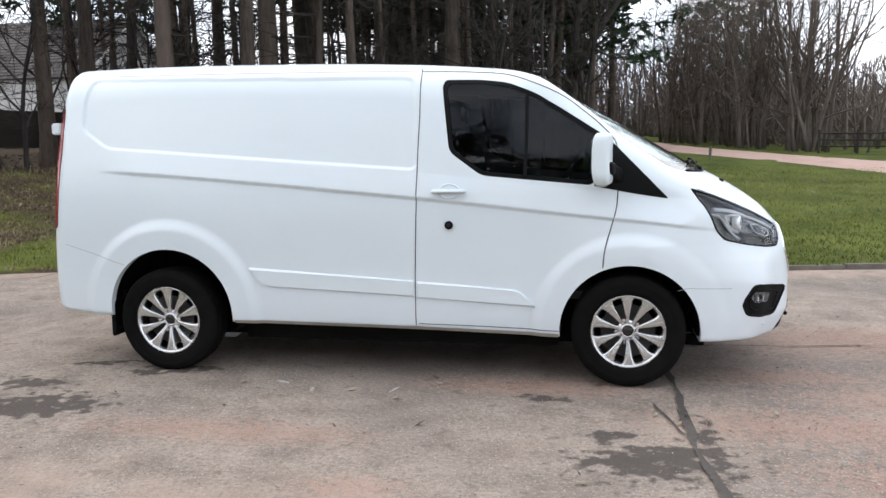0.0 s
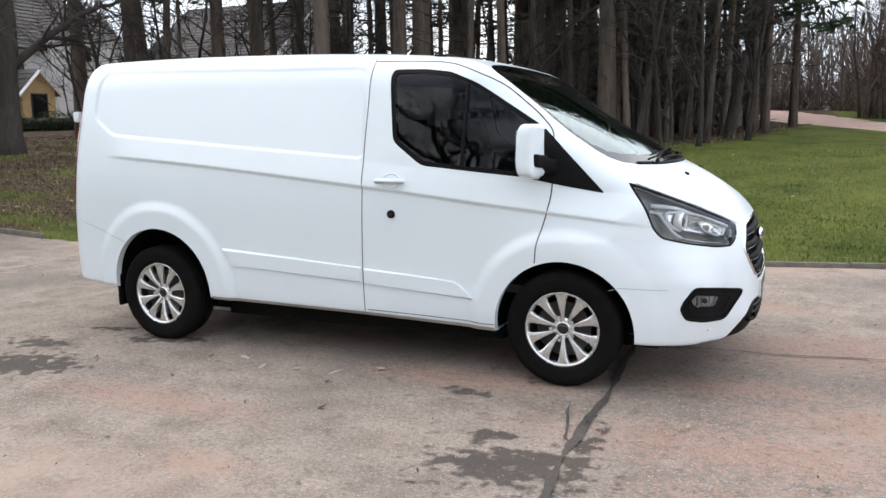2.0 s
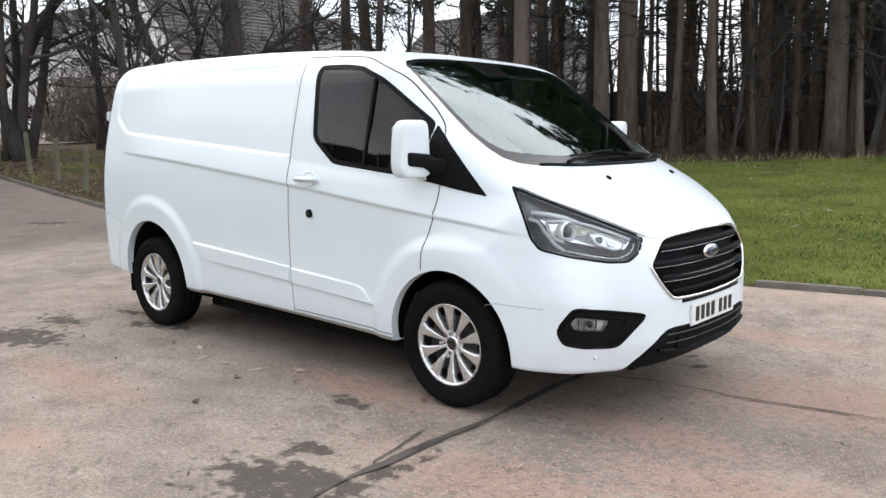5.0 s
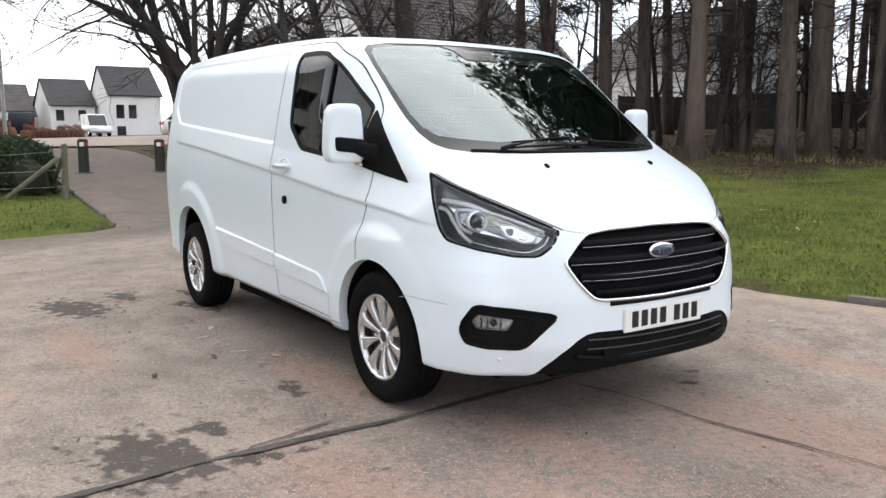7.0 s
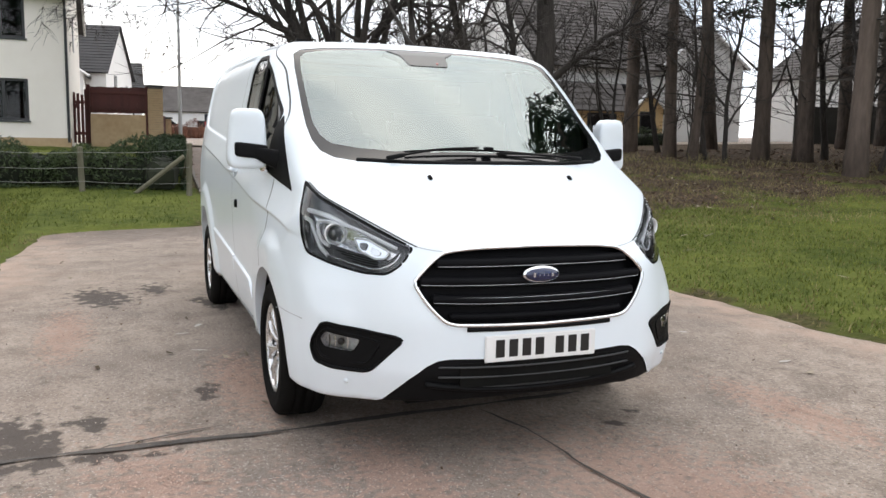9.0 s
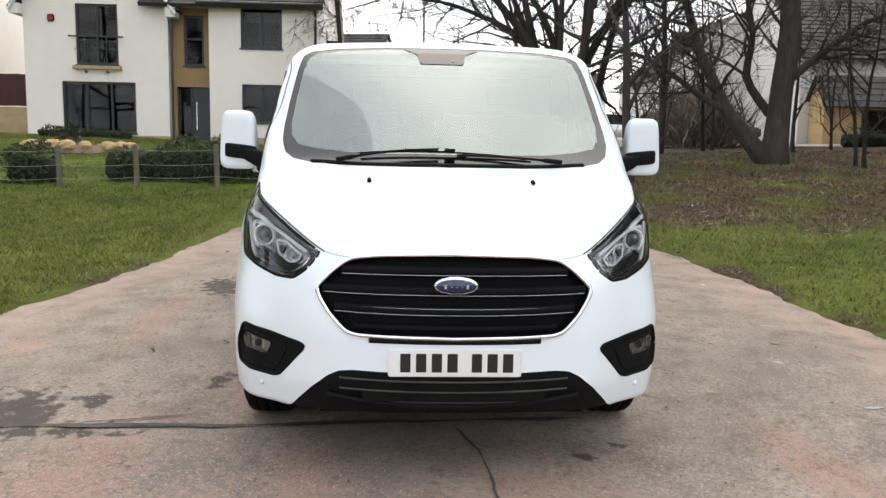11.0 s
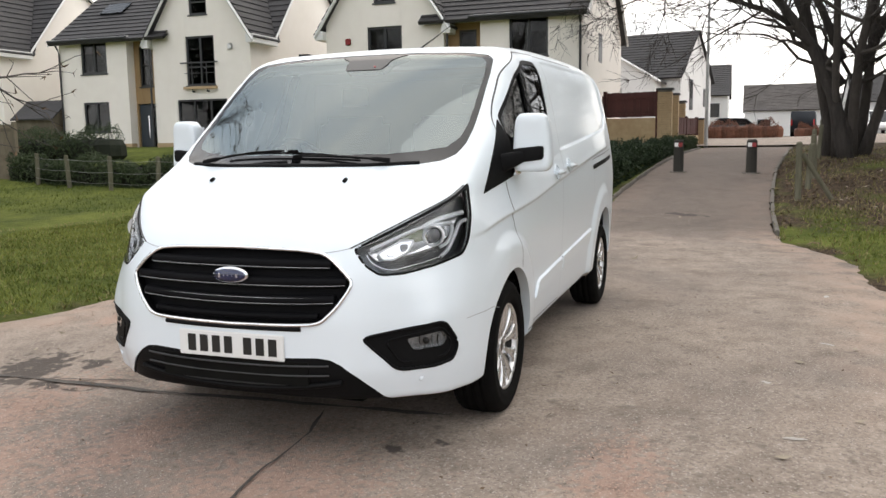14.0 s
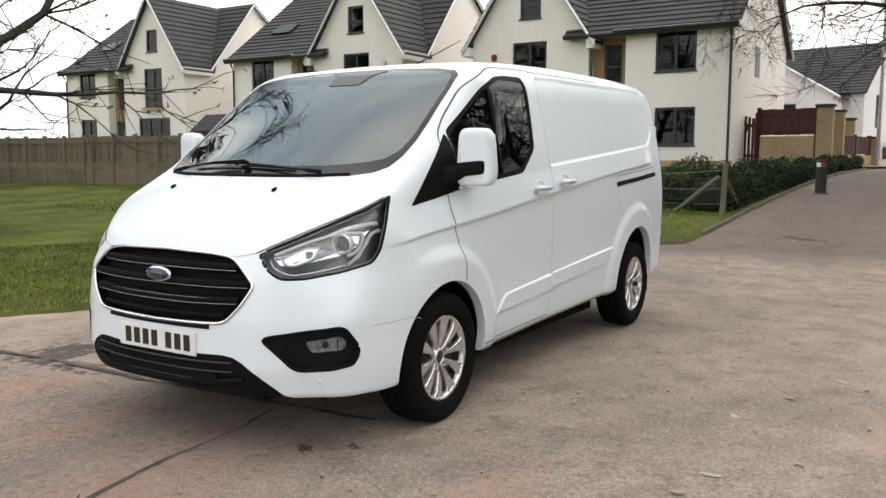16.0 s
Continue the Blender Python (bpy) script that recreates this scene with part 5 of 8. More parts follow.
# number plate: black bars stand for its characters
plate = part("number_plate", box_bm(2.478, 2.49, -0.26, 0.26, 0.463, 0.574, 0.004), PLATEWHITE, van, "white number plate with black characters")
part("plate_holder", box_bm(2.44, 2.4785, -0.25, 0.25, 0.468, 0.57, 0.004), BLACK, plate)
for yy in (-0.193, -0.132, -0.071, -0.010, 0.085, 0.146, 0.207):
    part("character_bar", box_bm(2.489, 2.4915, yy - 0.020, yy + 0.020, 0.482, 0.556), PLATEBLACK, plate)

# bonnet jets, wipers, cowl, aerial, roof beacon base
for sd in (1, -1):
    bm = bmesh.new()
    add_box(bm, -0.016, 0.016, -0.009, 0.009, -0.002, 0.012, 0.004)
    o = part("washer_jet", bm, BLACK, van, "small black washer jet", True)
    a, _ = laid("screen", [(0.352, 0.870 * 2.052 - 0.493 * 1.19)])
    o.matrix_local = Matrix.Translation((a[0][0], sd * a[0][1], a[0][2])) @ pose(0, 0, 0, 0, 25, 0)


def on_screen(pts, lift):
    """Points (y, q) just above the windscreen."""
    pts = np.array(pts, float)
    a, _ = laid("screen", np.stack([np.abs(pts[:, 0]), pts[:, 1]], -1), -lift)
    a[:, 1] *= np.where(pts[:, 0] < 0, -1, 1)
    return a


cowl = arc([(-0.62, 0.955), (-0.4, 1.045), (-0.2, 1.083), (0.0, 1.094), (0.2, 1.083), (0.4, 1.045), (0.62, 0.955)], 40)
v, q = tube(on_screen(cowl, 0.0), 0.012, 8, flat=1.0)
mesh_ob("cowl", v, q, BLACK, van, "black plastic scuttle under the windscreen", True)
for blade, arm in ((((-0.40, 0.965), (0.0, 0.995), (0.34, 1.01)), ((-0.50, 1.03), (-0.30, 1.0), (-0.05, 0.993))), (((-0.32, 1.03), (0.05, 1.045), (0.36, 1.03)), ((0.50, 1.02), (0.34, 1.03), (0.05, 1.043)))):
    v, q = tube(on_screen(arc(blade, 24), 0.014), 0.0055, 6)
    w = mesh_ob("wiper", v, q, BLACK, van, "black wiper", True)
    v, q = tube(on_screen(arc(arm, 20), 0.028), [0.011] * 4 + [0.0055] * 16, 8)
    mesh_ob("wiper_arm", v, q, BLACK, w, "black wiper arm", True)
    part("wiper_clip", box_bm(-0.014, 0.014, -0.024, 0.024, -0.007, 0.007, 0.004, m=Matrix.Translation(on_screen([blade[1]], 0.026)[0])), BLACK, w)
bm = bmesh.new()
add_box(bm, -0.07, 0.07, -0.05, 0.05, 0.0, 0.05, 0.018)
for v in bm.verts:
    if v.co.z > 0.025:
        v.co.x = v.co.x * 0.75 - 0.015
o = part("roof_aerial_base", bm, BLACK, van, "black roof aerial housing", True)
o.location = (0.62, -0.62, float(TOP(0.62)) - 0.055)
v, q = tube([(0.55, 0.12, 1.92), (0.30, 0.14, 2.02), (-0.02, 0.16, 2.15)], [0.006, 0.004, 0.002], 6)
mesh_ob("aerial", v, q, BLACK, van, "thin black aerial")
# rear door hinges
for zz in (1.585, 0.815):
    part("door_hinge", box_bm(-2.29, -2.22, -0.835, -0.79, zz - 0.038, zz + 0.038, 0.008), PAINT, van, "white rear door hinge")
    part("door_hinge", box_bm(-2.29, -2.22, 0.79, 0.835, zz - 0.038, zz + 0.038, 0.008), PAINT, van, "white rear door hinge")
# mirror camera pod behind the screen
pod = on_screen(rounded([(-0.21, -0.13), (0.21, -0.13), (0.135, -0.06), (0.115, 0.065), (-0.115, 0.065), (-0.135, -0.06)], 0.02), 0.0015)
back = pod + np.array([-0.06, 0, -0.03])
n = len(pod)
pod = mesh_ob("sensor_pod", np.concatenate([pod, back]), [tuple(range(n))[::-1], tuple(range(n, 2 * n))] + [(i, (i + 1) % n, n + (i + 1) % n, n + i) for i in range(n)], FRIT, van, "dark sensor pod at the top of the windscreen")
part("sensor_eye", cyl_bm(0.006, 0.006, -0.004, 0.004, 12, m=Matrix.Translation(on_screen([(0.06, 0.03)], 0.001)[0]) @ pose(0, 0, 0, 0, 30, 0)), REDLENS, pod, "small reddish sensor window")

# cabin: dashboard, bulkhead, seats, steering wheel, roof lining
prof = [(1.76, 1.10), (1.70, 1.18), (1.45, 1.20), (1.22, 1.18), (1.12, 1.12), (1.10, 0.9), (1.25, 0.7), (1.76, 0.7)]
part("dashboard", prism_bm(prof, "y", -0.62, 0.62), TRIM, van, "dark grey dashboard")
part("bulkhead", box_bm(0.26, 0.29, -0.74, 0.74, 0.5, 1.76, 0.0), LINER, van, "grey steel bulkhead")
part("cab_floor", box_bm(0.2, 1.3, -0.80, 0.80, 0.5, 0.55), TRIM, van)
part("roof_lining", prism_bm([(0.22, 1.86), (0.75, 1.84), (0.95, 1.79), (0.95, 1.775), (0.75, 1.81), (0.22, 1.83)], "y", -0.66, 0.66), LINER, van, "pale roof lining")
for yc, wd in ((-0.43, 0.25), (0.42, 0.42)):
    bm = bmesh.new()
    add_box(bm, 0.42, 0.95, yc - wd, yc + wd, 0.78, 0.95, 0.05)
    seat = part("seat", bm, CLOTH, van, "dark cloth seat", True)
    part("backrest", box_bm(-0.07, 0.07, yc - wd, yc + wd, 0, 0.62, 0.05, m=pose(0.40, 0, 0.92, 0, -10, 0)), CLOTH, seat, smooth=True)
    part("headrest", box_bm(-0.05, 0.05, yc - 0.13, yc + 0.13, 0, 0.2, 0.04, m=pose(0.27, 0, 1.56, 0, -8, 0)), CLOTH, seat, smooth=True)
v, q = lathe([(0.19 + 0.015 * math.cos(t), 0.015 * math.sin(t)) for t in np.linspace(0, 2 * np.pi, 9)[:-1]], 36, True)
wheel = mesh_ob("steering_wheel", v, q, TRIM, van, "dark steering wheel", True)
wheel.matrix_local = pose(1.08, -0.42, 1.22, 0, -58, 0) @ pose(0, 0, 0, 90, 0, 0)
part("boss", box_bm(-0.19, 0.19, -0.03, 0.02, -0.05, 0.05, 0.02), TRIM, wheel, smooth=True)


# ---- houses ----
RENDER = mat("cream_render", (0.79, 0.745, 0.68), (0.85, 0.81, 0.75), 3, 0.92, bump=0.002, bscale=220, big=0.7)
RENDERW = mat("white_render", (0.66, 0.65, 0.63), (0.74, 0.73, 0.71), 3, 0.92, bump=0.002, bscale=220, big=0.7)
ROOFTILE = mat("dark_roof_tiles", (0.018, 0.018, 0.020), (0.046, 0.044, 0.046), 7, 0.7, bump=0.003, bscale=60, rvar=0.2)
ROOFGREY = mat("brown_grey_roof_tiles", (0.055, 0.048, 0.045), (0.10, 0.09, 0.085), 7, 0.8, bump=0.003, bscale=60)
BUFF = mat("buff_brick", (0.36, 0.25, 0.14), (0.48, 0.36, 0.22), 9, 0.9, bump=0.003, bscale=60)
YELLOWBRICK = mat("yellow_brick", (0.44, 0.30, 0.14), (0.55, 0.40, 0.21), 9, 0.9, bump=0.003, bscale=60)
FRAME = mat("anthracite_window_frame", (0.022, 0.024, 0.027), (0.03, 0.032, 0.035), 20, 0.45)
WHITETRIM = mat("white_fascia", (0.70, 0.70, 0.69), (0.76, 0.76, 0.75), 8, 0.5)
TIMBER = mat("oak_cladding", (0.26, 0.165, 0.075), (0.36, 0.24, 0.12), 14, 0.7, bump=0.002, bscale=50, stretch=(1, 1, 0.2))
DOORBLUE = mat("slate_blue_door", (0.028, 0.038, 0.05), (0.036, 0.047, 0.06), 12, 0.45)
HOUSEGLASS = pane("house_window_glass", (0.27, 0.29, 0.30), 1.38)
# back panel behind the panes; the unlit room is painted as dark colour
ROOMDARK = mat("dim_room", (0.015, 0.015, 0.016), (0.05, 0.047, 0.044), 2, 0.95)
BLIND = mat("pale_blind", (0.52, 0.50, 0.46), (0.60, 0.58, 0.54), 10, 0.9)
REDFENCE = mat("dark_red_stained_boards", (0.045, 0.012, 0.010), (0.075, 0.02, 0.017), 12, 0.75, island=0.5)
FENCEWOOD = mat("weathered_fence_boards", (0.10, 0.083, 0.058), (0.19, 0.16, 0.115), 8, 0.9, bump=0.003, bscale=50, island=0.6, stretch=(1, 1, 0.2))
POSTWOOD = mat("grey_green_post", (0.085, 0.080, 0.050), (0.18, 0.168, 0.12), 10, 0.9, bump=0.006, bscale=40, stretch=(1, 1, 0.2))
BOLLARDWOOD = mat("dark_bollard_timber", (0.016, 0.015, 0.012), (0.042, 0.038, 0.030), 10, 0.85, bump=0.006, bscale=40, stretch=(1, 1, 0.2))
WIRE = mat("galvanised_wire", (0.25, 0.25, 0.24), None, 10, 0.5, metal=0.8)
LAMPGREY = mat("galvanised_lamp_column", (0.38, 0.39, 0.39), (0.46, 0.47, 0.47), 6, 0.5, metal=0.3)
REDBAND = mat("red_reflective_band", (0.24, 0.014, 0.016), None, 10, 0.4)


def wall_bm(y0, y1, z0, z1, holes, x0, x1, m=1, bm=None):
    """A wall along y with rectangular openings right through it, as one closed shell."""
    bm = bm or bmesh.new()
    ys = sorted({y0, y1, *[v for h in holes for v in h[:2] if y0 < v < y1]})
    zs = sorted({z0, z1, *[v for h in holes for v in h[2:] if z0 < v < z1]})
    verts = {}

    def at(i, j, x):
        if (i, j, x) not in verts:
            verts[i, j, x] = bm.verts.new((x, m * ys[i], zs[j]))
        return verts[i, j, x]

    def solid(i, j):
        if not (0 <= i < len(ys) - 1 and 0 <= j < len(zs) - 1):
            return False
        cy, cz = (ys[i] + ys[i + 1]) / 2, (zs[j] + zs[j + 1]) / 2
        return not any(h[0] < cy < h[1] and h[2] < cz < h[3] for h in holes)
    for i in range(len(ys) - 1):
        for j in range(len(zs) - 1):
            if not solid(i, j):
                continue
            for x in (x0, x1):
                bm.faces.new([at(p, q, x) for p, q in ((i, j), (i + 1, j), (i + 1, j + 1), (i, j + 1))])
            for di, dj, p, q in ((-1, 0, (i, j), (i, j + 1)), (1, 0, (i + 1, j), (i + 1, j + 1)), (0, -1, (i, j), (i + 1, j)), (0, 1, (i, j + 1), (i + 1, j + 1))):
                if not solid(i + di, j + dj):
                    bm.faces.new([at(*p, x0), at(*q, x0), at(*q, x1), at(*p, x1)])
    return bm


def window_part(parent, x, y0, y1, z0, z1, lights, rail=None, m=1, blind=0.3):
    """A framed window set 9 cm back from the wall's face, with a pane for each light, a sill and a blind."""
    a, b = min(m * y0, m * y1), max(m * y0, m * y1)
    t = 0.07
    w = part("window", box_bm(x - 0.14, x - 0.05, a, b, z0, z0 + t), FRAME, parent, "dark grey framed window")
    part("head", box_bm(x - 0.14, x - 0.05, a, b, z1 - t, z1), FRAME, w)
    cuts = np.linspace(a, b, lights + 1)
    for i, c in enumerate(cuts):
        lo = c if i == 0 else (c - t if i == lights else c - t / 2)
        part("stile", box_bm(x - 0.145, x - 0.048, lo, lo + t, z0 + t, z1 - t), FRAME, w)
    if rail:
        part("rail", box_bm(x - 0.142, x - 0.049, a + t, b - t, rail, rail + 0.05), FRAME, w)
    for c, d in zip(cuts, cuts[1:]):
        part("pane", box_bm(x - 0.10, x - 0.092, c + 0.03, d - 0.03, z0 + 0.03, z1 - 0.03), HOUSEGLASS, w)
    part("sill", box_bm(x - 0.1, x + 0.04, a - 0.04, b + 0.04, z0 - 0.05, z0 - 0.002), FRAME, w)
    if blind:
        part("blind", box_bm(x - 0.19, x - 0.17, a + 0.03, b - 0.03, z1 - blind * (z1 - z0), z1 - 0.02), BLIND, w, "pale window blind")
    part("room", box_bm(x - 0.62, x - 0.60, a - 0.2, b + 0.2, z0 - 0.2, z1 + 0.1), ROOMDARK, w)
    return w


def tiled(name, e0, e1, r0, r1, parent, material=ROOFTILE, course=0.3, thick=0.035):
    """A roof slope from its eave line e0-e1 to its ridge line r0-r1, in overlapping courses."""
    e0, e1, r0, r1 = (np.array(p, float) for p in (e0, e1, r0, r1))
    nrm = np.cross(e1 - e0, r0 - e0)
    nrm /= np.linalg.norm(nrm)
    if nrm[2] < 0:
        nrm = -nrm
    n = max(2, int(np.linalg.norm((r0 + r1 - e0 - e1) / 2) / course))
    v, q = [], []
    for i in range(n + 1):
        a, b = e0 + (r0 - e0) * i / n, e1 + (r1 - e1) * i / n
        low, high = (-0.06 if i == 0 else 0.03), (0.03 if i == n else thick + 0.03)
        v += [a + nrm * low, b + nrm * low, a + nrm * high, b + nrm * high]
        k = 4 * i
        q.append((k, k + 1, k + 3, k + 2))
        if i < n:
            q.append((k + 2, k + 3, k + 5, k + 4))
    k = len(v) - 4
    q.append((0, k, k + 1, 1))
    return mesh_ob(name, v, q, material, parent, "dark interlocking roof tiles")


def estate_house(px, gy, z0, m, label):
    """Two-and-a-half storey house: gabled wing, recessed oak-clad entrance and a two-storey block, facing +x."""
    h = thing("house", pose(px, gy, z0), label, "house", "estate houses")
    E, D = 4.35, 8.6
    g0, g1, r1, b1 = -2.2, 2.17, 3.42, 6.77
    gh = [(-0.63, 0.65, 2.28, 4.12), (-1.1, 1.14, 0.2, 1.76), (-0.37, 0.42, 4.9, 5.95)]
    bm = wall_bm(g0, g1, 0.12, E, gh[:2], -0.3, 0, m)
    part("wall", bm, RENDER, h, "smooth cream render")
    # gable top with its small window
    apex = 7.55
    bm = wall_bm(-0.62, 0.62, E, 6.0, [gh[2]], -0.3, 0, m)
    s = (apex - E) / (g1 - g0) * 2
    mid = (g0 + g1) / 2
    for sg in (-1, 1):
        poly = [(m * (mid + sg * 0.62 if sg > 0 else -0.62), E), (m * (g1 if sg > 0 else g0), E), (m * (0.62 if sg > 0 else -0.62), apex - s * abs((0.62 if sg > 0 else -0.62) - mid))]
        prism_bm(poly, "x", -0.3, 0, bm)
    zz = [apex - s * abs(v - mid) for v in (-0.62, 0.62)]
    prism_bm([(m * -0.62, 6.0), (m * 0.62, 6.0), (m * 0.62, zz[1]), (m * mid, apex), (m * -0.62, zz[0])], "x", -0.3, 0, bm)
    part("gable", bm, RENDER, h, "cream rendered gable")
    bh = [(4.4, 5.68, 2.9, 4.14), (4.42, 5.7, 0.6, 1.78)]
    part("wall", wall_bm(r1, b1, 0.12, E, bh, -0.3, 0, m), RENDER, h, "smooth cream render")
    rh = [(2.55, 3.17, 2.35, 3.9), (2.3, 3.36, -0.1, 1.68)]
    part("cladding", wall_bm(g1, r1, -0.1, E, rh, -0.62, -0.42, m), TIMBER, h, "oak-coloured recessed cladding")
    part("base_course", wall_bm(g0 - 0.012, g1 + 0.012, -0.4, 0.12, [], -0.3, 0.012, m), BUFF, h, "buff brick base course")
    part("base_course", wall_bm(r1 - 0.012, b1 + 0.012, -0.4, 0.12, [], -0.3, 0.012, m), BUFF, h, "buff brick base course")
    # returns, side and back walls
    for yy in (g1, r1):
        o = -0.15 if yy == g1 else 0.15
        part("return_wall", box_bm(-0.6, -0.3, min(m * yy, m * (yy + o)), max(m * yy, m * (yy + o)), -0.3, E), RENDER, h)
    ends = ((g0, g0 + 0.3), (b1 - 0.3, b1))
    for a, b in ends:
        part("side_wall", box_bm(-D, -0.3, min(m * a, m * b), max(m * a, m * b), -0.4, E), RENDER, h, "smooth cream render")
    part("back_wall", box_bm(-D - 0.3, -D, min(m * g0, m * b1), max(m * g0, m * b1), -0.4, E), RENDER, h)
    rz = E + 3.25
    for a, b in ends:
        bm = prism_bm([(-D - 0.3, E), (0 if a > 0 else -1.7, E), (-D / 2 - 0.15, rz)], "y", min(m * a, m * b), max(m * a, m * b))
        part("side_gable", bm, RENDER, h, "cream rendered side gable")
    for k, (za, zb) in enumerate(((0.6, 1.5), (2.9, 3.9))):
        part("side_window", box_bm(-3.9, -3.2, m * b1 - 0.02, m * b1 + 0.015, za, zb), FRAME, h, "small side window")
    # roofs: main ridge along y, wing ridge along x
    o = 0.22
    xm = -D / 2 - 0.15
    f = (rz - E) / (-xm)
    ea = (0.35, E - 0.35 * f)
    ebk = (-D - 0.65, E - 0.35 * f)
    ya, yb = m * (g0 - o), m * (b1 + o)
    tiled("roof", (ea[0], m * (mid + 1.4), ea[1]), (ea[0], yb, ea[1]), (xm, m * (mid + 1.4), rz), (xm, yb, rz), h)
    tiled("roof", (ebk[0], ya, ebk[1]), (ebk[0], yb, ebk[1]), (xm, ya, rz), (xm, yb, rz), h)
    back = (rz - E) / (-1.7 - xm)
    eb = (-1.42, E - 0.28 * back)
    tiled("roof", (eb[0], m * (g0 - o), eb[1]), (eb[0], m * (mid + 1.0), eb[1]), (xm, m * (g0 - o), rz), (xm, m * (mid + 1.0), rz), h)
    for sg, edge in ((-1, g0 - 0.3), (1, g1 + 0.3)):
        ez = apex - s * abs(edge - mid)
        tiled("roof", (0.3, m * edge, ez), (-1.6 if sg < 0 else xm - 0.4, m * edge, ez), (0.3, m * mid, apex), (xm - 0.4, m * mid, apex), h)
        part("eave_box", box_bm(-1.5 if sg < 0 else -0.3, 0.28, min(m * edge, m * (edge - 0.3 * sg)), max(m * edge, m * (edge - 0.3 * sg)), ez - 0.16, ez + 0.14), WHITETRIM, h, "white boxed eave")
        # white barge board
        v, q = tube([(0.31, m * edge, ez - 0.08), (0.31, m * mid, apex - 0.08)], 0.055, 4)
        mesh_ob("bargeboard", v, q, WHITETRIM, h, "white bargeboard")
    part("fascia", box_bm(0.0, 0.30, min(m * (r1 - 0.3), m * (b1 + o)), max(m * (r1 - 0.3), m * (b1 + o)), E - 0.26, E - 0.08), WHITETRIM, h, "white soffit and fascia")
    part("soffit", box_bm(-0.6, 0.2, min(m * g1, m * r1), max(m * g1, m * r1), E - 0.22, E - 0.1), WHITETRIM, h, "white soffit")
    gut = cyl_bm(0.055, 0.055, 0, abs(b1 + o - r1 + 0.3), 8, m=pose(0.36, min(m * (r1 - 0.3), m * (b1 + o)), E - 0.15, -90))
    part("gutter", gut, FRAME, h, "black gutter")
    for yy in (b1 - 0.05, g1 + 0.12):
        v, q = tube([(0.34, m * yy, E - 0.15), (0.12, m * yy, E - 0.45), (0.06, m * yy, E - 0.6), (0.06, m * yy, 0.0)], 0.038, 8)
        mesh_ob("downpipe", v, q, FRAME, h, "black downpipe")
    for yy, front in ((g0 - o, eb), (b1 + o, ea)):
        for xe, ze in (front, ebk):
            v, q = tube([(xe, m * yy, ze - 0.06), (xm, m * yy, rz - 0.06)], 0.05, 4)
            mesh_ob("verge", v, q, WHITETRIM, h, "white verge board")
    part("skylight", box_bm(-0.4, 0.4, -0.55, 0.55, 0.05, 0.13, m=Matrix.Translation((-1.7, m * 5.2, E + 1.7 * f)) @ pose(0, 0, 0, 0, math.degrees(math.atan(f)), 0)), HOUSEGLASS, h, "roof window")
    # windows and door
    window_part(h, 0, *gh[0], 2, 2.95, m, 0.28)
    window_part(h, 0, *gh[1], 3, None, m, 0.25)
    window_part(h, 0, *gh[2], 1, 5.35, m, 0)
    window_part(h, 0, *bh[0], 2, None, m, 0.35)
    window_part(h, 0, *bh[1], 2, None, m, 0.3)
    window_part(h, -0.42, *rh[0], 1, 3.15, m, 0.3)
    d = part("door", box_bm(-0.56, -0.5, min(m * 2.78, m * 3.34), max(m * 2.78, m * 3.34), -0.08, 1.66, 0.004), DOORBLUE, h, "slate blue front door")
    part("door_handle", box_bm(-0.5, -0.47, m * 2.9 - 0.015, m * 2.9 + 0.015, 0.35, 1.2), CHROME, d, "long steel pull handle")
    part("side_light", box_bm(-0.55, -0.53, min(m * 2.36, m * 2.72), max(m * 2.36, m * 2.72), 0.0, 1.62), HOUSEGLASS, h, "frosted side light")
    part("door_frame", box_bm(-0.57, -0.48, min(m * 2.71, m * 2.77), max(m * 2.71, m * 2.77), -0.1, 1.68), FRAME, h)
    part("curtain", box_bm(-0.26, -0.23, min(m * -1.0, m * -0.72), max(m * -1.0, m * -0.72), 0.28, 1.5), BLIND, h, "pale curtain")
    # steel balcony rail before the french window
    rail = part("balcony_rail", box_bm(0.09, 0.13, min(m * -0.82, m * 0.84), max(m * -0.82, m * 0.84), 3.1, 3.15), FRAME, h, "steel balcony rail")
    for yy in (-0.33, 0.33):
        part("rail_post", box_bm(0.10, 0.125, m * yy - 0.015, m * yy + 0.015, 2.05, 3.1), FRAME, rail)
        part("rail_foot", box_bm(0.0, 0.13, m * yy - 0.03, m * yy + 0.03, 2.02, 2.08, 0.01), FRAME, rail)
    for z in (2.72,):
        part("rail_bar", box_bm(0.10, 0.12, min(m * -0.65, m * 0.67), max(m * -0.65, m * 0.67), z, z + 0.02), FRAME, rail)
    part("balcony_sill", box_bm(-0.02, 0.14, min(m * -0.72, m * 0.74), max(m * -0.72, m * 0.74), 2.14, 2.24), BUFF, h, "buff stone sill")
    part("alarm_box", box_bm(0.0, 0.06, m * -1.35 - 0.11, m * -1.35 + 0.11, 3.55, 3.78, 0.03), REDBAND if m > 0 else WHITETRIM, h, "burglar alarm box")
    return h


estate_house(-21.2, -9.57, 1.11, 1, "cream rendered gabled house with dark tiled roof")
estate_house(-21.75, -17.42, 1.28, -1, "cream rendered gabled house beside red fence")
estate_house(-22.3, -30.15, 1.40, -1, "cream rendered gabled house behind timber fence")


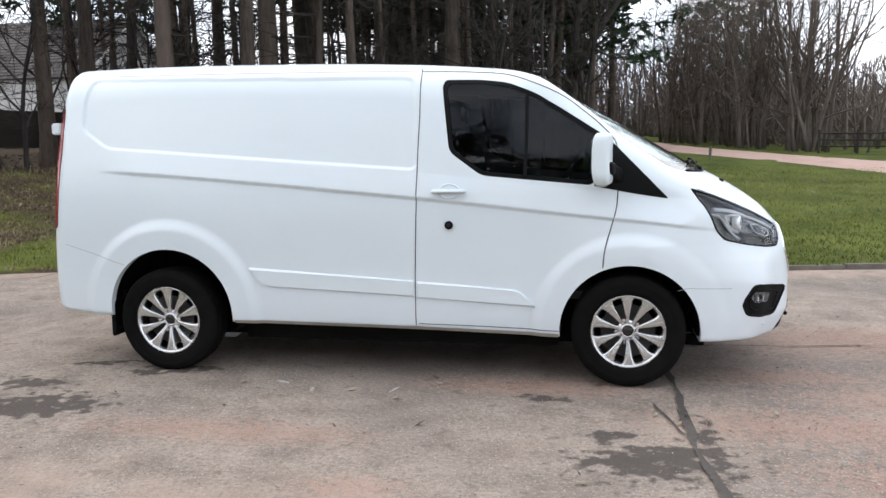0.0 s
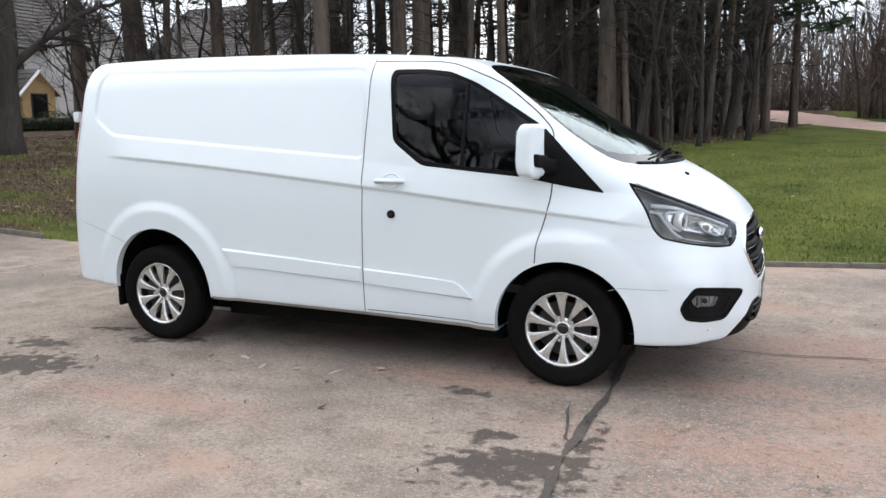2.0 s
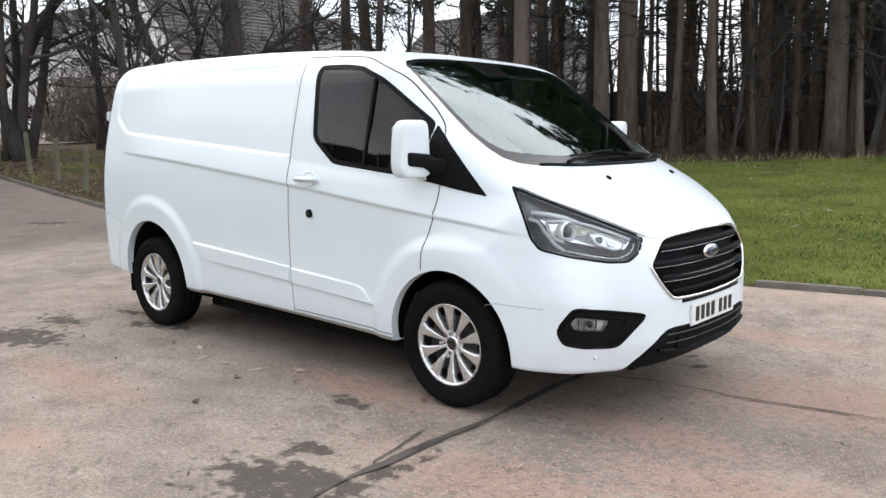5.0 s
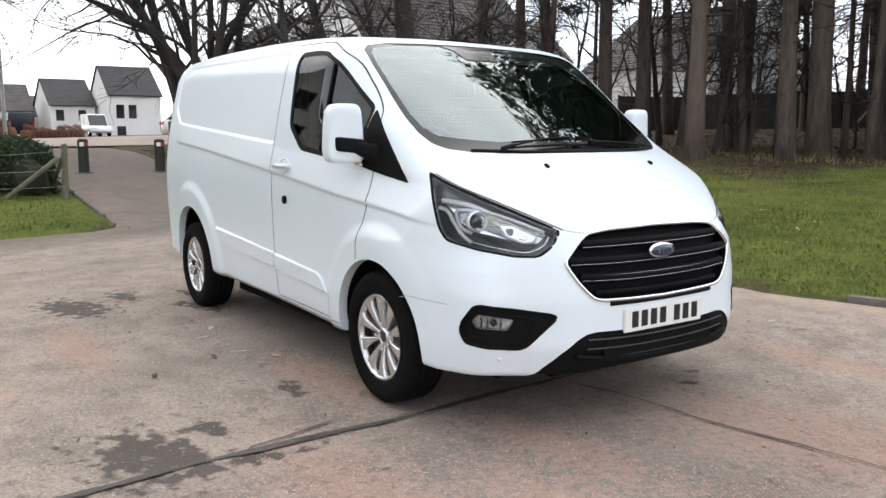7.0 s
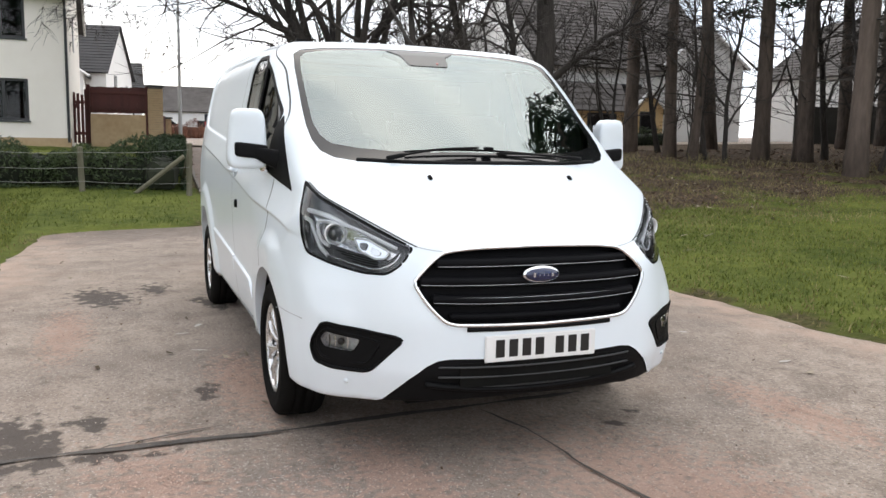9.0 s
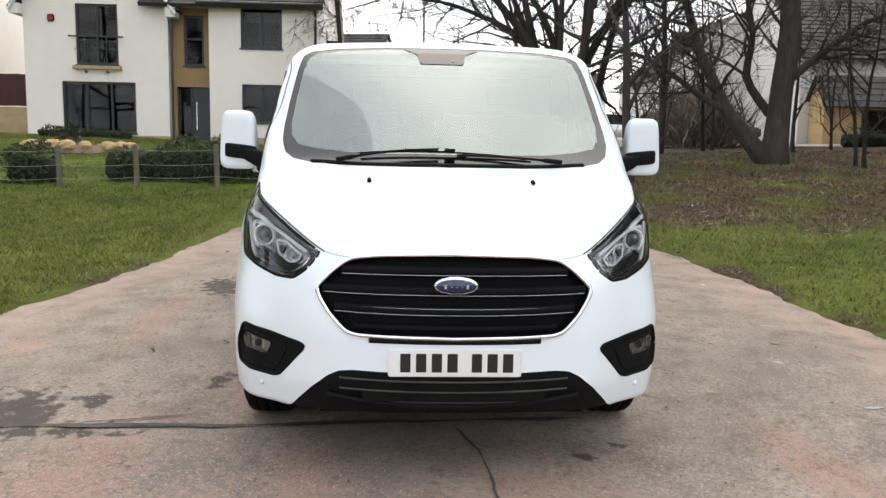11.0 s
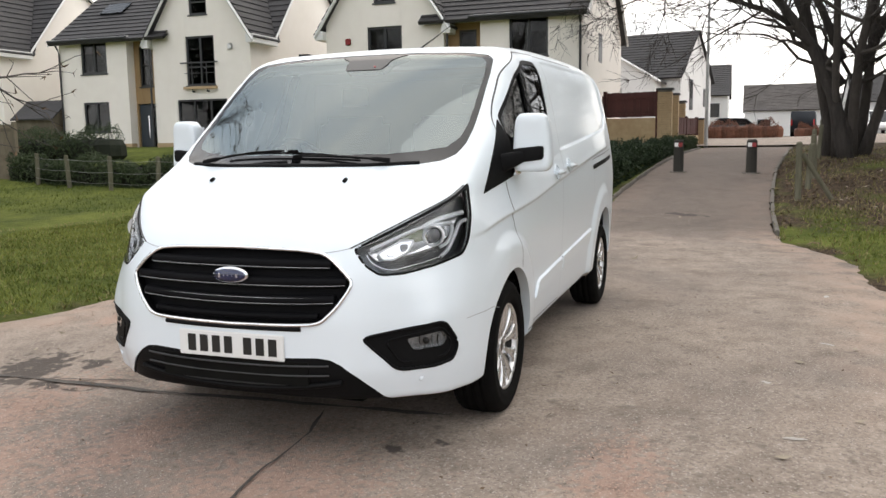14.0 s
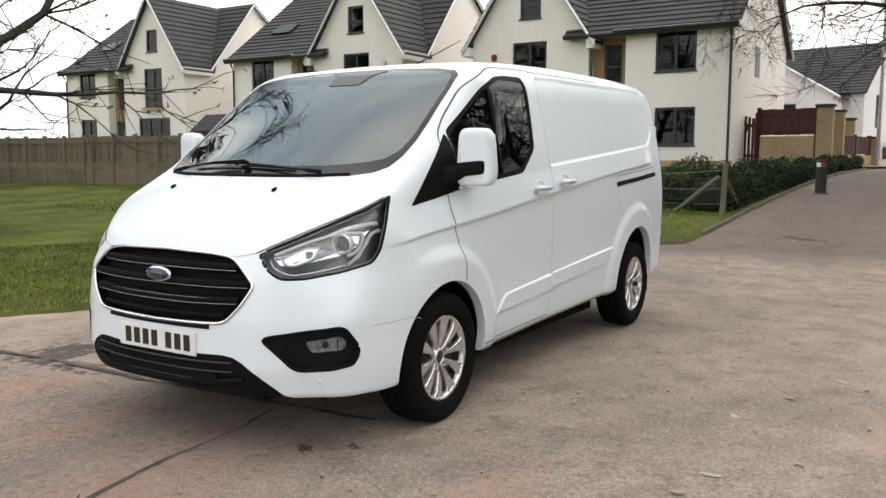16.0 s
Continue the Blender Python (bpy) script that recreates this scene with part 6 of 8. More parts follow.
def plain_house(x0, x1, y0, y1, zb, ze, zr, along, wallmat, roofmat, label, wins=(), face="x", turn=0):
    """A simpler house farther off: walls, tiled gable roof, windows in one face."""
    h = thing("house", pose((x0 + x1) / 2, (y0 + y1) / 2, zb, 0, 0, turn), label, "house", "distant houses")
    X, Y = (x1 - x0) / 2, (y1 - y0) / 2
    E, Rz = ze - zb, zr - zb
    part("wall", box_bm(-X, X, -Y, Y, -0.6, E), wallmat, h, "pale rendered wall")
    o = 0.35
    if along == "y":
        part("gable", prism_bm([(-X, E), (X, E), (0, Rz)], "y", -Y, Y), wallmat, h)
        f = (Rz - E) / X
        for sg in (1, -1):
            tiled("roof", (sg * (X + o), -Y - 0.2, E - o * f), (sg * (X + o), Y + 0.2, E - o * f), (0, -Y - 0.2, Rz), (0, Y + 0.2, Rz), h, roofmat, 0.32)
    else:
        part("gable", prism_bm([(-Y, E), (Y, E), (0, Rz)], "x", -X, X), wallmat, h)
        f = (Rz - E) / Y
        for sg in (1, -1):
            tiled("roof", (-X - 0.2, sg * (Y + o), E - o * f), (X + 0.2, sg * (Y + o), E - o * f), (-X - 0.2, 0, Rz), (X + 0.2, 0, Rz), h, roofmat, 0.32)
            v, q = tube([(X + 0.2, sg * (Y + o), E - o * f - 0.08), (X + 0.2, 0, Rz - 0.08)], 0.09, 4)
            mesh_ob("bargeboard", v, q, WHITETRIM, h)
    for a, b, c, d in wins:
        if face == "x":
            w = part("window", box_bm(X - 0.02, X + 0.03, a, b, c, d), FRAME, h, "dark window")
            part("pane", box_bm(X + 0.025, X + 0.036, a + 0.07, b - 0.07, c + 0.07, d - 0.07), GLOSSBLACK, w)
        else:
            w = part("window", box_bm(a, b, Y - 0.02, Y + 0.03, c, d), FRAME, h, "dark window")
            part("pane", box_bm(a + 0.07, b - 0.07, Y + 0.025, Y + 0.036, c + 0.07, d - 0.07), GLOSSBLACK, w)
    return h


plain_house(-62.0, -53.9, -10.05, -1.05, 1.2, 5.55, 8.75, "y", RENDERW, ROOFTILE, "white rendered house with dark roof at the street corner", [(0.95, 1.75, 2.0, 4.1), (0.4, 2.2, 0.0, 1.1), (-2.6, -1.9, 2.3, 3.6)], "y", -12)
plain_house(-54.3, -49.1, -11.4, -3.25, 1.1, 5.1, 7.6, "x", RENDERW, ROOFTILE, "white gabled front wing of the corner house", [(1.2, 2.0, 2.3, 3.4)])
plain_house(-80, -72, -4.6, 0.75, 1.1, 5.1, 7.8, "y", RENDERW, ROOFTILE, "white rendered house farther down the street", [(-1.2, -0.3, 1.9, 3.1), (1.2, 2.0, 1.9, 3.1)])
plain_house(-113, -104, 2.2, 12.2, 0.7, 4.6, 7.7, "y", RENDERW, ROOFGREY, "low white house with long brown-grey roof", [(-3.5, -2.0, 1.2, 2.6), (1.0, 2.6, 1.2, 2.6)])
plain_house(-122, -114, 10.6, 15.4, 0.7, 4.2, 6.8, "y", RENDERW, ROOFGREY, "small white house with a grey roof at the street's end", [(-0.8, 0.8, 1.2, 2.4)])
plain_house(-116, -104, 14.2, 19.2, 0.7, 5.3, 8.6, "y", RENDERW, ROOFTILE, "white gabled house across the street", [(-1.9, -1.0, 2.6, 3.9), (0.6, 1.5, 2.6, 3.9), (-1.9, -1.0, 0.5, 1.9)])
plain_house(-108, -98, 19.6, 25.5, 0.7, 6.4, 9.9, "y", RENDERW, ROOFTILE, "tall white gabled house across the street", [(-2.2, -1.3, 2.8, 4.4), (-0.8, 0.1, 2.8, 4.4), (-2.2, -1.2, 0.5, 1.9)])
plain_house(-50, -41, 14.5, 22.9, 1.1, 5.0, 8.5, "x", RENDERW, ROOFGREY, "white gabled house behind bare trees", [(-2.5, -1.3, 2.2, 3.4), (1.3, 2.5, 2.2, 3.4), (-2.5, -1.2, 0.4, 1.6)])
plain_house(-44.3, -34.5, 19.3, 31.5, 1.1, 5.8, 10.4, "y", RENDERW, ROOFGREY, "white house with broad brown-grey roof behind the wood", [(-4.5, -3.0, 2.4, 3.6), (-0.8, 0.6, 2.4, 3.6)])
plain_house(-40.0, -33.9, 27.2, 32.5, 1.1, 6.1, 8.15, "x", RENDERW, ROOFGREY, "white gabled wing behind the wood", [(-0.8, 0.05, 3.9, 4.7)])
plain_house(-34.4, -33.0, 19.8, 23.9, 1.1, 3.6, 4.6, "y", YELLOWBRICK, ROOFGREY, "low yellow brick extension with grey roof", [(-0.2, 1.6, 0.1, 1.9)])
plain_house(-34.4, -32.8, 24.3, 26.3, 1.1, 3.4, 4.35, "x", YELLOWBRICK, ROOFGREY, "small gabled yellow brick porch with a dark door", [(-0.5, 0.5, 0.0, 2.05)])
plain_house(-36, -26, 36, 46, 1.1, 5.6, 9.2, "x", RENDERW, ROOFGREY, "white house seen through the wood", [(-2.5, -1.2, 2.4, 3.6), (1.2, 2.5, 2.4, 3.6)])
plain_house(-14, -5, 52, 60, 0.9, 5.0, 8.2, "x", RENDERW, ROOFGREY, "pale house far behind the wood", [(-2.5, -1.2, 2.4, 3.6)])


def shed(x, y, ang):
    """Garden shed with a low pitched roof whose ridge runs along y."""
    t = thing("garden_shed", pose(x, y, float(ground_z(x, y)), 0, 0, ang), "dark grey timber garden shed with a pitched felt roof", "shed")
    part("wall", prism_bm([(-0.8, -0.2), (0.8, -0.2), (0.8, 1.25), (0, 1.88), (-0.8, 1.25)], "y", -1.0, 1.0), FENCEWOOD, t, "weathered boarded wall")
    for sg in (-1, 1):
        part("roof", prism_bm([(0, 1.92), (sg * 0.95, 1.17), (sg * 0.95, 1.23), (0, 1.99)], "y", -1.1, 1.1), ROOFTILE, t, "dark felted roof")
    part("bargeboard", prism_bm([(-0.95, 1.14), (0, 1.89), (0.95, 1.14), (0.95, 1.21), (0, 1.96), (-0.95, 1.21)], "y", -1.13, -1.102), FRAME, t)


shed(-22.2, -25.4, 0)


def rock_bed(x, y, ang):
    """A pale gravel bed edged with rounded sandstone lumps and one small shrub."""
    rng = np.random.default_rng(61)
    z = float(ground_z(x, y))
    t = thing("rock_bed", pose(x, y, z, 0, -4.1, ang), "pale gravel bed edged with yellow stones on the lawn", "rock garden")
    a = np.linspace(0, 6.283, 40, endpoint=False)
    r = 1 + 0.08 * np.sin(3 * a) + 0.05 * np.sin(5 * a + 1)
    v = np.stack([0.75 * r * np.cos(a), 1.25 * r * np.sin(a), np.full(40, 0.07)], -1)
    v = np.concatenate([v, v * np.array([1, 1, -2])])
    mesh_ob("gravel", v, [tuple(range(40))] + [(i, 40 + i, 40 + (i + 1) % 40, (i + 1) % 40) for i in range(40)], PINKROAD, t, "pale pink gravel")
    for k in range(17):
        b = k * 0.37 + rng.uniform(-0.08, 0.08)
        s = rng.uniform(0.10, 0.19)
        v, q = rounded_block(0, 0, 0, s, s * rng.uniform(0.9, 1.5), s * 0.75, 2.6, 10, 7)
        v = v + rng.normal(0, 0.012, v.shape)
        o = mesh_ob("stone", v, q, YELLOWBRICK, t)
        o.location = (0.78 * math.cos(b), 1.3 * math.sin(b), 0.07)
        o.rotation_euler = (0, 0, rng.uniform(0, 6))
    bl = np.array([0.1, -0.15, 0.22]) + rng.normal(0, 0.13, (70, 3))
    tr = blades_at(rng, bl, 0.16)
    tagged(mesh_ob("shrub", tr.reshape(-1, 3), [(3 * i, 3 * i + 1, 3 * i + 2) for i in range(len(tr))], HEDGESHRUB, t, "small dark shrub"), kind="stuff")


def blades_at(rng, c, size):
    d = rng.normal(0, 1, c.shape)
    s = rng.normal(0, 1, c.shape) * 0.2
    return np.stack([c - s * size, c + s * size, c + d * size], 1)


HEDGESHRUB = mat("dark_shrub_leaves", (0.012, 0.022, 0.010), (0.05, 0.04, 0.03), 3, 0.7, island=0.8)
rock_bed(-16.6, -8.5, 0)


# ---- fences, walls, posts, bollards ----
def board_fence(p, q, height, material, label, base=0.0, board=0.12, posts=1.8, name="fence", lift=0.0):
    """Upright boards on rails between posts, from p to q, with an optional brick base."""
    p, q = np.array(p, float), np.array(q, float)
    L = np.linalg.norm(q - p)
    ang = math.degrees(math.atan2(q[1] - p[1], q[0] - p[0]))
    z = float(ground_z(*p)) + lift
    h = thing(name, pose(p[0], p[1], z, 0, 0, ang), label, "fence")
    rng = np.random.default_rng(int(abs(p[0] * 10)))
    first = None
    for x in np.arange(0, L - board * 0.9, board):
        if first is None:
            first = ob = part("board", box_bm(*((0.004, board - 0.004) if material not in (REDFENCE, BOLLARDWOOD) else (-0.004, board + 0.004)), -0.012, 0.008, base + 0.04, height), material, h)
        else:
            ob = new("board", first.data)
            ob.parent = h
        ob.location = (x, rng.uniform(-0.006, 0.006), rng.uniform(-0.01, 0.01))
    for x in np.append(np.arange(0, L, posts), L):
        part("post", box_bm(x - 0.05, x + 0.05, -0.03, 0.085, -0.4, height + 0.06, 0.006), material, h)
    for zz in (base + 0.15, height - 0.2):
        part("rail", box_bm(0, L, 0.01, 0.05, zz, zz + 0.09), material, h)
    if base:
        part("base_wall", box_bm(0, L, -0.06, 0.06, -0.4, base), BUFF, h, "buff brick base")
    return h


PALEBOARD = mat("pale_weathered_boards", (0.115, 0.092, 0.064), (0.20, 0.165, 0.12), 9, 0.9, bump=0.003, bscale=50, island=0.5)
fp = [(-12.3, -16.8), (-12.0, -21.0), (-11.6, -26.0), (-11.2, -32.0)]
for a, b in zip(fp, fp[1:]):
    h = board_fence(a, b, 1.62, FENCEWOOD, "weathered upright-board timber fence beside the lawn", 0.0, 0.11, 0.95, lift=-0.1)
    L = math.dist(a, b)
    for k in range(4):
        part("gravel_board", box_bm(0.06, L - 0.06, 0.052, 0.07, -0.05 + 0.215 * k, 0.155 + 0.215 * k, 0.005), PALEBOARD, h, "pale lower board")
board_fence((-22.15, -15.2), (-22.15, -11.7), 1.88, REDFENCE, "dark red boarded fence on buff brick wall", 0.83, 0.10, 1.75)
board_fence((-23.0, -0.62), (-23.2, -2.36), 1.90, REDFENCE, "dark red panel on buff brick wall", 1.05, 0.10, 1.74)
board_fence((-26.3, -0.3), (-30.3, 0.3), 1.12, REDFENCE, "low dark red panels on buff brick wall by the path", 0.45, 0.10, 1.95)
board_fence((-26, 34), (-4, 45), 1.9, BOLLARDWOOD, "dark boarded fence behind the wood", 0.0, 0.14, 2.4)
board_fence((-27.0, 30), (-26, 34), 1.9, BOLLARDWOOD, "dark boarded fence behind the wood", 0.0, 0.14, 2.4)


def pier(x, y, h, cap=True):
    z = float(ground_z(x, y))
    t = thing("brick_pier", pose(x, y, z), "buff brick gate pier with dark cap", "pier", "garden piers")
    for k in range(int(h / 0.075)):
        w = 0.225 + 0.003 * ((k * 7) % 3 - 1)
        part("brick_course", box_bm(-w, w, -w, w, -0.2 * (k == 0) + k * 0.075 + 0.006, k * 0.075 + 0.075), BUFF, t)
    part("mortar", box_bm(-0.215, 0.215, -0.215, 0.215, 0.0, h), KERB, t)
    part("cap", box_bm(-0.28, 0.28, -0.28, 0.28, h, h + 0.07, 0.015), FRAME, t, "dark coping stone")


pier(-22.98, -0.38, 1.93)
pier(-25.9, -0.38, 1.88)
pier(-28.4, -0.30, 1.70)
pier(-30.5, 0.32, 1.05)


def picket_gate(x, y, w, h):
    t = thing("garden_gate", pose(x, y, float(ground_z(x, y))), "dark red slatted timber garden gate", "gate")
    for k in range(8):
        yy = k * w / 8
        part("slat", box_bm(-0.012, 0.012, yy + 0.012, yy + w / 8 - 0.02, 0.1, h - 0.12 * abs(k - 3.5) / 3.5), REDFENCE, t)
    for z in (0.35, h - 0.4):
        part("rail", box_bm(0.012, 0.045, 0, w, z, z + 0.1), REDFENCE, t)
    part("brace", box_bm(0.013, 0.044, -0.045, 0.045, 0, 1.25, m=pose(0, 0.05, 0.4, -38)), REDFENCE, t)
    for yy in (-0.06, w + 0.06):
        part("gatepost", box_bm(-0.06, 0.06, yy - 0.06, yy + 0.06, -0.3, h + 0.05, 0.01), REDFENCE, t)


picket_gate(-23.2, -3.42, 0.95, 1.72)


def post_run(points, heights, label, wires=True, lean=3.0):
    """Round timber posts, each its own thing, with a sagging wire fence between."""
    rng = np.random.default_rng(len(points))
    tops = []
    for (x, y), hh in zip(points, heights):
        z = float(ground_z(x, y))
        t = thing("fence_post", pose(x, y, z, rng.uniform(-lean, lean), rng.uniform(-lean, lean), rng.uniform(0, 90)), label, "post", "wire fence posts")
        bm = bmesh.new()
        v, q = tube([(0, 0, -0.3), (0, 0, hh * 0.5), (0.004, 0, hh - 0.015), (0, 0, hh)], [0.055, 0.052, 0.05, 0.035], 9)
        me = mesh_ob("timber", v, q, POSTWOOD, t, smooth=False)
        tops.append((x, y, z, hh))
    if wires:
        w = thing("wire_fence", pose(0, 0, 0), "slack galvanised wires strung between timber posts", "fence")
        for k, fr in enumerate((0.25, 0.55, 0.88)):
            pts = []
            for a, b in zip(tops, tops[1:]):
                for t in np.linspace(0, 1, 7)[: 7 if b is tops[-1] else 6]:
                    pts.append((a[0] + (b[0] - a[0]) * t + 0.055, a[1] + (b[1] - a[1]) * t, a[2] + (b[2] - a[2]) * t + fr * (a[3] + (b[3] - a[3]) * t) - 0.03 * math.sin(math.pi * t)))
            v, q = tube(pts, 0.004, 4)
            mesh_ob("wire", v, q, WIRE, w)


lp = [(-10.2, -0.40), (-10.75, -2.2), (-10.85, -3.75), (-10.55, -5.2), (-10.2, -6.5), (-10.0, -7.8), (-9.95, -9.0), (-10.0, -10.3), (-10.2, -11.8), (-10.6, -13.4), (-11.2, -15.0)]
post_run(lp, [0.95] + [0.82] * 10, "weathered round timber post of the wire fence")
for bx, by, tx, ty in ((-10.35, -1.35, -10.2, -0.48), (-11.6, -0.42, -10.28, -0.40)):
    v, q = tube([(bx, by, float(ground_z(bx, by))), (tx, ty, float(ground_z(tx, ty)) + 0.72)], 0.04, 8)
    tagged(mesh_ob("brace_post", v, q, POSTWOOD), "slanting timber brace of the fence post", "post")
rp = [(-9.8, 2.95), (-11.3, 3.2), (-12.9, 3.4), (-14.6, 3.55), (-17.0, 3.8), (-19.5, 4.1)]
post_run(rp, [1.0, 0.85, 0.9, 0.9, 0.85, 0.9], "mossy round timber post beside the path", False)
v, q = tube([(-9.9, 3.5, float(ground_z(-9.9, 3.5))), (-9.82, 3.0, float(ground_z(-9.8, 3)) + 0.8)], 0.04, 8)
tagged(mesh_ob("brace_post", v, q, POSTWOOD), "slanting timber brace of the fence post", "post")


def rail_fence(points, label):
    """Open park fence: posts with three rails between each pair."""
    t = thing("rail_fence", pose(0, 0, 0), label, "fence")
    tops = [(x, y, float(ground_z(x, y))) for x, y in points]
    for x, y, z in tops:
        part("post", box_bm(x - 0.05, x + 0.05, y - 0.05, y + 0.05, z - 0.3, z + 1.1), BOLLARDWOOD, t)
    for a, b in zip(tops, tops[1:]):
        for hh in (0.35, 0.65, 0.95):
            v, q = tube([(a[0], a[1], a[2] + hh), (b[0], b[1], b[2] + hh)], 0.04, 4)
            mesh_ob("rail", v, q, BOLLARDWOOD, t)


rail_fence([(11.6 + 1.6 * k, 35.4 - 0.25 * k) for k in range(9)], "dark post-and-rail fence beyond the lane")
post_run([(5.53, 26.2)], [0.5], "short timber marker post beside the lane", False, 1.0)


def bollard(x, y):
    t = thing("bollard", pose(x, y, float(ground_z(x, y))), "dark round timber bollard with reflective band on the path", "bollard", "path bollards")
    v, q = tube([(0, 0, -0.3), (0, 0, 0.35), (0, 0, 0.70), (0, 0, 0.735)], [0.115, 0.112, 0.11, 0.08], 14)
    mesh_ob("post", v, q, BOLLARDWOOD, t)
    part("reflector", box_bm(0.085, 0.122, 0.0, 0.085, 0.575, 0.665), REDBAND, t, "red reflector")
    part("reflector", box_bm(0.085, 0.121, -0.085, -0.004, 0.575, 0.665), WHITETRIM, t, "white reflector")
    part("foot", cyl_bm(0.2, 0.19, -0.05, 0.015, 14), KERB, t, "concrete collar")


bollard(-14.27, 0.68)
bollard(-14.05, 2.24)


def lamp_column(x, y, h):
    t = thing("street_lamp", pose(x, y, float(ground_z(x, y))), "slim galvanised street lamp column", "lamp post")
    part("column", cyl_bm(0.075, 0.045, -0.2, h, 10), LAMPGREY, t)
    part("arm", box_bm(-0.03, 0.75, -0.03, 0.03, h - 0.05, h + 0.01, 0.01), LAMPGREY, t)
    part("lantern", box_bm(0.55, 1.1, -0.12, 0.12, h - 0.1, h + 0.0, 0.03), LAMPGREY, t, "flat lamp head")


lamp_column(-27.9, 0.73, 5.5)


def bench(x, y, ang):
    t = thing("garden_bench", pose(x, y, float(ground_z(x, y)), 0, 0, ang), "grey weathered slatted timber bench on the lawn", "bench")
    for k in range(4):
        part("seat_slat", box_bm(-0.7, 0.7, -0.22 + k * 0.12, -0.12 + k * 0.12, 0.42, 0.45), FENCEWOOD, t)
    for k in range(3):
        part("back_slat", box_bm(-0.7, 0.7, 0.24, 0.265, 0.52 + k * 0.14, 0.63 + k * 0.14), FENCEWOOD, t)
    for sx in (-0.66, 0.66):
        part("leg", box_bm(sx - 0.035, sx + 0.035, -0.22, -0.15, 0, 0.62), FENCEWOOD, t)
        part("leg", box_bm(sx - 0.035, sx + 0.035, 0.2, 0.27, 0, 0.92), FENCEWOOD, t)
        part("armrest", box_bm(sx - 0.04, sx + 0.04, -0.25, 0.25, 0.62, 0.66), FENCEWOOD, t)


bench(-21.2, -14.95, 90)


# ---- parked cars in the street ----
CARWHITE = mat("white_car_paint", (0.75, 0.75, 0.75), None, 5, 0.3, coat=0.8)
CARDARK = mat("dark_car_paint", (0.02, 0.022, 0.026), None, 5, 0.3, coat=0.8)


def parked_car(x, y, ang, paint, label, tall=0.0):
    """A family car: pressed lower body, glazed cabin, roof, wheels and lamps."""
    t = thing("car", pose(x, y, float(ground_z(x, y)) + 0.06, 0, 0, ang), label, "car", "parked cars")
    low = [(-2.05, 0.3), (2.05, 0.3), (2.1, 0.55), (2.0, 0.78), (1.1, 0.92), (-1.9, 0.95), (-2.08, 0.75)]
    bm = prism_bm(low, "y", -0.86, 0.86)
    bmesh.ops.bevel(bm, geom=bm.edges[:], offset=0.06, segments=2, affect="EDGES", clamp_overlap=True)
    part("body", bm, paint, t, smooth=True)
    cab = [(1.15, 0.9), (0.45, 1.4 + tall), (-1.4, 1.42 + tall), (-1.85, 0.93)]
    bm = prism_bm(cab, "y", -0.74, 0.74)
    part("glasshouse", bm, GLOSSBLACK, t, "dark glass")
    roof = [(0.5, 1.39 + tall), (0.35, 1.45 + tall), (-1.35, 1.47 + tall), (-1.45, 1.4 + tall)]
    part("roof", prism_bm(roof, "y", -0.72, 0.72), paint, t)
    for px in (0.5, -0.45, -1.4):
        for sy in (-1, 1):
            v, q = tube([(px + (0.65 if px == 0.5 else 0), sy * 0.755, 0.92), (px, sy * 0.735, 1.41 + tall)], 0.035, 5)
            mesh_ob("pillar", v, q, paint, t)
    for px in (1.3, -1.3):
        for sy in (-1, 1):
            w = part("wheel", cyl_bm(0.31, 0.31, -0.1, 0.1, 18, m=pose(px, sy * 0.77, 0.31, 90)), RUBBER, t)
            part("rim", cyl_bm(0.2, 0.18, 0, 0.115, 12, m=pose(px, sy * 0.77, 0.31, -90 * sy)), ALLOY, w)
    for sy in (-1, 1):
        part("headlight", box_bm(1.95, 2.08, sy * 0.65 - 0.14, sy * 0.65 + 0.14, 0.6, 0.74, 0.02), LENS, t)
        part("tail_light", box_bm(-2.09, -2.0, sy * 0.68 - 0.1, sy * 0.68 + 0.1, 0.68, 0.88, 0.02), REDLENS, t)


parked_car(-70.0, 12.2, 4, CARWHITE, "white van-like car parked across the street", 0.4)


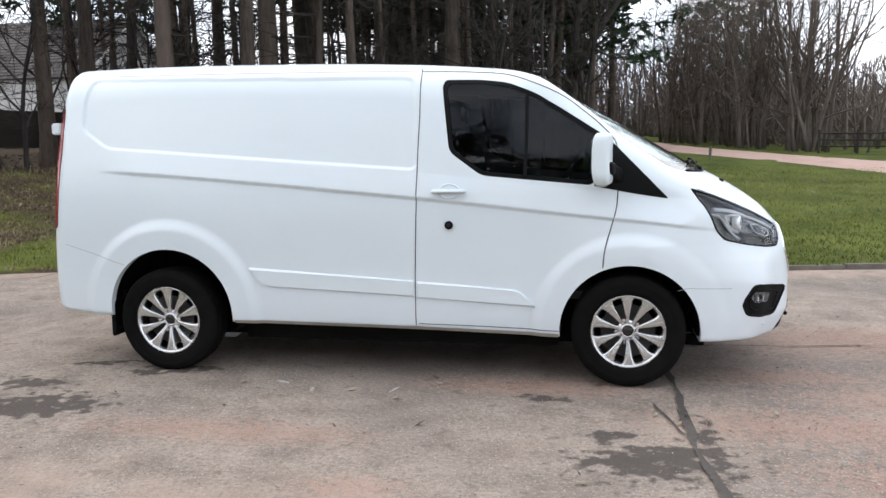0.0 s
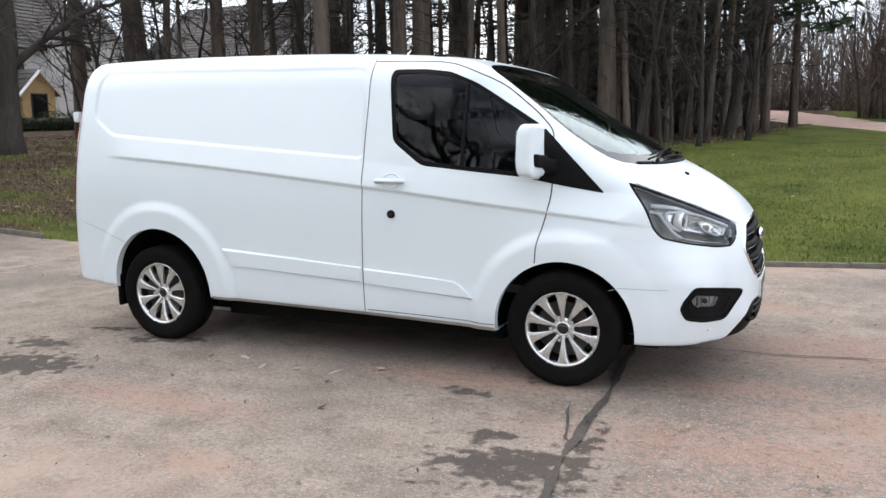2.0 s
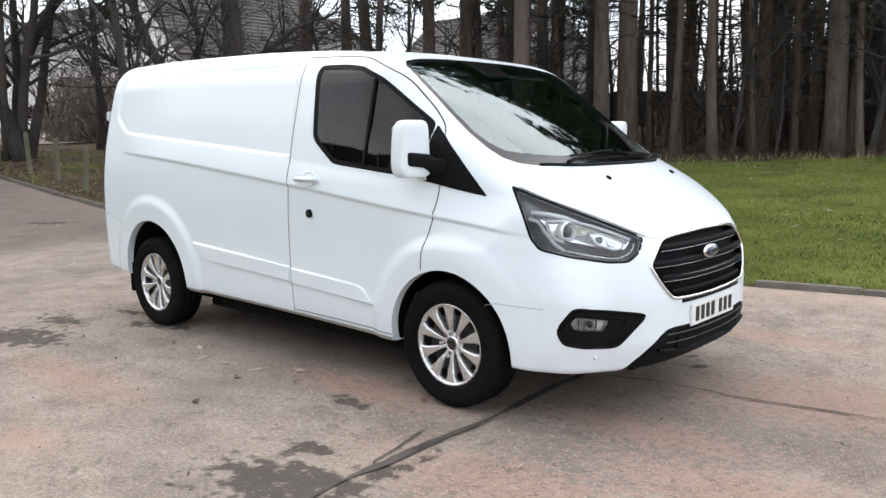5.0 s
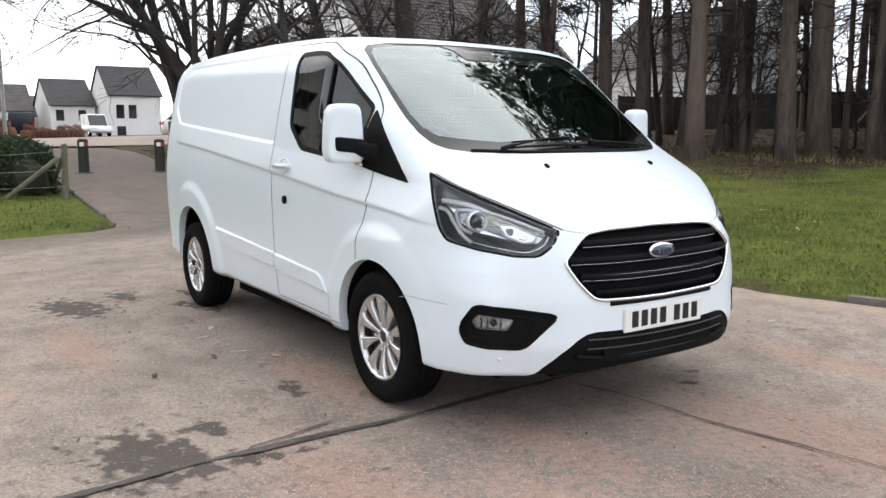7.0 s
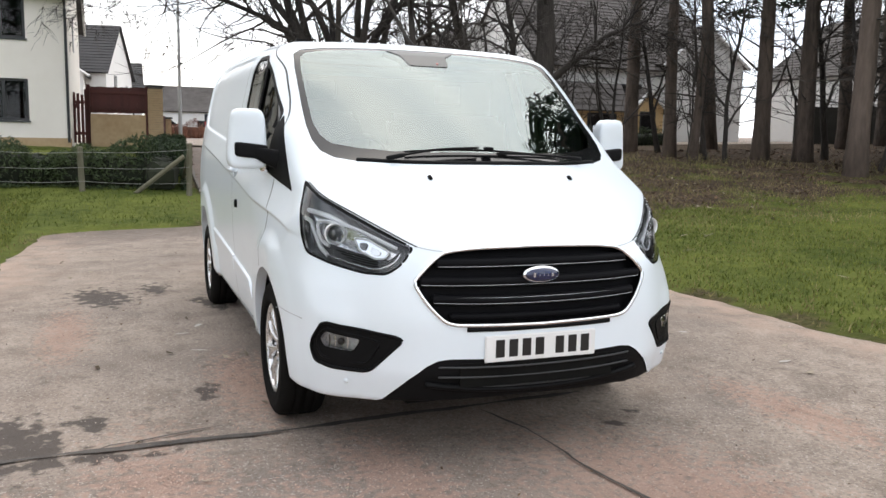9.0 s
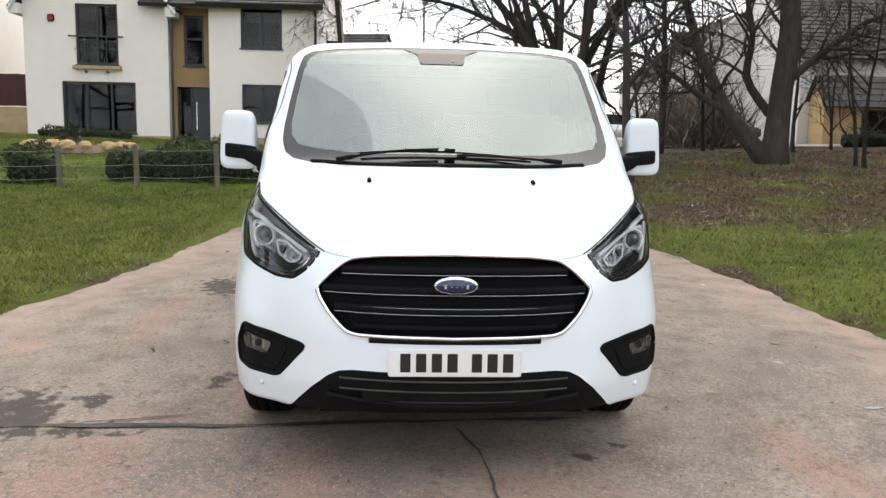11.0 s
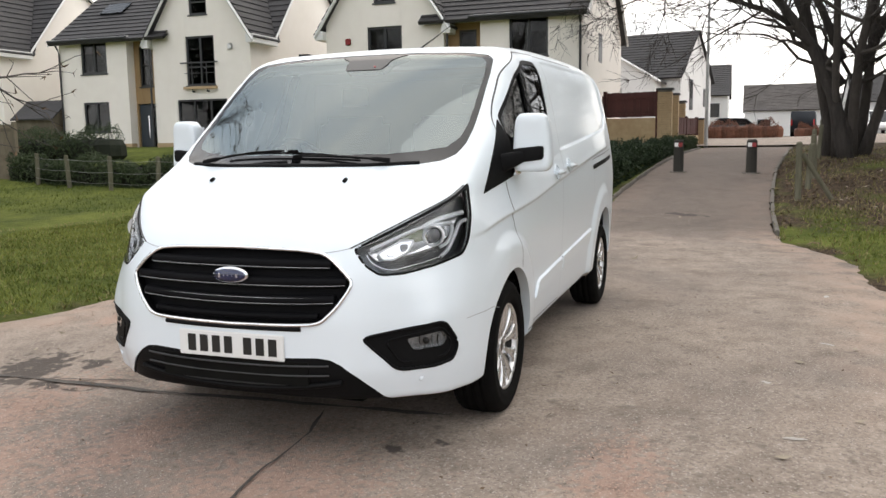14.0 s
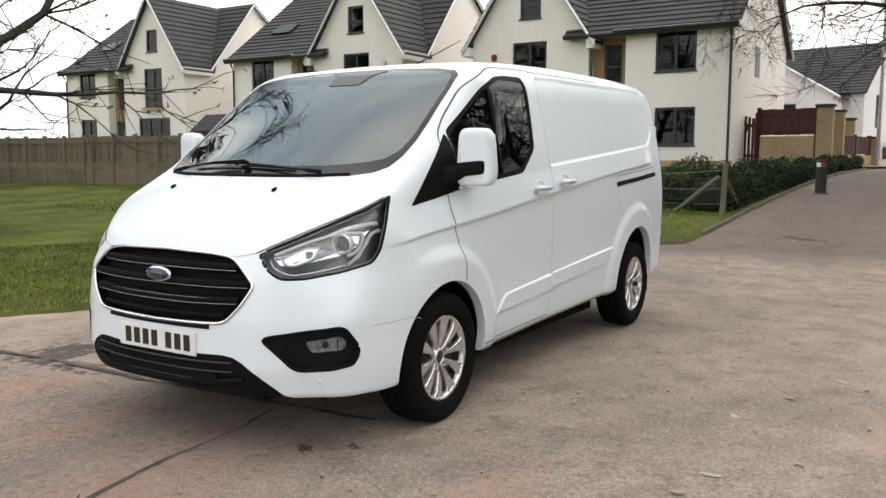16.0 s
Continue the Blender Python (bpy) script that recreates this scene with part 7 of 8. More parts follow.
def parked_van(x, y, ang, paint, label):
    """A small delivery van: tall loadspace, sloped bonnet, side glass, lamps and wheels."""
    t = thing("parked_van", pose(x, y, float(ground_z(x, y)) + 0.03, 0, 0, ang), label, "van", "parked cars")
    prof = [(-2.3, 0.35), (2.35, 0.35), (2.42, 0.8), (2.2, 1.05), (1.55, 1.2), (0.75, 2.0), (0.5, 2.08), (-2.2, 2.1), (-2.32, 1.95)]
    bm = prism_bm(prof, "y", -0.94, 0.94)
    bmesh.ops.bevel(bm, geom=bm.edges[:], offset=0.07, segments=2, affect="EDGES", clamp_overlap=True)
    part("body", bm, paint, t, smooth=True)
    part("windscreen", prism_bm([(1.50, 1.28), (0.84, 1.94), (0.80, 1.90), (1.46, 1.24)], "y", -0.78, 0.78), GLOSSBLACK, t, "dark glass")
    for sy in (-1, 1):
        part("side_window", prism_bm([(0.35, 1.3), (1.3, 1.3), (0.75, 1.85), (0.35, 1.85)], "y", sy * 0.945 - 0.01, sy * 0.945 + 0.01), GLOSSBLACK, t, "dark glass")
        part("headlight", box_bm(2.25, 2.44, sy * 0.7 - 0.16, sy * 0.7 + 0.16, 0.72, 0.92, 0.03), LENS, t)
        part("tail_light", box_bm(-2.34, -2.25, sy * 0.86 - 0.07, sy * 0.86 + 0.07, 0.9, 1.4, 0.02), REDLENS, t)
        for px in (1.5, -1.4):
            w = part("wheel", cyl_bm(0.33, 0.33, -0.1, 0.1, 18, m=pose(px, sy * 0.86, 0.33, 90)), RUBBER, t)
            part("rim", cyl_bm(0.2, 0.18, 0, 0.115, 12, m=pose(px, sy * 0.86, 0.33, -90 * sy)), ALLOY, w)


VANDARK = mat("dark_blue_grey_van_paint", (0.022, 0.026, 0.032), (0.034, 0.038, 0.045), 4, 0.45, spec=0.25)
parked_van(-72.5, 6.95, 174, VANDARK, "dark blue-grey delivery van parked in the street")
parked_car(-36.0, 10.5, 80, CARWHITE, "white car parked beyond the trees")
parked_car(-37.0, 16.2, 80, CARDARK, "dark car parked beyond the trees", 0.1)
parked_car(-61.0, 1.6, 100, CARDARK, "dark grey car parked behind a hedge")
parked_car(-36.5, 13.6, 75, CARDARK, "black car parked beyond the bare trees")


# ---- trees and hedges ----
PINEBARK = mat("pine_bark", (0.040, 0.031, 0.025), (0.140, 0.106, 0.086), 12, 0.95, bump=0.06, bscale=18, island=0.35, stretch=(1, 1, 0.22))
GREYBARK = mat("bare_tree_bark", (0.020, 0.017, 0.015), (0.066, 0.056, 0.049), 12, 0.95, bump=0.05, bscale=22, island=0.3, stretch=(1, 1, 0.25))
# paler than the near bark: distance haze is mixed into the colour
FARBARK = mat("hazed_far_bark", (0.085, 0.068, 0.057), (0.19, 0.155, 0.13), 3, 0.95, island=0.5)
TWIGBARK = mat("fine_twigs", (0.030, 0.025, 0.022), (0.07, 0.058, 0.050), 3, 0.95)
NEEDLES = mat("pine_needles", (0.016, 0.032, 0.017), (0.050, 0.080, 0.040), 2, 0.8, island=0.7, spec=0.15)
HEDGELEAF = mat("evergreen_hedge_leaves", (0.014, 0.028, 0.011), (0.056, 0.078, 0.032), 3, 0.6, island=0.8, spec=0.25)
# near-black filler: shade between the leaves is put into this colour
HEDGECORE = mat("hedge_inner_shade", (0.008, 0.012, 0.006), (0.02, 0.024, 0.012), 9, 0.95)
BEECHLEAF = mat("russet_hedge_leaves", (0.10, 0.042, 0.026), (0.20, 0.085, 0.05), 3, 0.8, island=0.8)
DEADLEAF = mat("brown_dead_leaves", (0.06, 0.035, 0.02), (0.20, 0.13, 0.075), 3, 0.85, island=0.9)


class Net:
    """Collects many small tubes and leaves into one mesh."""

    def __init__(self):
        self.v, self.q, self.n = [], [], 0

    def add(self, v, q):
        v = np.asarray(v, float)
        self.v.append(v)
        self.q += [tuple(i + self.n for i in f) for f in q]
        self.n += len(v)

    def limb(self, p, r, n=5):
        v, q = tube(p, r, n)
        self.add(v, q)

    def tris(self, v):
        """Loose triangles from an array of corners (k, 3, 3)."""
        k = len(v)
        self.v.append(v.reshape(-1, 3))
        self.q += [(self.n + 3 * i, self.n + 3 * i + 1, self.n + 3 * i + 2) for i in range(k)]
        self.n += 3 * k

    def ob(self, name, material, parent=None, label="", smooth=False):
        return mesh_ob(name, np.concatenate(self.v), self.q, material, parent, label, smooth)


def grow(rng, p0, d0, length, bend, n, droop=0.0):
    """Points of a wandering branch."""
    p, d = np.array(p0, float), np.array(d0, float)
    pts = [p.copy()]
    for _ in range(n):
        d = d + rng.normal(0, bend, 3) + np.array([0, 0, droop])
        d /= np.linalg.norm(d)
        p = p + d * length / n
        pts.append(p.copy())
    return np.array(pts)


def away(rng, d, spread):
    """A way that leaves d at about spread radians."""
    d = d / np.linalg.norm(d)
    s = np.cross(d, rng.normal(0, 1, 3))
    s /= np.linalg.norm(s)
    return d * math.cos(spread) + s * math.sin(spread)


def blades(rng, c, n, size, flat=1.0):
    """Thin triangles scattered in all ways about points c."""
    k = len(c) * n
    c = np.repeat(c, n, 0)
    d = rng.normal(0, 1, (k, 3)) * np.array([1, 1, flat])
    d /= np.linalg.norm(d, axis=1)[:, None]
    s = np.cross(d, rng.normal(0, 1, (k, 3)))
    s /= np.linalg.norm(s, axis=1)[:, None]
    L = size * rng.uniform(0.6, 1.3, (k, 1))
    return np.stack([c - s * L * 0.16, c + s * L * 0.16, c + d * L], 1)


def pine(seed, height=14.0, r0=0.2, low=4.5, dead=16):
    """Tall forest pine: straight trunk, dead lower boughs, dark needle crown."""
    rng = np.random.default_rng(seed)
    t = thing("pine_tree", pose(0, 0, -50), "tall brown-barked pine with dead lower boughs", "tree", "wood pines")
    tr = Net()
    trunk = grow(rng, (0, 0, -0.3), (rng.normal(0, 0.02), rng.normal(0, 0.02), 1), height, 0.012, 14)
    rad = r0 * np.concatenate([[1.35, 1.02], np.linspace(0.95, 0.16, 13)])
    tr.limb(trunk, rad, 11)
    tr.ob("trunk", PINEBARK, t, "reddish-brown pine trunk", True)
    z = trunk[:, 2]
    at = lambda h: np.array([np.interp(h, z, trunk[:, k]) for k in range(3)])
    br = Net()
    for _ in range(dead):
        h = rng.uniform(1.2, low + 4)
        a = rng.uniform(0, 6.28)
        pts = grow(rng, at(h), (math.cos(a), math.sin(a), rng.uniform(-0.2, 0.25)), rng.uniform(0.6, 2.4), 0.12, 4, -0.03)
        br.limb(pts, np.linspace(0.028, 0.006, 5), 3)
        for _ in range(3):
            k = rng.integers(1, 5)
            br.limb(grow(rng, pts[k], away(rng, pts[k] - pts[k - 1], 0.8), rng.uniform(0.3, 0.9), 0.2, 2, -0.04), np.linspace(0.009, 0.003, 3), 3)
    tagged(br.ob("dead_branching", GREYBARK, t, "bare dead boughs"), kind="stuff")
    cr, wood = Net(), Net()
    for h in np.linspace(low, height - 0.4, 34):
        f = (h - low) / (height - low)
        for _ in range(1):
            a = rng.uniform(0, 6.28)
            L = (2.9 - 1.9 * f) * rng.uniform(0.55, 1.15)
            pts = grow(rng, at(h), (math.cos(a), math.sin(a), rng.uniform(-0.1, 0.35)), L, 0.10, 4, 0.01)
            wood.limb(pts, np.linspace(0.035, 0.008, 5), 3)
            c = pts[2:].repeat(5, 0) + rng.normal(0, 0.34, (15, 3)) * np.array([1, 1, 0.55])
            cr.tris(blades(rng, c, 4, 0.45, 0.7))
    tagged(wood.ob("live_branching", GREYBARK, t), kind="stuff")
    tagged(cr.ob("crown", NEEDLES, t, "dark green needles"), kind="stuff")
    return t


def bare_tree(seed, height=9.0, r0=0.17, stems=1, spread=0.55, levels=(9, 6, 7), lean=(0, 0), leaves=0, label="bare grey-brown deciduous tree in winter", fork=0.35, bark=None):
    """Leafless tree: stems, limbs, branches and many fine twigs."""
    rng = np.random.default_rng(seed)
    t = thing("bare_tree", pose(0, 0, -50), label, "tree", "bare trees")
    tr, lb, tw = Net(), Net(), Net()
    tips = []
    for s in range(stems):
        a = s * 6.28 / max(1, stems) + rng.uniform(-0.3, 0.3)
        k = 0.0 if stems == 1 else rng.uniform(0.10, 0.28)
        base = (0.0 if stems == 1 else 0.36 * math.cos(a), 0.0 if stems == 1 else 0.36 * math.sin(a), -0.25)
        H = height * rng.uniform(0.85, 1.05)
        R = r0 * (1 if stems == 1 else rng.uniform(0.75, 1.1))
        trunk = grow(rng, base, (k * math.cos(a) + lean[0], k * math.sin(a) + lean[1], 1), H, 0.05, 10, 0.02)
        tr.limb(trunk, R * np.concatenate([[1.45, 1.05], np.linspace(0.95, 0.14, 9)]), 10)
        n1 = levels[0]
        for i in range(n1):
            f = fork + (0.97 - fork) * (i + rng.uniform(0, 0.8)) / n1
            j = min(9, int(f * 10))
            p = trunk[j] + (trunk[j + 1] - trunk[j]) * (f * 10 - j)
            d = away(rng, trunk[min(10, j + 1)] - trunk[j], spread + rng.uniform(0, 0.5))
            L = H * (0.52 - 0.32 * f) * rng.uniform(0.7, 1.25)
            limb = grow(rng, p, d, L, 0.16, 6, 0.04)
            r = R * (1.05 - f) * 0.5 + 0.012
            lb.limb(limb, np.linspace(r, r * 0.3, 7), 6)
            for _ in range(levels[1]):
                k = rng.integers(1, 7)
                d = away(rng, limb[k] - limb[k - 1], rng.uniform(0.45, 1.0))
                br = grow(rng, limb[k], d, L * rng.uniform(0.3, 0.55), 0.18, 4, 0.02)
                lb.limb(br, np.linspace(r * 0.32, 0.005, 5), 3)
                for _ in range(levels[2]):
                    k2 = rng.integers(1, 5)
                    d = away(rng, br[k2] - br[k2 - 1], rng.uniform(0.35, 0.9))
                    g = grow(rng, br[k2], d, rng.uniform(0.3, 0.85), 0.2, 2, -0.01)
                    tw.limb(g, np.linspace(0.010, 0.004, 3), 3)
                    tips.append(g[-1])
    tr.ob("trunk", bark or GREYBARK, t, "dark grey-brown trunk", True)
    tagged(lb.ob("branching", bark or GREYBARK, t, "bare limbs"), kind="stuff")
    tagged(tw.ob("twig_growth", bark or TWIGBARK, t, "fine bare twigs"), kind="stuff")
    if leaves:
        tips = np.array(tips)[rng.choice(len(tips), min(leaves, len(tips)), replace=False)]
        lv = Net()
        lv.tris(blades(rng, tips, 2, 0.10))
        tagged(lv.ob("foliage", DEADLEAF, t, "few withered leaves"), kind="stuff")
    return t


def forked_tree(x, y, turn, seed, stems, label, twigs=7, size=1.0):
    """A bare tree from main stems, each a list of (side, depth, height, radius), with limbs and twigs grown on them."""
    rng = np.random.default_rng(seed)
    t = thing("bare_tree", pose(x, y, float(ground_z(x, y)), 0, 0, turn), label, "tree", "bare trees")
    tr, lb, tw = Net(), Net(), Net()
    for st in stems:
        a = arc(np.array(st, float) * size, 14)
        pts = a[:, :3] + rng.normal(0, 0.03, (14, 3)) * np.linspace(0, 1, 14)[:, None]
        tr.limb(pts, a[:, 3], 10)
        for i in range(4, 14):
            for _ in range(2):
                d = away(rng, pts[i] - pts[i - 1], rng.uniform(0.6, 1.2))
                L = rng.uniform(1.2, 3.2) * size
                limb = grow(rng, pts[i], d, L, 0.16, 6, 0.03)
                r = min(a[i, 3] * 0.45, 0.06)
                lb.limb(limb, np.linspace(r, 0.007, 7), 5)
                for _ in range(5):
                    k = rng.integers(1, 7)
                    br = grow(rng, limb[k], away(rng, limb[k] - limb[k - 1], rng.uniform(0.45, 1.0)), L * rng.uniform(0.3, 0.6), 0.18, 4, 0.01)
                    lb.limb(br, np.linspace(r * 0.35, 0.005, 5), 3)
                    for _ in range(twigs):
                        k2 = rng.integers(1, 5)
                        g = grow(rng, br[k2], away(rng, br[k2] - br[k2 - 1], rng.uniform(0.35, 0.9)), rng.uniform(0.25, 0.8), 0.2, 2, -0.02)
                        tw.limb(g, np.linspace(0.0065, 0.003, 3), 3)
    tr.ob("trunk", GREYBARK, t, "dark forked trunk", True)
    tagged(lb.ob("branching", GREYBARK, t, "bare limbs"), kind="stuff")
    tagged(tw.ob("twig_growth", TWIGBARK, t, "fine bare twigs"), kind="stuff")


def set_down(kinds, x, y, turn, scale=1.0, lean=0.0):
    ob = copy_thing(kinds, pose(x, y, float(ground_z(x, y)), lean, 0, turn))
    ob.scale = (scale, scale, scale)
    return ob


def drop(ob):
    """Removes a pattern tree once its copies stand."""
    for o in (*ob.children_recursive, ob):
        bpy.data.objects.remove(o)


rng = np.random.default_rng(77)
pines = [pine(3, 17, 0.19, 7.0, 40), pine(4, 18.5, 0.24, 8.4, 34), pine(5, 16, 0.145, 6.6, 40), pine(6, 17.5, 0.27, 8.6, 30)]
low_pine = pine(7, 12.5, 0.17, 3.9, 14)
pole = pine(8, 14.0, 0.095, 9.0, 34)
spots = [(-16.6, 14.8, 0, 1.0), (-15.2, 14.6, 2, 0.9), (-14.9, 16.9, 1, 1.0), (-13.9, 17.6, 3, 0.95), (-13.6, 19.2, 0, 1.0), (-11.5, 18.7, 2, 1.35), (-12.4, 20.6, 3, 0.9), (-11.4, 21.5, 1, 1.0), (-8.6, 19.0, 1, 1.3), (-7.3, 19.8, 2, 0.9), (-5.8, 18.9, 0, 0.8), (-6.0, 22.9, 1, 1.0), (-3.2, 21.1, 3, 1.1), (-2.5, 23.2, 0, 1.05), (-0.2, 27.2, 2, 1.0), (-10.4, 15.9, 0, 1.35), (-8.7, 17.6, 3, 0.9), (-1.2, 24.9, 2, 0.9), (-4.6, 22.0, 2, 0.8)]
while len(spots) < 72:
    x, y = rng.uniform(-31, 1.5), rng.uniform(14, 50)
    if y < WOODEDGE(x) + 1.0 or (x < -24 and y < 33) or x > 1.5 - 0.02 * y or (x < -9 and math.hypot(x - 5, y + 2) > 25 and 1.95 < math.atan2(y + 2, x - 5) < 2.62 and rng.random() < 0.93):
        continue
    if -7 < x < 1.5 and y > 23 and rng.random() < 0.6:
        continue
    if min(math.dist((x, y), s[:2]) for s in spots) > 1.25:
        spots.append((x, y, int(rng.integers(0, 4)), rng.uniform(0.75, 1.1)))
for x, y, k, s in spots:
    set_down(pines[k], x, y, rng.uniform(0, 360), s, rng.uniform(-1.5, 1.5))
# green pines at the wood's right end, thin poles between the trunks
for x, y, k in ((1.2, 28.5, 1.0), (2.1, 33.0, 1.05), (-2.0, 29.5, 1.0), (-4.5, 32.0, 1.05), (0.2, 34.0, 1.1)):
    set_down(low_pine, x, y, rng.uniform(0, 360), k)
placed = [p[:2] for p in spots]
while len(placed) < len(spots) + 80:
    x, y = rng.uniform(-12.5, 1.0), rng.uniform(14, 44)
    if y < WOODEDGE(x) + 0.6 or (x < -15 and y > 26) or min(math.dist((x, y), p) for p in placed) < 0.55:
        continue
    placed.append((x, y))
    set_down(pole, x, y, rng.uniform(0, 360), rng.uniform(0.7, 1.25), rng.uniform(-4, 4))
# evergreens along the far park edge; unseen ones added behind the drive for reflections
for i in range(12):
    x = rng.uniform(8.5, 13.5) if i < 5 else rng.uniform(28, 60)
    y = rng.uniform(50, 80)
    set_down(low_pine, x, y, rng.uniform(0, 360), rng.uniform(0.8, 1.1))
for x, y in ((30, 34), (36, 26), (40, 14), (38, 2), (44, -10), (36, -20), (28, -32), (42, 24), (33, 10), (20, -40)):
    set_down(low_pine, x, y, rng.uniform(0, 360), rng.uniform(0.9, 1.2))
for i in range(16):
    set_down(low_pine, -3 + 1.25 * i + rng.uniform(-0.5, 0.5), -27 - rng.uniform(0, 7), rng.uniform(0, 360), rng.uniform(0.95, 1.25))
for p in (*pines, low_pine, pole):
    drop(p)

# bare trees beside the path, at the wood's edge and far off
multi = bare_tree(22, 11.0, 0.125, 6, 0.85, (7, 5, 5), (0, 0), 0, "many-stemmed bare tree beside the path", 0.22)
slim = bare_tree(23, 8.5, 0.10, 1, 0.6, (10, 6, 6), (0, 0), 0, "slim bare tree with fine twigs", 0.2)
slim2 = bare_tree(24, 7.0, 0.07, 2, 0.45, (8, 5, 5), (0.05, 0), 0, "slender twin-stemmed bare sapling", 0.12)
leafy = bare_tree(25, 8.0, 0.16, 1, 0.75, (11, 7, 7), (0.1, 0.1), 1500, "bare tree with a few withered leaves", 0.22)
MAIN = [(0, 0, -0.3, 0.46), (0.0, 0, 0.4, 0.36), (0.05, 0, 1.6, 0.30), (0.15, 0.1, 3.2, 0.29), (0.1, 0.2, 5.0, 0.22), (0.3, 0.3, 7.5, 0.12), (0.4, 0.2, 9.5, 0.05)]
LEANING = [(0.05, 0, -0.2, 0.30), (-0.45, 0, 0.35, 0.25), (-1.25, 0.1, 1.35, 0.19), (-1.9, 0.1, 2.6, 0.15), (-2.4, 0.2, 4.0, 0.12), (-2.9, 0.3, 6.0, 0.07), (-3.3, 0.3, 7.5, 0.03)]
LIMB_A = [(0.0, 0.05, 1.1, 0.14), (-0.5, 0.1, 1.7, 0.12), (-0.85, 0.1, 2.3, 0.11), (-0.75, 0.1, 3.1, 0.09), (-0.9, 0.2, 4.2, 0.07), (-1.3, 0.3, 5.6, 0.04)]
LIMB_B = [(-1.1, 0.05, 1.25, 0.10), (-1.9, -0.1, 1.75, 0.09), (-2.8, -0.2, 2.4, 0.07), (-3.7, -0.2, 2.9, 0.05), (-4.6, -0.3, 3.1, 0.03)]
LIMB_C = [(0.05, 0, 2.0, 0.12), (0.9, -0.2, 2.8, 0.10), (1.8, -0.3, 3.5, 0.07), (3.0, -0.4, 4.0, 0.04)]
forked_tree(-16.05, 9.75, 64, 41, [MAIN, LEANING, LIMB_A, LIMB_B, LIMB_C], "large forked bare tree with a leaning stem in leaf litter")
forked_tree(0.16, 25.1, 5, 42, [[(0, 0, -0.2, 0.24), (0.25, 0, 1.6, 0.19), (0.6, 0, 3.4, 0.17), (1.5, 0, 5.0, 0.13), (2.6, 0.2, 6.6, 0.09), (3.6, 0.3, 8.2, 0.04)], [(0.55, 0, 3.2, 0.13), (0.5, 0, 4.8, 0.11), (0.9, 0.1, 7.0, 0.06), (1.0, 0.1, 8.5, 0.03)]], "bare tree leaning out from the wood's edge", 5)
forked_tree(-17.4, 4.3, 70, 43, [[(0.2, 0, -0.2, 0.2), (-0.3, 0, 1.8, 0.15), (-1.3, 0, 3.6, 0.11), (-2.8, 0, 5.2, 0.07), (-4.2, 0, 6.2, 0.03)], [(0.1, 0, -0.2, 0.18), (0.3, 0.3, 2.0, 0.14), (1.2, 0.4, 4.0, 0.10), (2.2, 0.5, 6.0, 0.05)],
    [(0.0, 0, 1.8, 0.12), (-1.2, 0.2, 3.3, 0.09), (-3.0, 0.3, 4.2, 0.06), (-5.0, 0.4, 4.6, 0.035), (-6.6, 0.4, 4.3, 0.014)],
    [(0.0, 0, 2.4, 0.11), (-1.0, -0.3, 4.5, 0.08), (-2.6, -0.5, 5.7, 0.05), (-4.6, -0.6, 6.1, 0.03), (-6.4, -0.6, 5.8, 0.012)],
    [(-0.2, 0.2, 2.8, 0.10), (-0.6, 0.9, 4.8, 0.07), (-1.8, 1.6, 6.1, 0.045), (-3.8, 2.0, 6.7, 0.018)]], "spreading bare tree beside the path", 15)
set_down(multi, -18.0, 4.5, 20)
set_down(slim, -12.3, 4.85, 0)
set_down(slim, -20.4, 8.0, 120, 1.1)
set_down(leafy, -2.9, -11.1, 40, 1.35)
set_down(leafy, -4.3, -14.9, 130, 1.3)
set_down(leafy, -2.3, -13.1, 250, 1.2)
set_down(leafy, -10.6, -24.5, 40)
set_down(leafy, -13.5, -30.5, 160, 0.9)
for x, y in ((-15.4, 6.0), (-14.9, 11.5), (-21.5, 10.0), (-23.0, 15.0)):
    set_down(slim2, x, y, rng.uniform(0, 360), rng.uniform(0.6, 1.0))
for i in range(26):
    x = rng.uniform(-20, 0)
    set_down(slim2 if i % 3 else slim, x, float(WOODEDGE(x)) + rng.uniform(0.3, 7), rng.uniform(0, 360), rng.uniform(0.6, 1.1), rng.uniform(-8, 8))
for x, y, s in ((0.85, 24.3, 0.9), (-0.4, 21.4, 0.8), (0.4, 31, 1.0)):
    set_down(slim, x, y, rng.uniform(0, 360), s)
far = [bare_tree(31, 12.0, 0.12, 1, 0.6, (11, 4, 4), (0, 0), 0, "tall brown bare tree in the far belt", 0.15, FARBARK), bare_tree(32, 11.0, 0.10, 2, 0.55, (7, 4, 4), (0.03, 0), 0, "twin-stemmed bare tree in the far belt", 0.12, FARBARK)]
belt = lambda x: max(34.5, float(np.interp(x, [1.5, 4.3, 7.3, 10, 12.5], [54, 44.5, 38.5, 36, 34.5])))
for i in range(80):
    x = rng.uniform(5.0, 14.5) if i < 44 else rng.uniform(16, 60)
    tall = 1.15 if 9.5 < x < 13.8 else 0.78
    set_down(far[i % 2], x, belt(x) + 1.5 + rng.exponential(6.0), rng.uniform(0, 360), tall * rng.uniform(0.75, 1.15))
# out-of-view bare trees, added for what the van's glass mirrors
for x, y in ((2, -24), (9, -28), (-4, -27), (16, -24), (26, -16), (24, 18), (32, 28)):
    set_down(slim, x, y, rng.uniform(0, 360), rng.uniform(0.9, 1.3))
for o in (multi, slim, slim2, leafy, *far):
    drop(o)


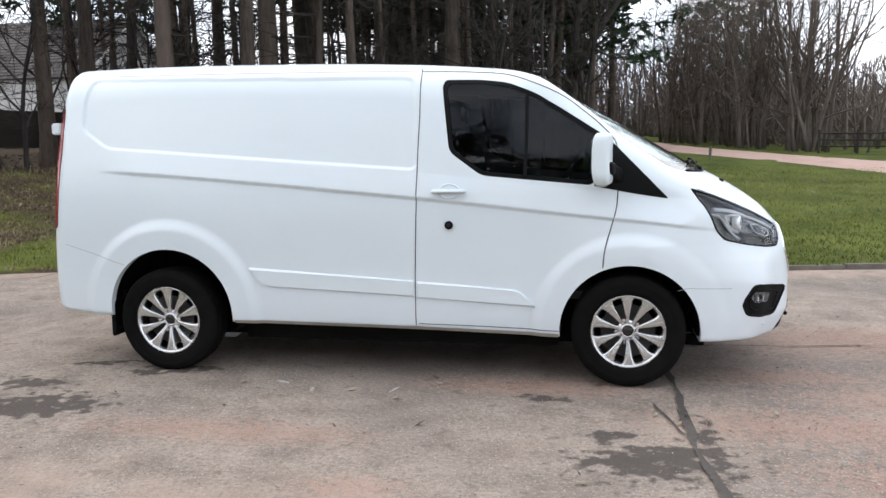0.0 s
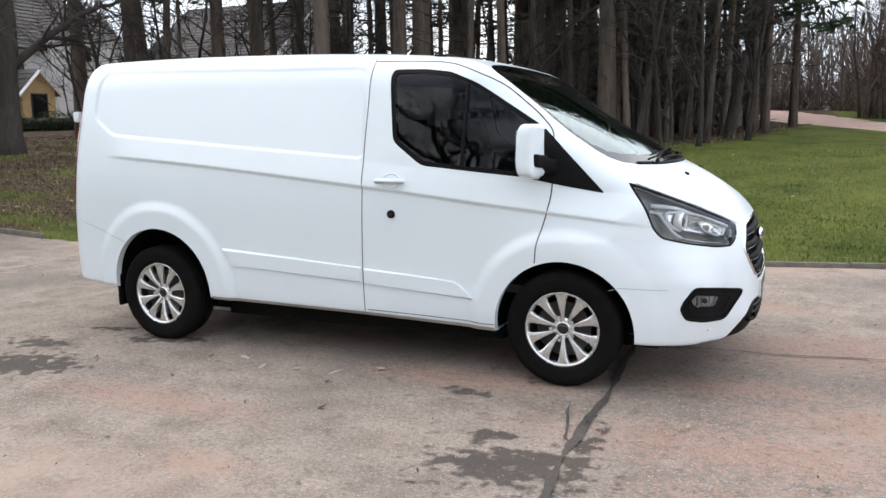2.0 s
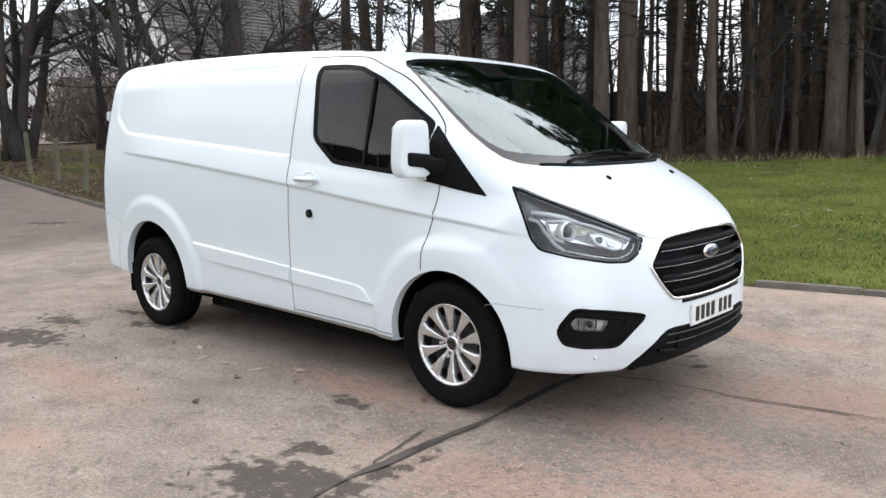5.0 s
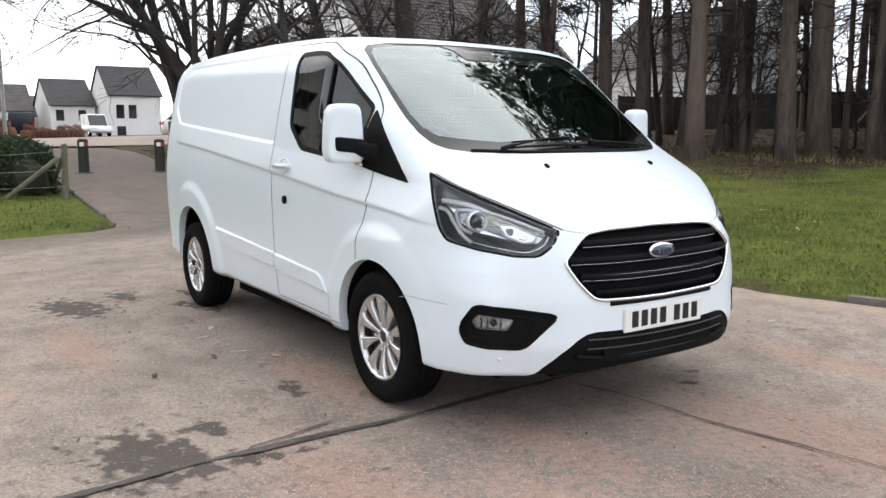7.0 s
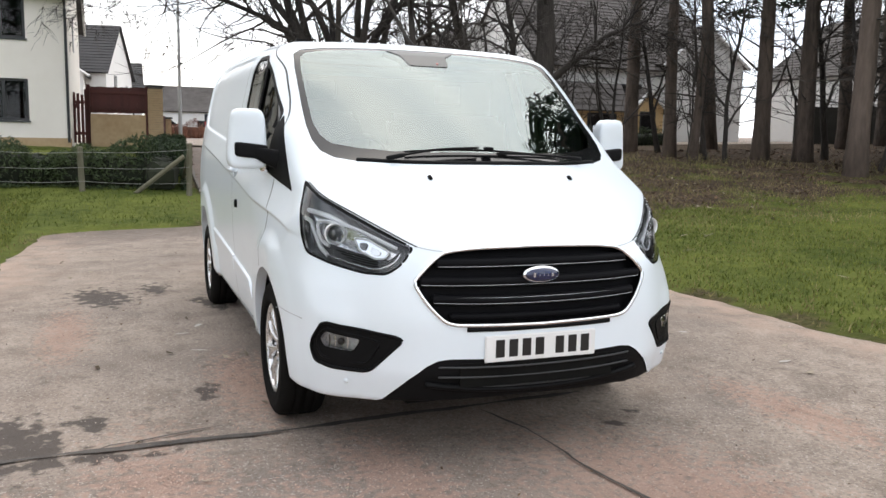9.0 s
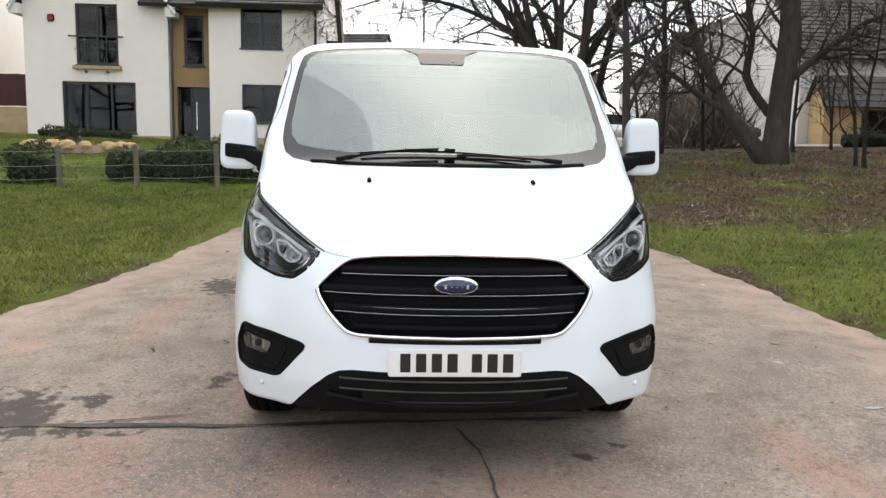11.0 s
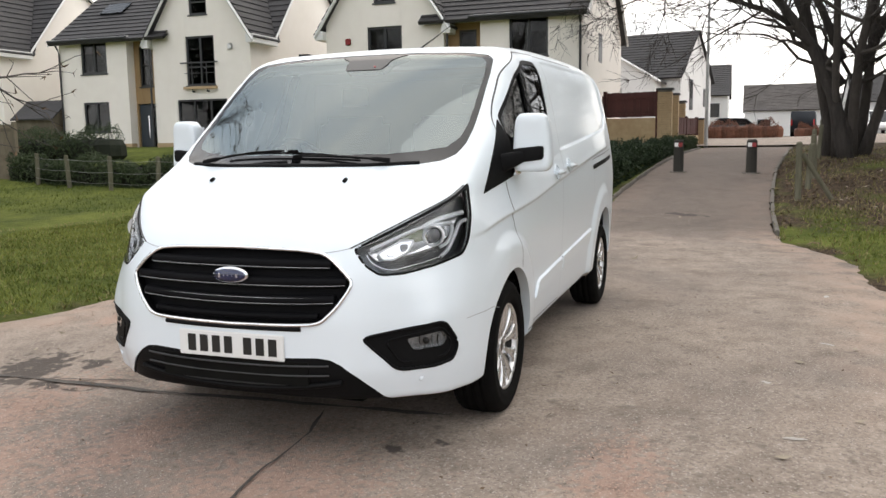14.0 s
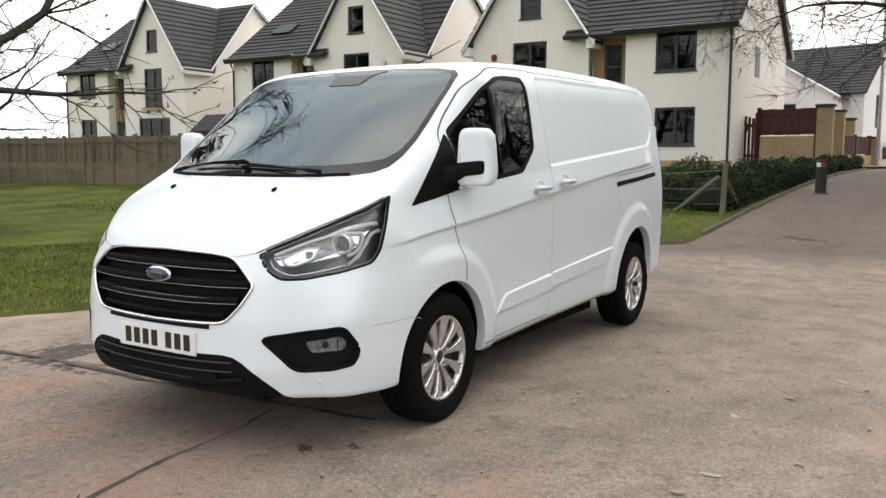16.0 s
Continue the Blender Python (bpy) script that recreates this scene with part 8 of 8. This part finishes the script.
def brushwood(n, seed, x0, x1, y0, y1, top, label):
    """Distant leafless woodland: upright stems and a mass of fine brown twigs."""
    rng = np.random.default_rng(seed)
    net = Net()
    x, y = rng.uniform(x0, x1, n), rng.uniform(y0, y1, n)
    g = ground_z(x, y)
    h = top * (0.8 + 0.22 * np.sin(x * 0.55) + 0.12 * np.sin(x * 1.7)) * rng.uniform(0.0, 1.0, n) ** 1.7
    c = np.stack([x, y, g + h], -1)
    d = np.stack([rng.normal(0, 0.5, n), rng.normal(0, 0.5, n), rng.uniform(0.3, 1.2, n)], -1)
    d *= rng.uniform(0.8, 1.9, n)[:, None]
    s = rng.normal(0, 0.025, (n, 3)) * np.array([1, 1, 0.3])
    net.tris(np.stack([c - s, c + s, c + d], 1))
    for _ in range(n // 160):
        sx, sy = rng.uniform(x0, x1), rng.uniform(y0, y1)
        net.limb(grow(rng, (sx, sy, float(ground_z(sx, sy)) - 0.3), (rng.normal(0, 0.06), 0, 1), top * rng.uniform(0.7, 1.15), 0.06, 5), np.linspace(rng.uniform(0.08, 0.17), 0.03, 6), 5)
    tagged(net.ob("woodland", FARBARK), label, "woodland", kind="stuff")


brushwood(15000, 73, -18, -2, 57, 70, 5.5, "low brown brushwood behind the wood")
brushwood(30000, 71, -2, 34, 57, 74, 6.6, "dense brown leafless woodland beyond the lane")
brushwood(5500, 74, -13, 0, 28, 40, 3.6, "brown undergrowth deep in the wood")
brushwood(2000, 76, -31, -25, 10.3, 13.2, 2.4, "brown bramble thicket beside the bare trees")
brushwood(12000, 72, 5.5, 40, 44, 56, 4.4, "brown leafless thicket behind the lane")


def hedge(points, width, height, leaf, label, per=900, gaps=(), name="hedge"):
    """A hedge along a line: dark inside, many small leaves outside, uneven in height."""
    rng = np.random.default_rng(int(abs(points[0][0] * 31 + points[0][1] * 7)))
    p = np.array(points, float)
    seg = np.r_[0, np.cumsum(np.linalg.norm(np.diff(p, axis=0), axis=1))]
    h = thing(name, pose(0, 0, 0), label, "hedge")
    n = int(per * seg[-1])
    s = rng.uniform(0, seg[-1], n)
    a = rng.uniform(-0.25, np.pi + 0.25, n)
    height = np.interp(s, np.linspace(0, seg[-1], len(np.atleast_1d(height))), np.atleast_1d(height))
    top = height * (0.86 + 0.16 * np.sin(s * 2.1 + 1) + 0.10 * np.sin(s * 5.3) + 0.05 * np.sin(s * 11))
    rad = rng.uniform(0.82, 1.06, n)
    x, y = np.interp(s, seg, p[:, 0]), np.interp(s, seg, p[:, 1])
    d = np.stack([np.interp(s + 0.05, seg, p[:, 0]) - np.interp(s - 0.05, seg, p[:, 0]), np.interp(s + 0.05, seg, p[:, 1]) - np.interp(s - 0.05, seg, p[:, 1])], -1)
    d /= np.linalg.norm(d, axis=1)[:, None] + 1e-9
    off = np.sign(np.cos(a)) * np.abs(np.cos(a)) ** 0.5 * width / 2 * rad
    zz = np.maximum(0.03, np.sign(np.sin(a)) * np.abs(np.sin(a)) ** 0.5 * top * rad)
    c = np.stack([x - d[:, 1] * off, y + d[:, 0] * off, ground_z(x, y) + zz], -1)
    keep = np.ones(n, bool)
    for g0, g1 in gaps:
        keep &= ~((s > g0) & (s < g1))
    net = Net()
    net.tris(blades(rng, c[keep], 3, 0.078))
    tagged(net.ob("foliage", leaf, h, "small dense leaves"), kind="stuff")
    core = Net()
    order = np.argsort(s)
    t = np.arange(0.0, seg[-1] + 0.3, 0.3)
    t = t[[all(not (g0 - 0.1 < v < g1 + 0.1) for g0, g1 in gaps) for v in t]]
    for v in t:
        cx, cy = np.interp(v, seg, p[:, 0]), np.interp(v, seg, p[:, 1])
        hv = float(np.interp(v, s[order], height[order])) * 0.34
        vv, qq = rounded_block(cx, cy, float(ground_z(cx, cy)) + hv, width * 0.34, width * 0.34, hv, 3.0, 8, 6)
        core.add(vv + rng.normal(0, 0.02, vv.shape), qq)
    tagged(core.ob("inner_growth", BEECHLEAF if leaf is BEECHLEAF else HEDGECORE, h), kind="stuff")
    return h


hedge([(-10.9, -0.85), (-12.2, -0.72), (-14.5, -0.55), (-17.5, -0.35), (-20.5, -0.15)], 0.85, (0.80, 0.76, 0.60, 0.46, 0.38), HEDGELEAF, "clipped evergreen hedge along the path edge")
hedge([(-21.4, 0.0), (-24.5, 0.2)], 0.8, 0.42, HEDGELEAF, "low evergreen hedge by the brick pier")
hedge([(-11.2, -0.9), (-11.6, -2.6), (-11.65, -4.3), (-11.45, -5.8)], 0.85, 0.88, HEDGELEAF, "evergreen hedge behind the wire fence")
hedge([(-11.1, -7.0), (-10.85, -8.6), (-10.8, -10.2), (-11.0, -12.0), (-11.4, -14.2), (-12.1, -16.6)], 0.6, 0.72, HEDGELEAF, "patchy young hedge behind the wire fence", 900, ((0.9, 1.4), (2.6, 2.9)))
hedge([(-16.0, -16.9), (-16.2, -18.8), (-16.4, -20.9)], 1.4, 1.05, HEDGELEAF, "rounded garden shrubs before the house")
hedge([(-57.5, -2.5), (-57.5, 1.5), (-57.5, 4.4)], 1.0, 1.3, BEECHLEAF, "russet hedge across the street", 700)
hedge([(-64, 6.0), (-64, 10.0)], 0.8, 1.0, BEECHLEAF, "low russet hedge across the street", 700)
hedge([(-20.0, -10.8), (-20.0, -8.4)], 0.5, 0.28, HEDGELEAF, "low planting under the window", 300)
hedge([(-26.5, 17.5), (-26.5, 22)], 0.8, 0.8, HEDGELEAF, "garden shrubs before the yellow brick wall", 250)


# ---- loose ground cover ----
def scatter(n, seed, box, keep):
    rng = np.random.default_rng(seed)
    x, y = rng.uniform(box[0], box[1], n), rng.uniform(box[2], box[3], n)
    k = keep(x, y, rng)
    return x[k], y[k], rng


def grass(name, n, seed, box, keep, size, material, label):
    x, y, rng = scatter(n, seed, box, keep)
    k = len(x)
    z = ground_z(x, y) + 0.015 + bumps(x, y)
    a, L = rng.uniform(0, 6.28, k), size * rng.uniform(0.5, 1.4, k)
    lean = rng.normal(0, 0.45, (k, 2))
    w = 0.005 + 0.004 * rng.random(k)
    c = np.stack([x, y, z], -1)
    s = np.stack([np.cos(a) * w, np.sin(a) * w, np.zeros(k)], -1)
    tip = c + np.stack([lean[:, 0] * L, lean[:, 1] * L, L], -1)
    net = Net()
    net.tris(np.stack([c - s, c + s, tip], 1))
    return tagged(net.ob(name, material), label, "grass", kind="stuff")


lawn = lambda x, y, r: (on_drive(x, y) < -0.03 + 0.05 * np.sin(x * 7)) & (litter_at(x, y) < r.uniform(0.15, 0.75, len(x)))
grass("grass", 90000, 1, (-10.5, 4.5, -8.5, -2.85), lawn, 0.042, BLADE, "short green winter grass of the lawn")
grass("grass", 60000, 2, (-10, 12, 3.1, 9), lawn, 0.042, BLADE, "short green winter grass of the verge")
grass("grass", 40000, 3, (-12, 14, 9, 22), lawn, 0.055, BLADE, "green winter grass towards the wood")
grass("grass", 30000, 4, (-20, -7, -16, -0.6), lawn, 0.055, BLADE, "green garden lawn grass")
edge_only = lambda x, y, r: (on_drive(x, y) < 0.0) & (on_drive(x, y) > -r.exponential(0.22, len(x)))
grass("dry_grass", 26000, 5, (-10, 6, -3.9, 4.6), edge_only, 0.05, DRYBLADE, "dry yellow grass along the tarmac edge")
grass("dry_grass", 16000, 7, (-6, 12, 3.3, 18), lawn, 0.045, DRYBLADE, "dry straw-coloured blades among the verge grass")
grass("dry_grass", 9000, 8, (-10, 5, -9, -3), lawn, 0.04, DRYBLADE, "dry straw-coloured blades among the lawn grass")
grass("grass", 34000, 21, (-20, -6, 2.9, 14), lawn, 0.06, BLADE, "thin green grass among the leaf litter")
grass("dry_grass", 26000, 22, (-20, -4.5, 2.9, 14), lambda x, y, r: (on_drive(x, y) < -0.05) & (np.sin(x * 2.1 + np.sin(y * 1.9)) * np.sin(y * 2.7 + x) > r.uniform(-0.9, 0.9, len(x))), 0.075, DRYBLADE, "dry straw stalks among the leaf litter")
fringe = lambda x, y, r: (np.abs(y - WOODEDGE(x)) < r.exponential(0.5, len(x))) & (x < 3)
grass("tall_grass", 22000, 6, (-17, 3, 12, 32), fringe, 0.26, DRYBLADE, "pale tall grass at the wood's edge")


def flakes(name, n, seed, box, keep, size, material, label, lift, zfun, long=1.0):
    x, y, rng = scatter(n, seed, box, keep)
    k = len(x)
    a = rng.uniform(0, 6.28, k)
    L = size * rng.uniform(0.4, 1.5, k)
    c = np.stack([x, y, zfun(x, y) + lift], -1)
    u = np.stack([np.cos(a), np.sin(a), rng.normal(0, 0.25, k)], -1) * (L * long)[:, None]
    w = np.stack([-np.sin(a), np.cos(a), rng.normal(0, 0.25, k)], -1) * (L * 0.45)[:, None]
    up = np.array([0, 0, 1.0]) * (np.abs(rng.normal(0, 0.25, k)) * L)[:, None]
    net = Net()
    net.tris(np.concatenate([np.stack([c - u, c + w, c + u + up], 1), np.stack([c - u, c + u + up, c - w], 1)]))
    return tagged(net.ob(name, material), label, "debris", kind="stuff")


bank = lambda x, y, r: (litter_at(x, y) > r.uniform(0.3, 1.0, len(x))) & (on_drive(x, y) < -0.02)
flakes("fallen_leaves", 46000, 11, (-21, -4, 2.6, 16), bank, 0.032, DEADLEAF, "brown fallen leaves under the trees", 0.03, lambda x, y: ground_z(x, y) + bumps(x, y))
flakes("fallen_leaves", 16000, 12, (-20, 3, 14, 32), bank, 0.06, DEADLEAF, "brown fallen leaves at the wood's edge", 0.03, lambda x, y: ground_z(x, y) + bumps(x, y))

flakes("twigs", 700, 18, (-19, -5, 3, 12), bank, 0.032, TWIG, "pale twigs among the leaf litter", 0.04, lambda x, y: ground_z(x, y) + bumps(x, y), 1.6)


def near_chips(x, y, r):
    d = np.zeros(len(x))
    for cx, cy, rx, ry in ((2.45, -0.6, 0.5, 0.18), (2.5, -1.55, 1.0, 0.28), (0.25, -2.6, 0.22, 0.10), (3.2, -1.0, 0.9, 0.3), (0.9, -1.0, 0.7, 0.2), (2.3, 1.6, 0.6, 0.2), (2.9, -2.2, 0.8, 0.3), (3.1, 0.5, 0.7, 0.4), (3.5, -0.4, 0.5, 0.3), (0.3, -3.0, 0.5, 0.15), (-0.6, -2.0, 0.8, 0.15)):
        d = np.maximum(d, np.exp(-(((x - cx) / rx) ** 2 + ((y - cy) / ry) ** 2)))
    wave = 0.5 + 0.5 * np.sin(x * 13 + 3 * np.sin(y * 9)) * np.sin(y * 17 + 2 * np.sin(x * 7))
    return (d * (0.3 + 0.9 * wave) > r.uniform(0.12, 1.0, len(x))) & (on_drive(x, y) > 0.02)


flakes("wood_chippings", 170000, 13, (-2, 5, -3, 3), near_chips, 0.0062, CHIP, "pinkish wood chippings and grit on the tarmac", 0.006, drive_z)
anyhow = lambda x, y, r: on_drive(x, y) > 0.03
flakes("grit", 26000, 14, (-9, 6, -3, 3.4), anyhow, 0.0045, STONE, "loose grit on the tarmac", 0.005, drive_z)
flakes("leaf_bits", 900, 15, (-9, 5, -3, 3.4), anyhow, 0.010, DEADLEAF, "scattered leaf bits on the tarmac", 0.012, drive_z)
flakes("twigs", 150, 16, (-9, 5, -3, 3.4), anyhow, 0.028, TWIG, "thin twigs lying on the tarmac", 0.012, drive_z, 1.0)
flakes("twigs", 260, 17, (-12, 10, 4, 20), lambda x, y, r: on_drive(x, y) < -0.2, 0.035, TWIG, "pale fallen twigs on the grass", 0.05, ground_z, 1.8)
rng = np.random.default_rng(9)
for cx, cy in ((-0.39, -1.25), (-0.62, -1.12), (0.1, -1.18), (1.95, -2.5), (-0.43, 2.6), (0.6, 2.2), (-2.2, 2.75), (1.5, 2.3)):
    blot("pale_scuff", cx, cy, rng.uniform(0.02, 0.06), rng.uniform(0.008, 0.02), rng.uniform(0, 3), int(rng.integers(99)), ROADDIRT, "pale scuff mark on the tarmac", 0.004)
